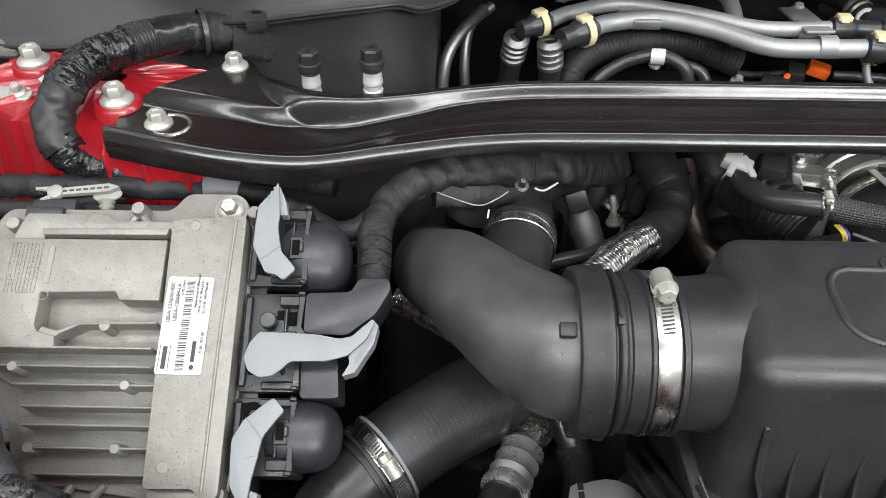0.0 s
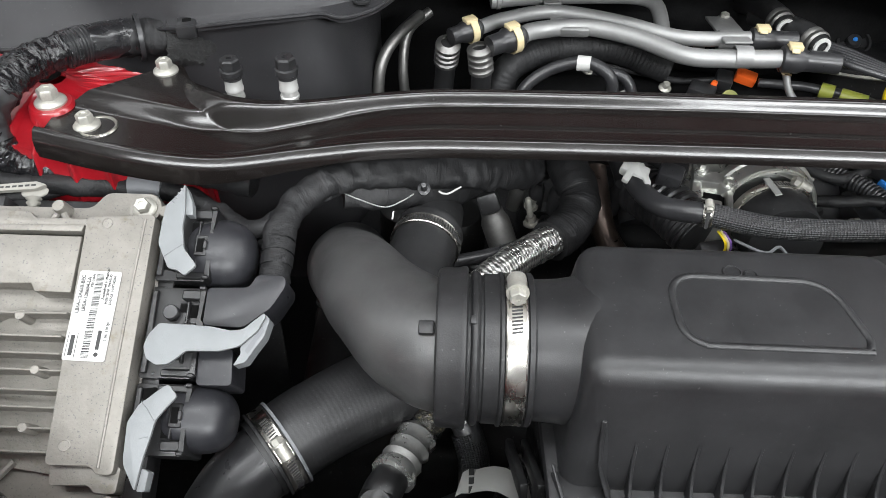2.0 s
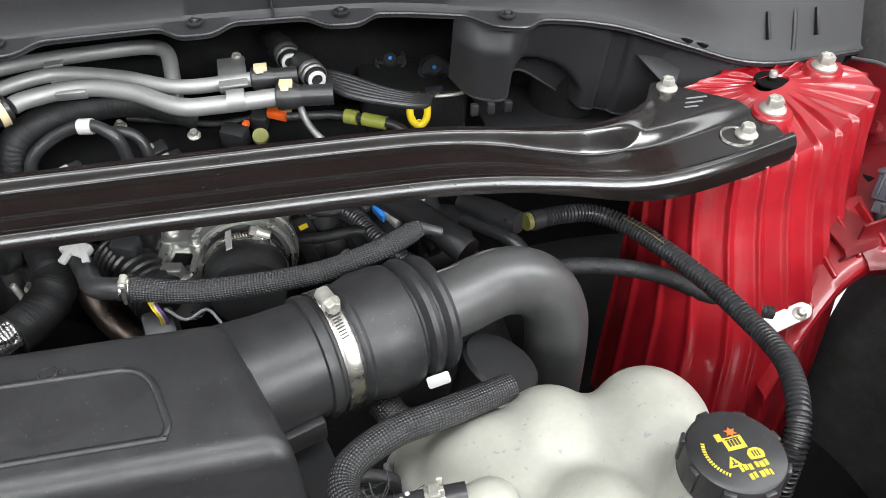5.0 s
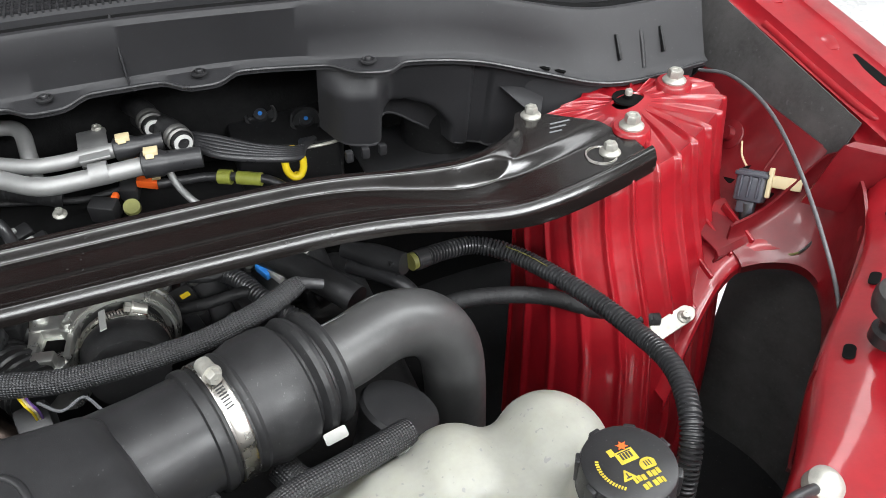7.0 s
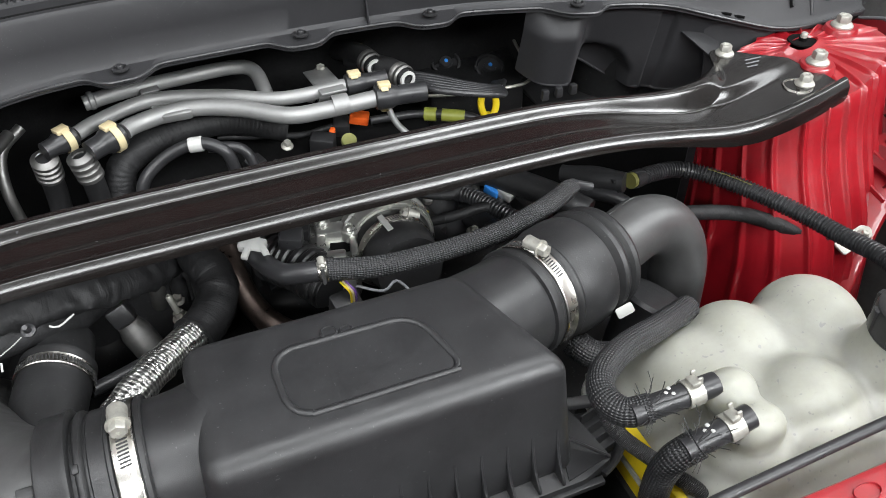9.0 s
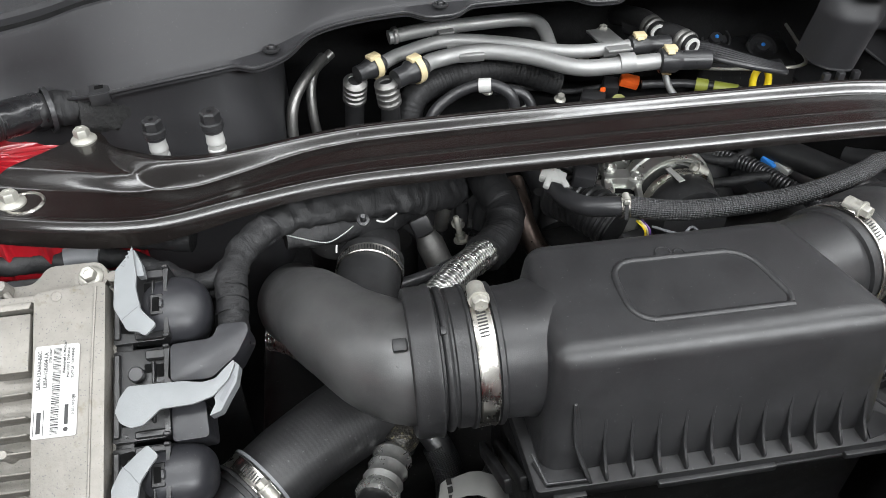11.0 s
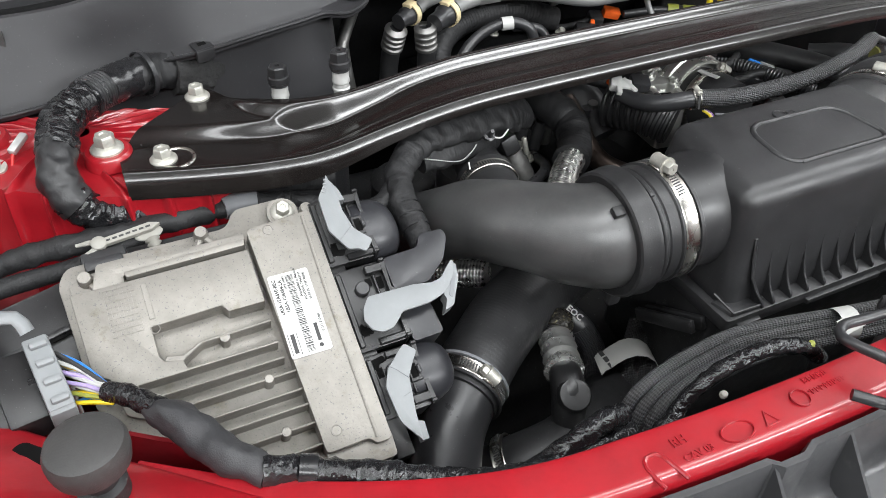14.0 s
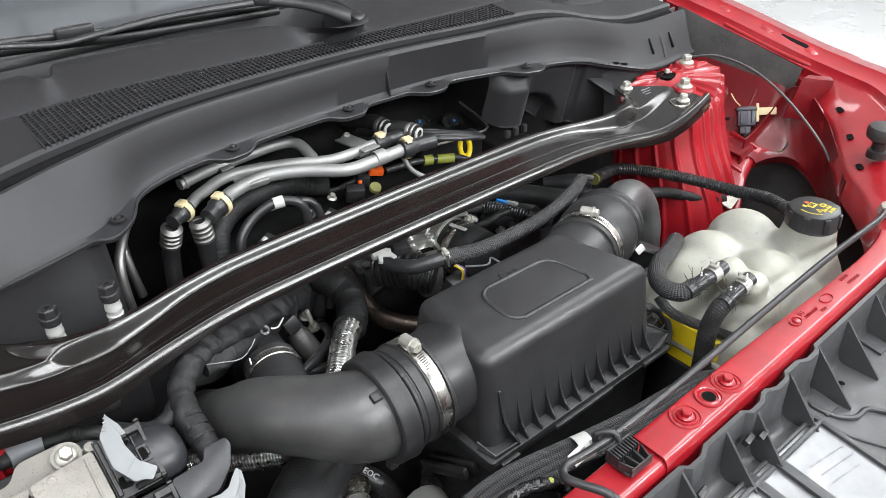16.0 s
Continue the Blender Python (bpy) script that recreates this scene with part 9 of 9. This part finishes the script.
pm = frame_on((0.216, 0.09, 0.964), (1, 0.0, 0.02), (0, 0, 1)) @ Matrix.Scale(0.82, 4)
part("base", block(0.034, 0.03, 0.004, pm @ Matrix.Translation((0, 0, -0.002)), 0.001), BLACK, pad)
for k in range(9):
    part("comb_rib", block(0.002, 0.014, 0.012, pm @ Matrix.Translation((-0.016 + 0.004 * k, 0.006, 0.006)), 0.0005, 1), BLACK, pad)
part("comb_back", block(0.036, 0.003, 0.014, pm @ Matrix.Translation((0, 0.013, 0.007)), 0.001), BLACK, pad)
for k in range(4):
    part("cell_wall", block(0.002, 0.016, 0.012, pm @ Matrix.Translation((-0.015 + 0.01 * k, -0.01, 0.004)) @ Matrix.Rotation(radians(20 - 13 * k), 4, "Z"), 0.0004, 1), BLACK, pad)
part("cell_rim", block(0.034, 0.002, 0.012, pm @ Matrix.Translation((0, -0.018, 0.004)), 0.0005, 1), BLACK, pad)
part("rod_clip", tube([(0.204, 0.114, 0.968), (0.204, 0.116, 0.981), (0.214, 0.106, 0.984), (0.216, 0.1, 0.976)], 0.003, 10), BLACK, pad)

# stamped marks on the rail
rs = random.Random(3)
for x, y, n, sz in ((0.12, 0.097, 5, 0.005), (0.115, 0.088, 9, 0.0045), (0.507, 0.0865, 7, 0.0042), (0.53, 0.081, 3, 0.0042), (0.598, 0.0945, 5, 0.0042), (0.6, 0.0865, 7, 0.0042)):
    q = rail_at(x)
    marks = bmesh.new()
    for k in range(n):
        c = Vector((x + sz * 0.85 * k, y, q.z + (0.0018 if x < 0.25 else 0.0058)))
        for u, v, w, h in ((-0.25, 0, 0.12, 0.9), (0.1, 0.35, 0.5, 0.14), (0.25, rs.uniform(-0.3, 0.3), 0.12, 0.4), (0.05, rs.uniform(-0.4, 0.0), 0.4, 0.14)):
            add(marks, block(sz * w, sz * h, 0.0009, c + Vector((sz * u * 0.8, sz * v, 0))))
    tagged(part("stamped_bar", marks, RED, rail), kind="stuff")
q = rail_at(0.077)
part("stamped_triangle", tube([(0.072, 0.079, q.z + 0.0014), (0.077, 0.089, q.z + 0.0014), (0.082, 0.079, q.z + 0.0014), (0.072, 0.079, q.z + 0.0014)], 0.0009, 6, smooth=False), RED, rail)
for x, y, rx, ry in ((0.052, 0.084, 0.013, 0.0075), (0.107, 0.087, 0.007, 0.007), (0.491, 0.0895, 0.0085, 0.0062), (0.553, 0.0885, 0.0105, 0.006)):
    q = rail_at(x)
    part("stamped_oval", lathe([(1, 0), (0.97, 0.0013), (0.88, 0.0013), (0.85, 0)], Matrix.Translation((x, y, q.z + (0.0015 if x < 0.25 else 0.0055))) @ Matrix.Diagonal((rx, ry, 1, 1)), 28), RED, rail)
q = rail_at(0.5)
writing("RH", 0.0085, frame_on((0.0135, 0.0935, rail_at(0.01).z + 0.0016), (1, 0.02, 0), (0, 0, 1)), RED, rail, "stamped_letters", 0.0006)
writing("CAV 03", 0.007, frame_on((0.02, 0.0815, rail_at(0.01).z + 0.0016), (1, 0.02, 0), (0, 0, 1)), RED, rail, "stamped_letters", 0.0006)
writing("LH", 0.0065, frame_on((0.508, 0.0925, q.z + 0.0054), (1, 0.02, 0), (0, 0, 1)), RED, rail, "stamped_letters", 0.0006)
part("stamped_boss", lathe([(0.0042, 0.0), (0.004, 0.0014), (0.0025, 0.002), (0.0, 0.0021)], Matrix.Translation((0.4925, 0.0897, q.z + 0.0052)), 16), RED, rail)
q = rail_at(-0.008)
part("stamped_gate", tube([(-0.014, 0.07, q.z + 0.001), (-0.016, 0.086, q.z + 0.001), (-0.012, 0.092, q.z + 0.001), (-0.004, 0.091, q.z + 0.001), (-0.001, 0.085, q.z + 0.001), (0.003, 0.07, q.z + 0.001)], 0.0016, 8, 0.003), RED, rail)
q = rail_at(-0.345)
part("rail_slot", prism(rounded(-0.014, -0.008, 0.014, 0.008, 0.006), 0, 0.0006, frame_on((-0.345, 0.24, q.z + 0.008), (0.7, -0.7, 0), (0, 0, 1))), VOID, rail, "dark slot in the rail")

# ---- plastic air guide before the rail ----
guide = thing("air_guide", (0.3, 0.0, 0.9), "grey-black ribbed plastic air guide in front of the rail", "air guide")


def guide_edge(x):
    """The rim's front line close before the rail, with its small jogs, and its height."""
    q = rail_at(min(max(x, -0.45), 1.1))
    jog = 0.0
    for c in (-0.25, -0.1, 0.06, 0.252, 0.348, 0.392, 0.452, 0.66):
        jog += 0.0055 * float(ramp(x, c, c + 0.006)) * (1 - float(ramp(x, c + 0.026, c + 0.034)))
    return q.y - rail_half_width(q.x) - 0.0105 - jog, q.z


def deck_z(d, z):
    """The deck's height at d in front of the rim."""
    return z - 0.064 - 0.1 * max(0, d)


rows = []
for x in np.arange(-0.36, 0.98, 0.006):
    y, z = guide_edge(x)
    rows.append([(x, y + 0.006, z - 0.024), (x, y + 0.0045, z - 0.008), (x, y + 0.0035, z - 0.0055), (x, y - 0.001, z - 0.0055), (x, y - 0.0018, z - 0.0075), (x, y - 0.0035, z - 0.05), (x, y - 0.007, z - 0.061), (x, y - 0.012, deck_z(0.012, z)), (x, y - 0.05, deck_z(0.05, z)), (x, y - 0.12, deck_z(0.12, z)), (x, y - 0.19, deck_z(0.2, z)), (x, y - 0.24, z - 0.2), (x, y - 0.25, z - 0.4)])
part("deck", thicken(loft(rows), 0.0025), GUIDE, guide)
for k, x in enumerate((-0.3, -0.24, -0.18, -0.12, -0.06, 0.0, 0.062, 0.125, 0.19, 0.25, 0.318, 0.361, 0.431, 0.489, 0.555, 0.624, 0.69, 0.75, 0.81, 0.87)):
    y, z = guide_edge(x)
    r = 0.044 + 0.004 * math.sin(5 * k)
    fin = prism([(y - 0.0015, z - 0.008), (y - 0.003, z - 0.066), (y - r, deck_z(r, z) - 0.002), (y - r - 0.001, deck_z(r, z) + 0.002), (y - r * 0.5, z - 0.036)], -0.0013, 0.0013)
    fin.transform(Matrix.Translation((x, 0, 0)) @ SIDE)
    for v in fin.verts:
        v.co.x += 0.2 * (y - v.co.y)
    part("guide_fin", fin, GUIDE, guide)
    foot = prism([(y - 0.008, deck_z(0.008, z)), (y - r * 0.8, deck_z(r * 0.8, z)), (y - r * 0.8, deck_z(r * 0.8, z) + 0.003), (y - 0.008, deck_z(0.008, z) + 0.004)], -0.02, 0.002)
    foot.transform(Matrix.Translation((x, 0, 0)) @ SIDE)
    if k % 2 and x > 0.4:
        part("fin_foot", foot, GUIDE, guide)
# foil sheet seen through the deck's windows, its bars of print, the sills and the tongues between
y, z = guide_edge(0.37)
tilt = Matrix.Translation((0, y, z - 0.0605)) @ Matrix.Rotation(math.atan(0.1), 4, "X")
part("foil_window", prism([(0.292, -0.14), (0.449, -0.14), (0.449, -0.022), (0.292, -0.022)], 0, 0.001, tilt), MIRROR_SHEET, guide, "bright printed foil showing through the guide")
prints = bmesh.new()
rp = random.Random(5)
for k in range(34):
    u, v = 0.395 + 0.0042 * (k % 12), -0.052 - 0.011 * (k // 12) - 0.002 * (k % 12) * 0.3
    if rp.random() < 0.8:
        add(prints, block(rp.uniform(0.0016, 0.003), rp.uniform(0.001, 0.0022), 0.0003, tilt @ Matrix.Translation((u, v, 0.0012)) @ Matrix.Rotation(radians(-4), 4, "Z")))
tagged(part("print_bars", prints, GREY_DARK, guide, "faint bars of print"), kind="stuff")
for x0, x1 in ((0.285, 0.362), (0.366, 0.452)):
    part("window_sill", block(x1 - x0, 0.005, 0.007, tilt @ Matrix.Translation(((x0 + x1) / 2, -0.03, 0.003)), 0.0015), GUIDE, guide)
    part("window_head", block(x1 - x0, 0.004, 0.005, tilt @ Matrix.Translation(((x0 + x1) / 2, -0.022, 0.003)), 0.001), GUIDE, guide)
for x in (0.2895, 0.4515):
    part("window_side", block(0.006, 0.12, 0.006, tilt @ Matrix.Translation((x, -0.082, 0.002)), 0.0015), GUIDE, guide)
for x, l in ((0.334, 0.075), (0.371, 0.073)):
    part("tongue", prism(rounded(-0.0055, -l, 0.0055, 0.0, 0.0052), 0.0014, 0.0055, tilt @ Matrix.Translation((x, -0.02, 0.0)), 0.0014, 2), GUIDE, guide)
bead = [(0.481, 0.05), (0.471, 0.044), (0.471, 0.032), (0.478, 0.016), (0.492, 0.005), (0.512, 0.003), (0.522, -0.008), (0.532, -0.018), (0.56, -0.028), (0.6, -0.035)]
part("deck_channel", tube([(u, v, deck_z(y - v, z) + 0.0008) for u, v in bead], 0.0035, 10, 0.004, flat=0.8), GUIDE, guide, "raised curved edge on the deck")
part("deck_line", tube([(0.455, 0.03, deck_z(y - 0.03, z) + 0.0008), (0.462, 0.0, deck_z(y, z) + 0.0008), (0.49, -0.05, deck_z(y + 0.05, z) + 0.0008)], 0.0018, 8, 0.004), GUIDE, guide)
part("deck_hole", lathe([(0.0034, 0.0016), (0.0, 0.0016)], Matrix.Translation((0.525, 0.037, deck_z(y - 0.037, z))), 16), VOID, guide, "dark screw hole")
for x in (0.262, 0.345, 0.36):
    yy, zz = guide_edge(x)
    part("rim_clip", block(0.014, 0.006, 0.008, frame_on((x, yy - 0.012, zz - 0.03), (1, 0.15, 0), (0, -0.4, 0.9)), 0.0015), BLACK, guide, "small black clip under the rim")
y, z = guide_edge(0.2)
wlab = thing("warning_label", (0.2, -0.06, 0.87), "orange and white printed warning label on the air guide", "label")
wm = frame_on((0.222, y - 0.06, deck_z(0.06, z) + 0.0025), (1, 0, 0), (0, -0.1, 0.995))
part("sheet", prism(rounded(-0.03, -0.02, 0.03, 0.02, 0.003), 0, 0.0006, wm), WHITE, wlab)
part("orange_head", prism(rounded(-0.028, 0.006, 0.0, 0.018, 0.002), 0.0006, 0.001, wm), ORANGE, wlab)
for k in range(3):
    part("print_bar", block(0.02, 0.003, 0.0004, wm @ Matrix.Translation((0.014, 0.01 - 0.008 * k, 0.0008))), INK, wlab)
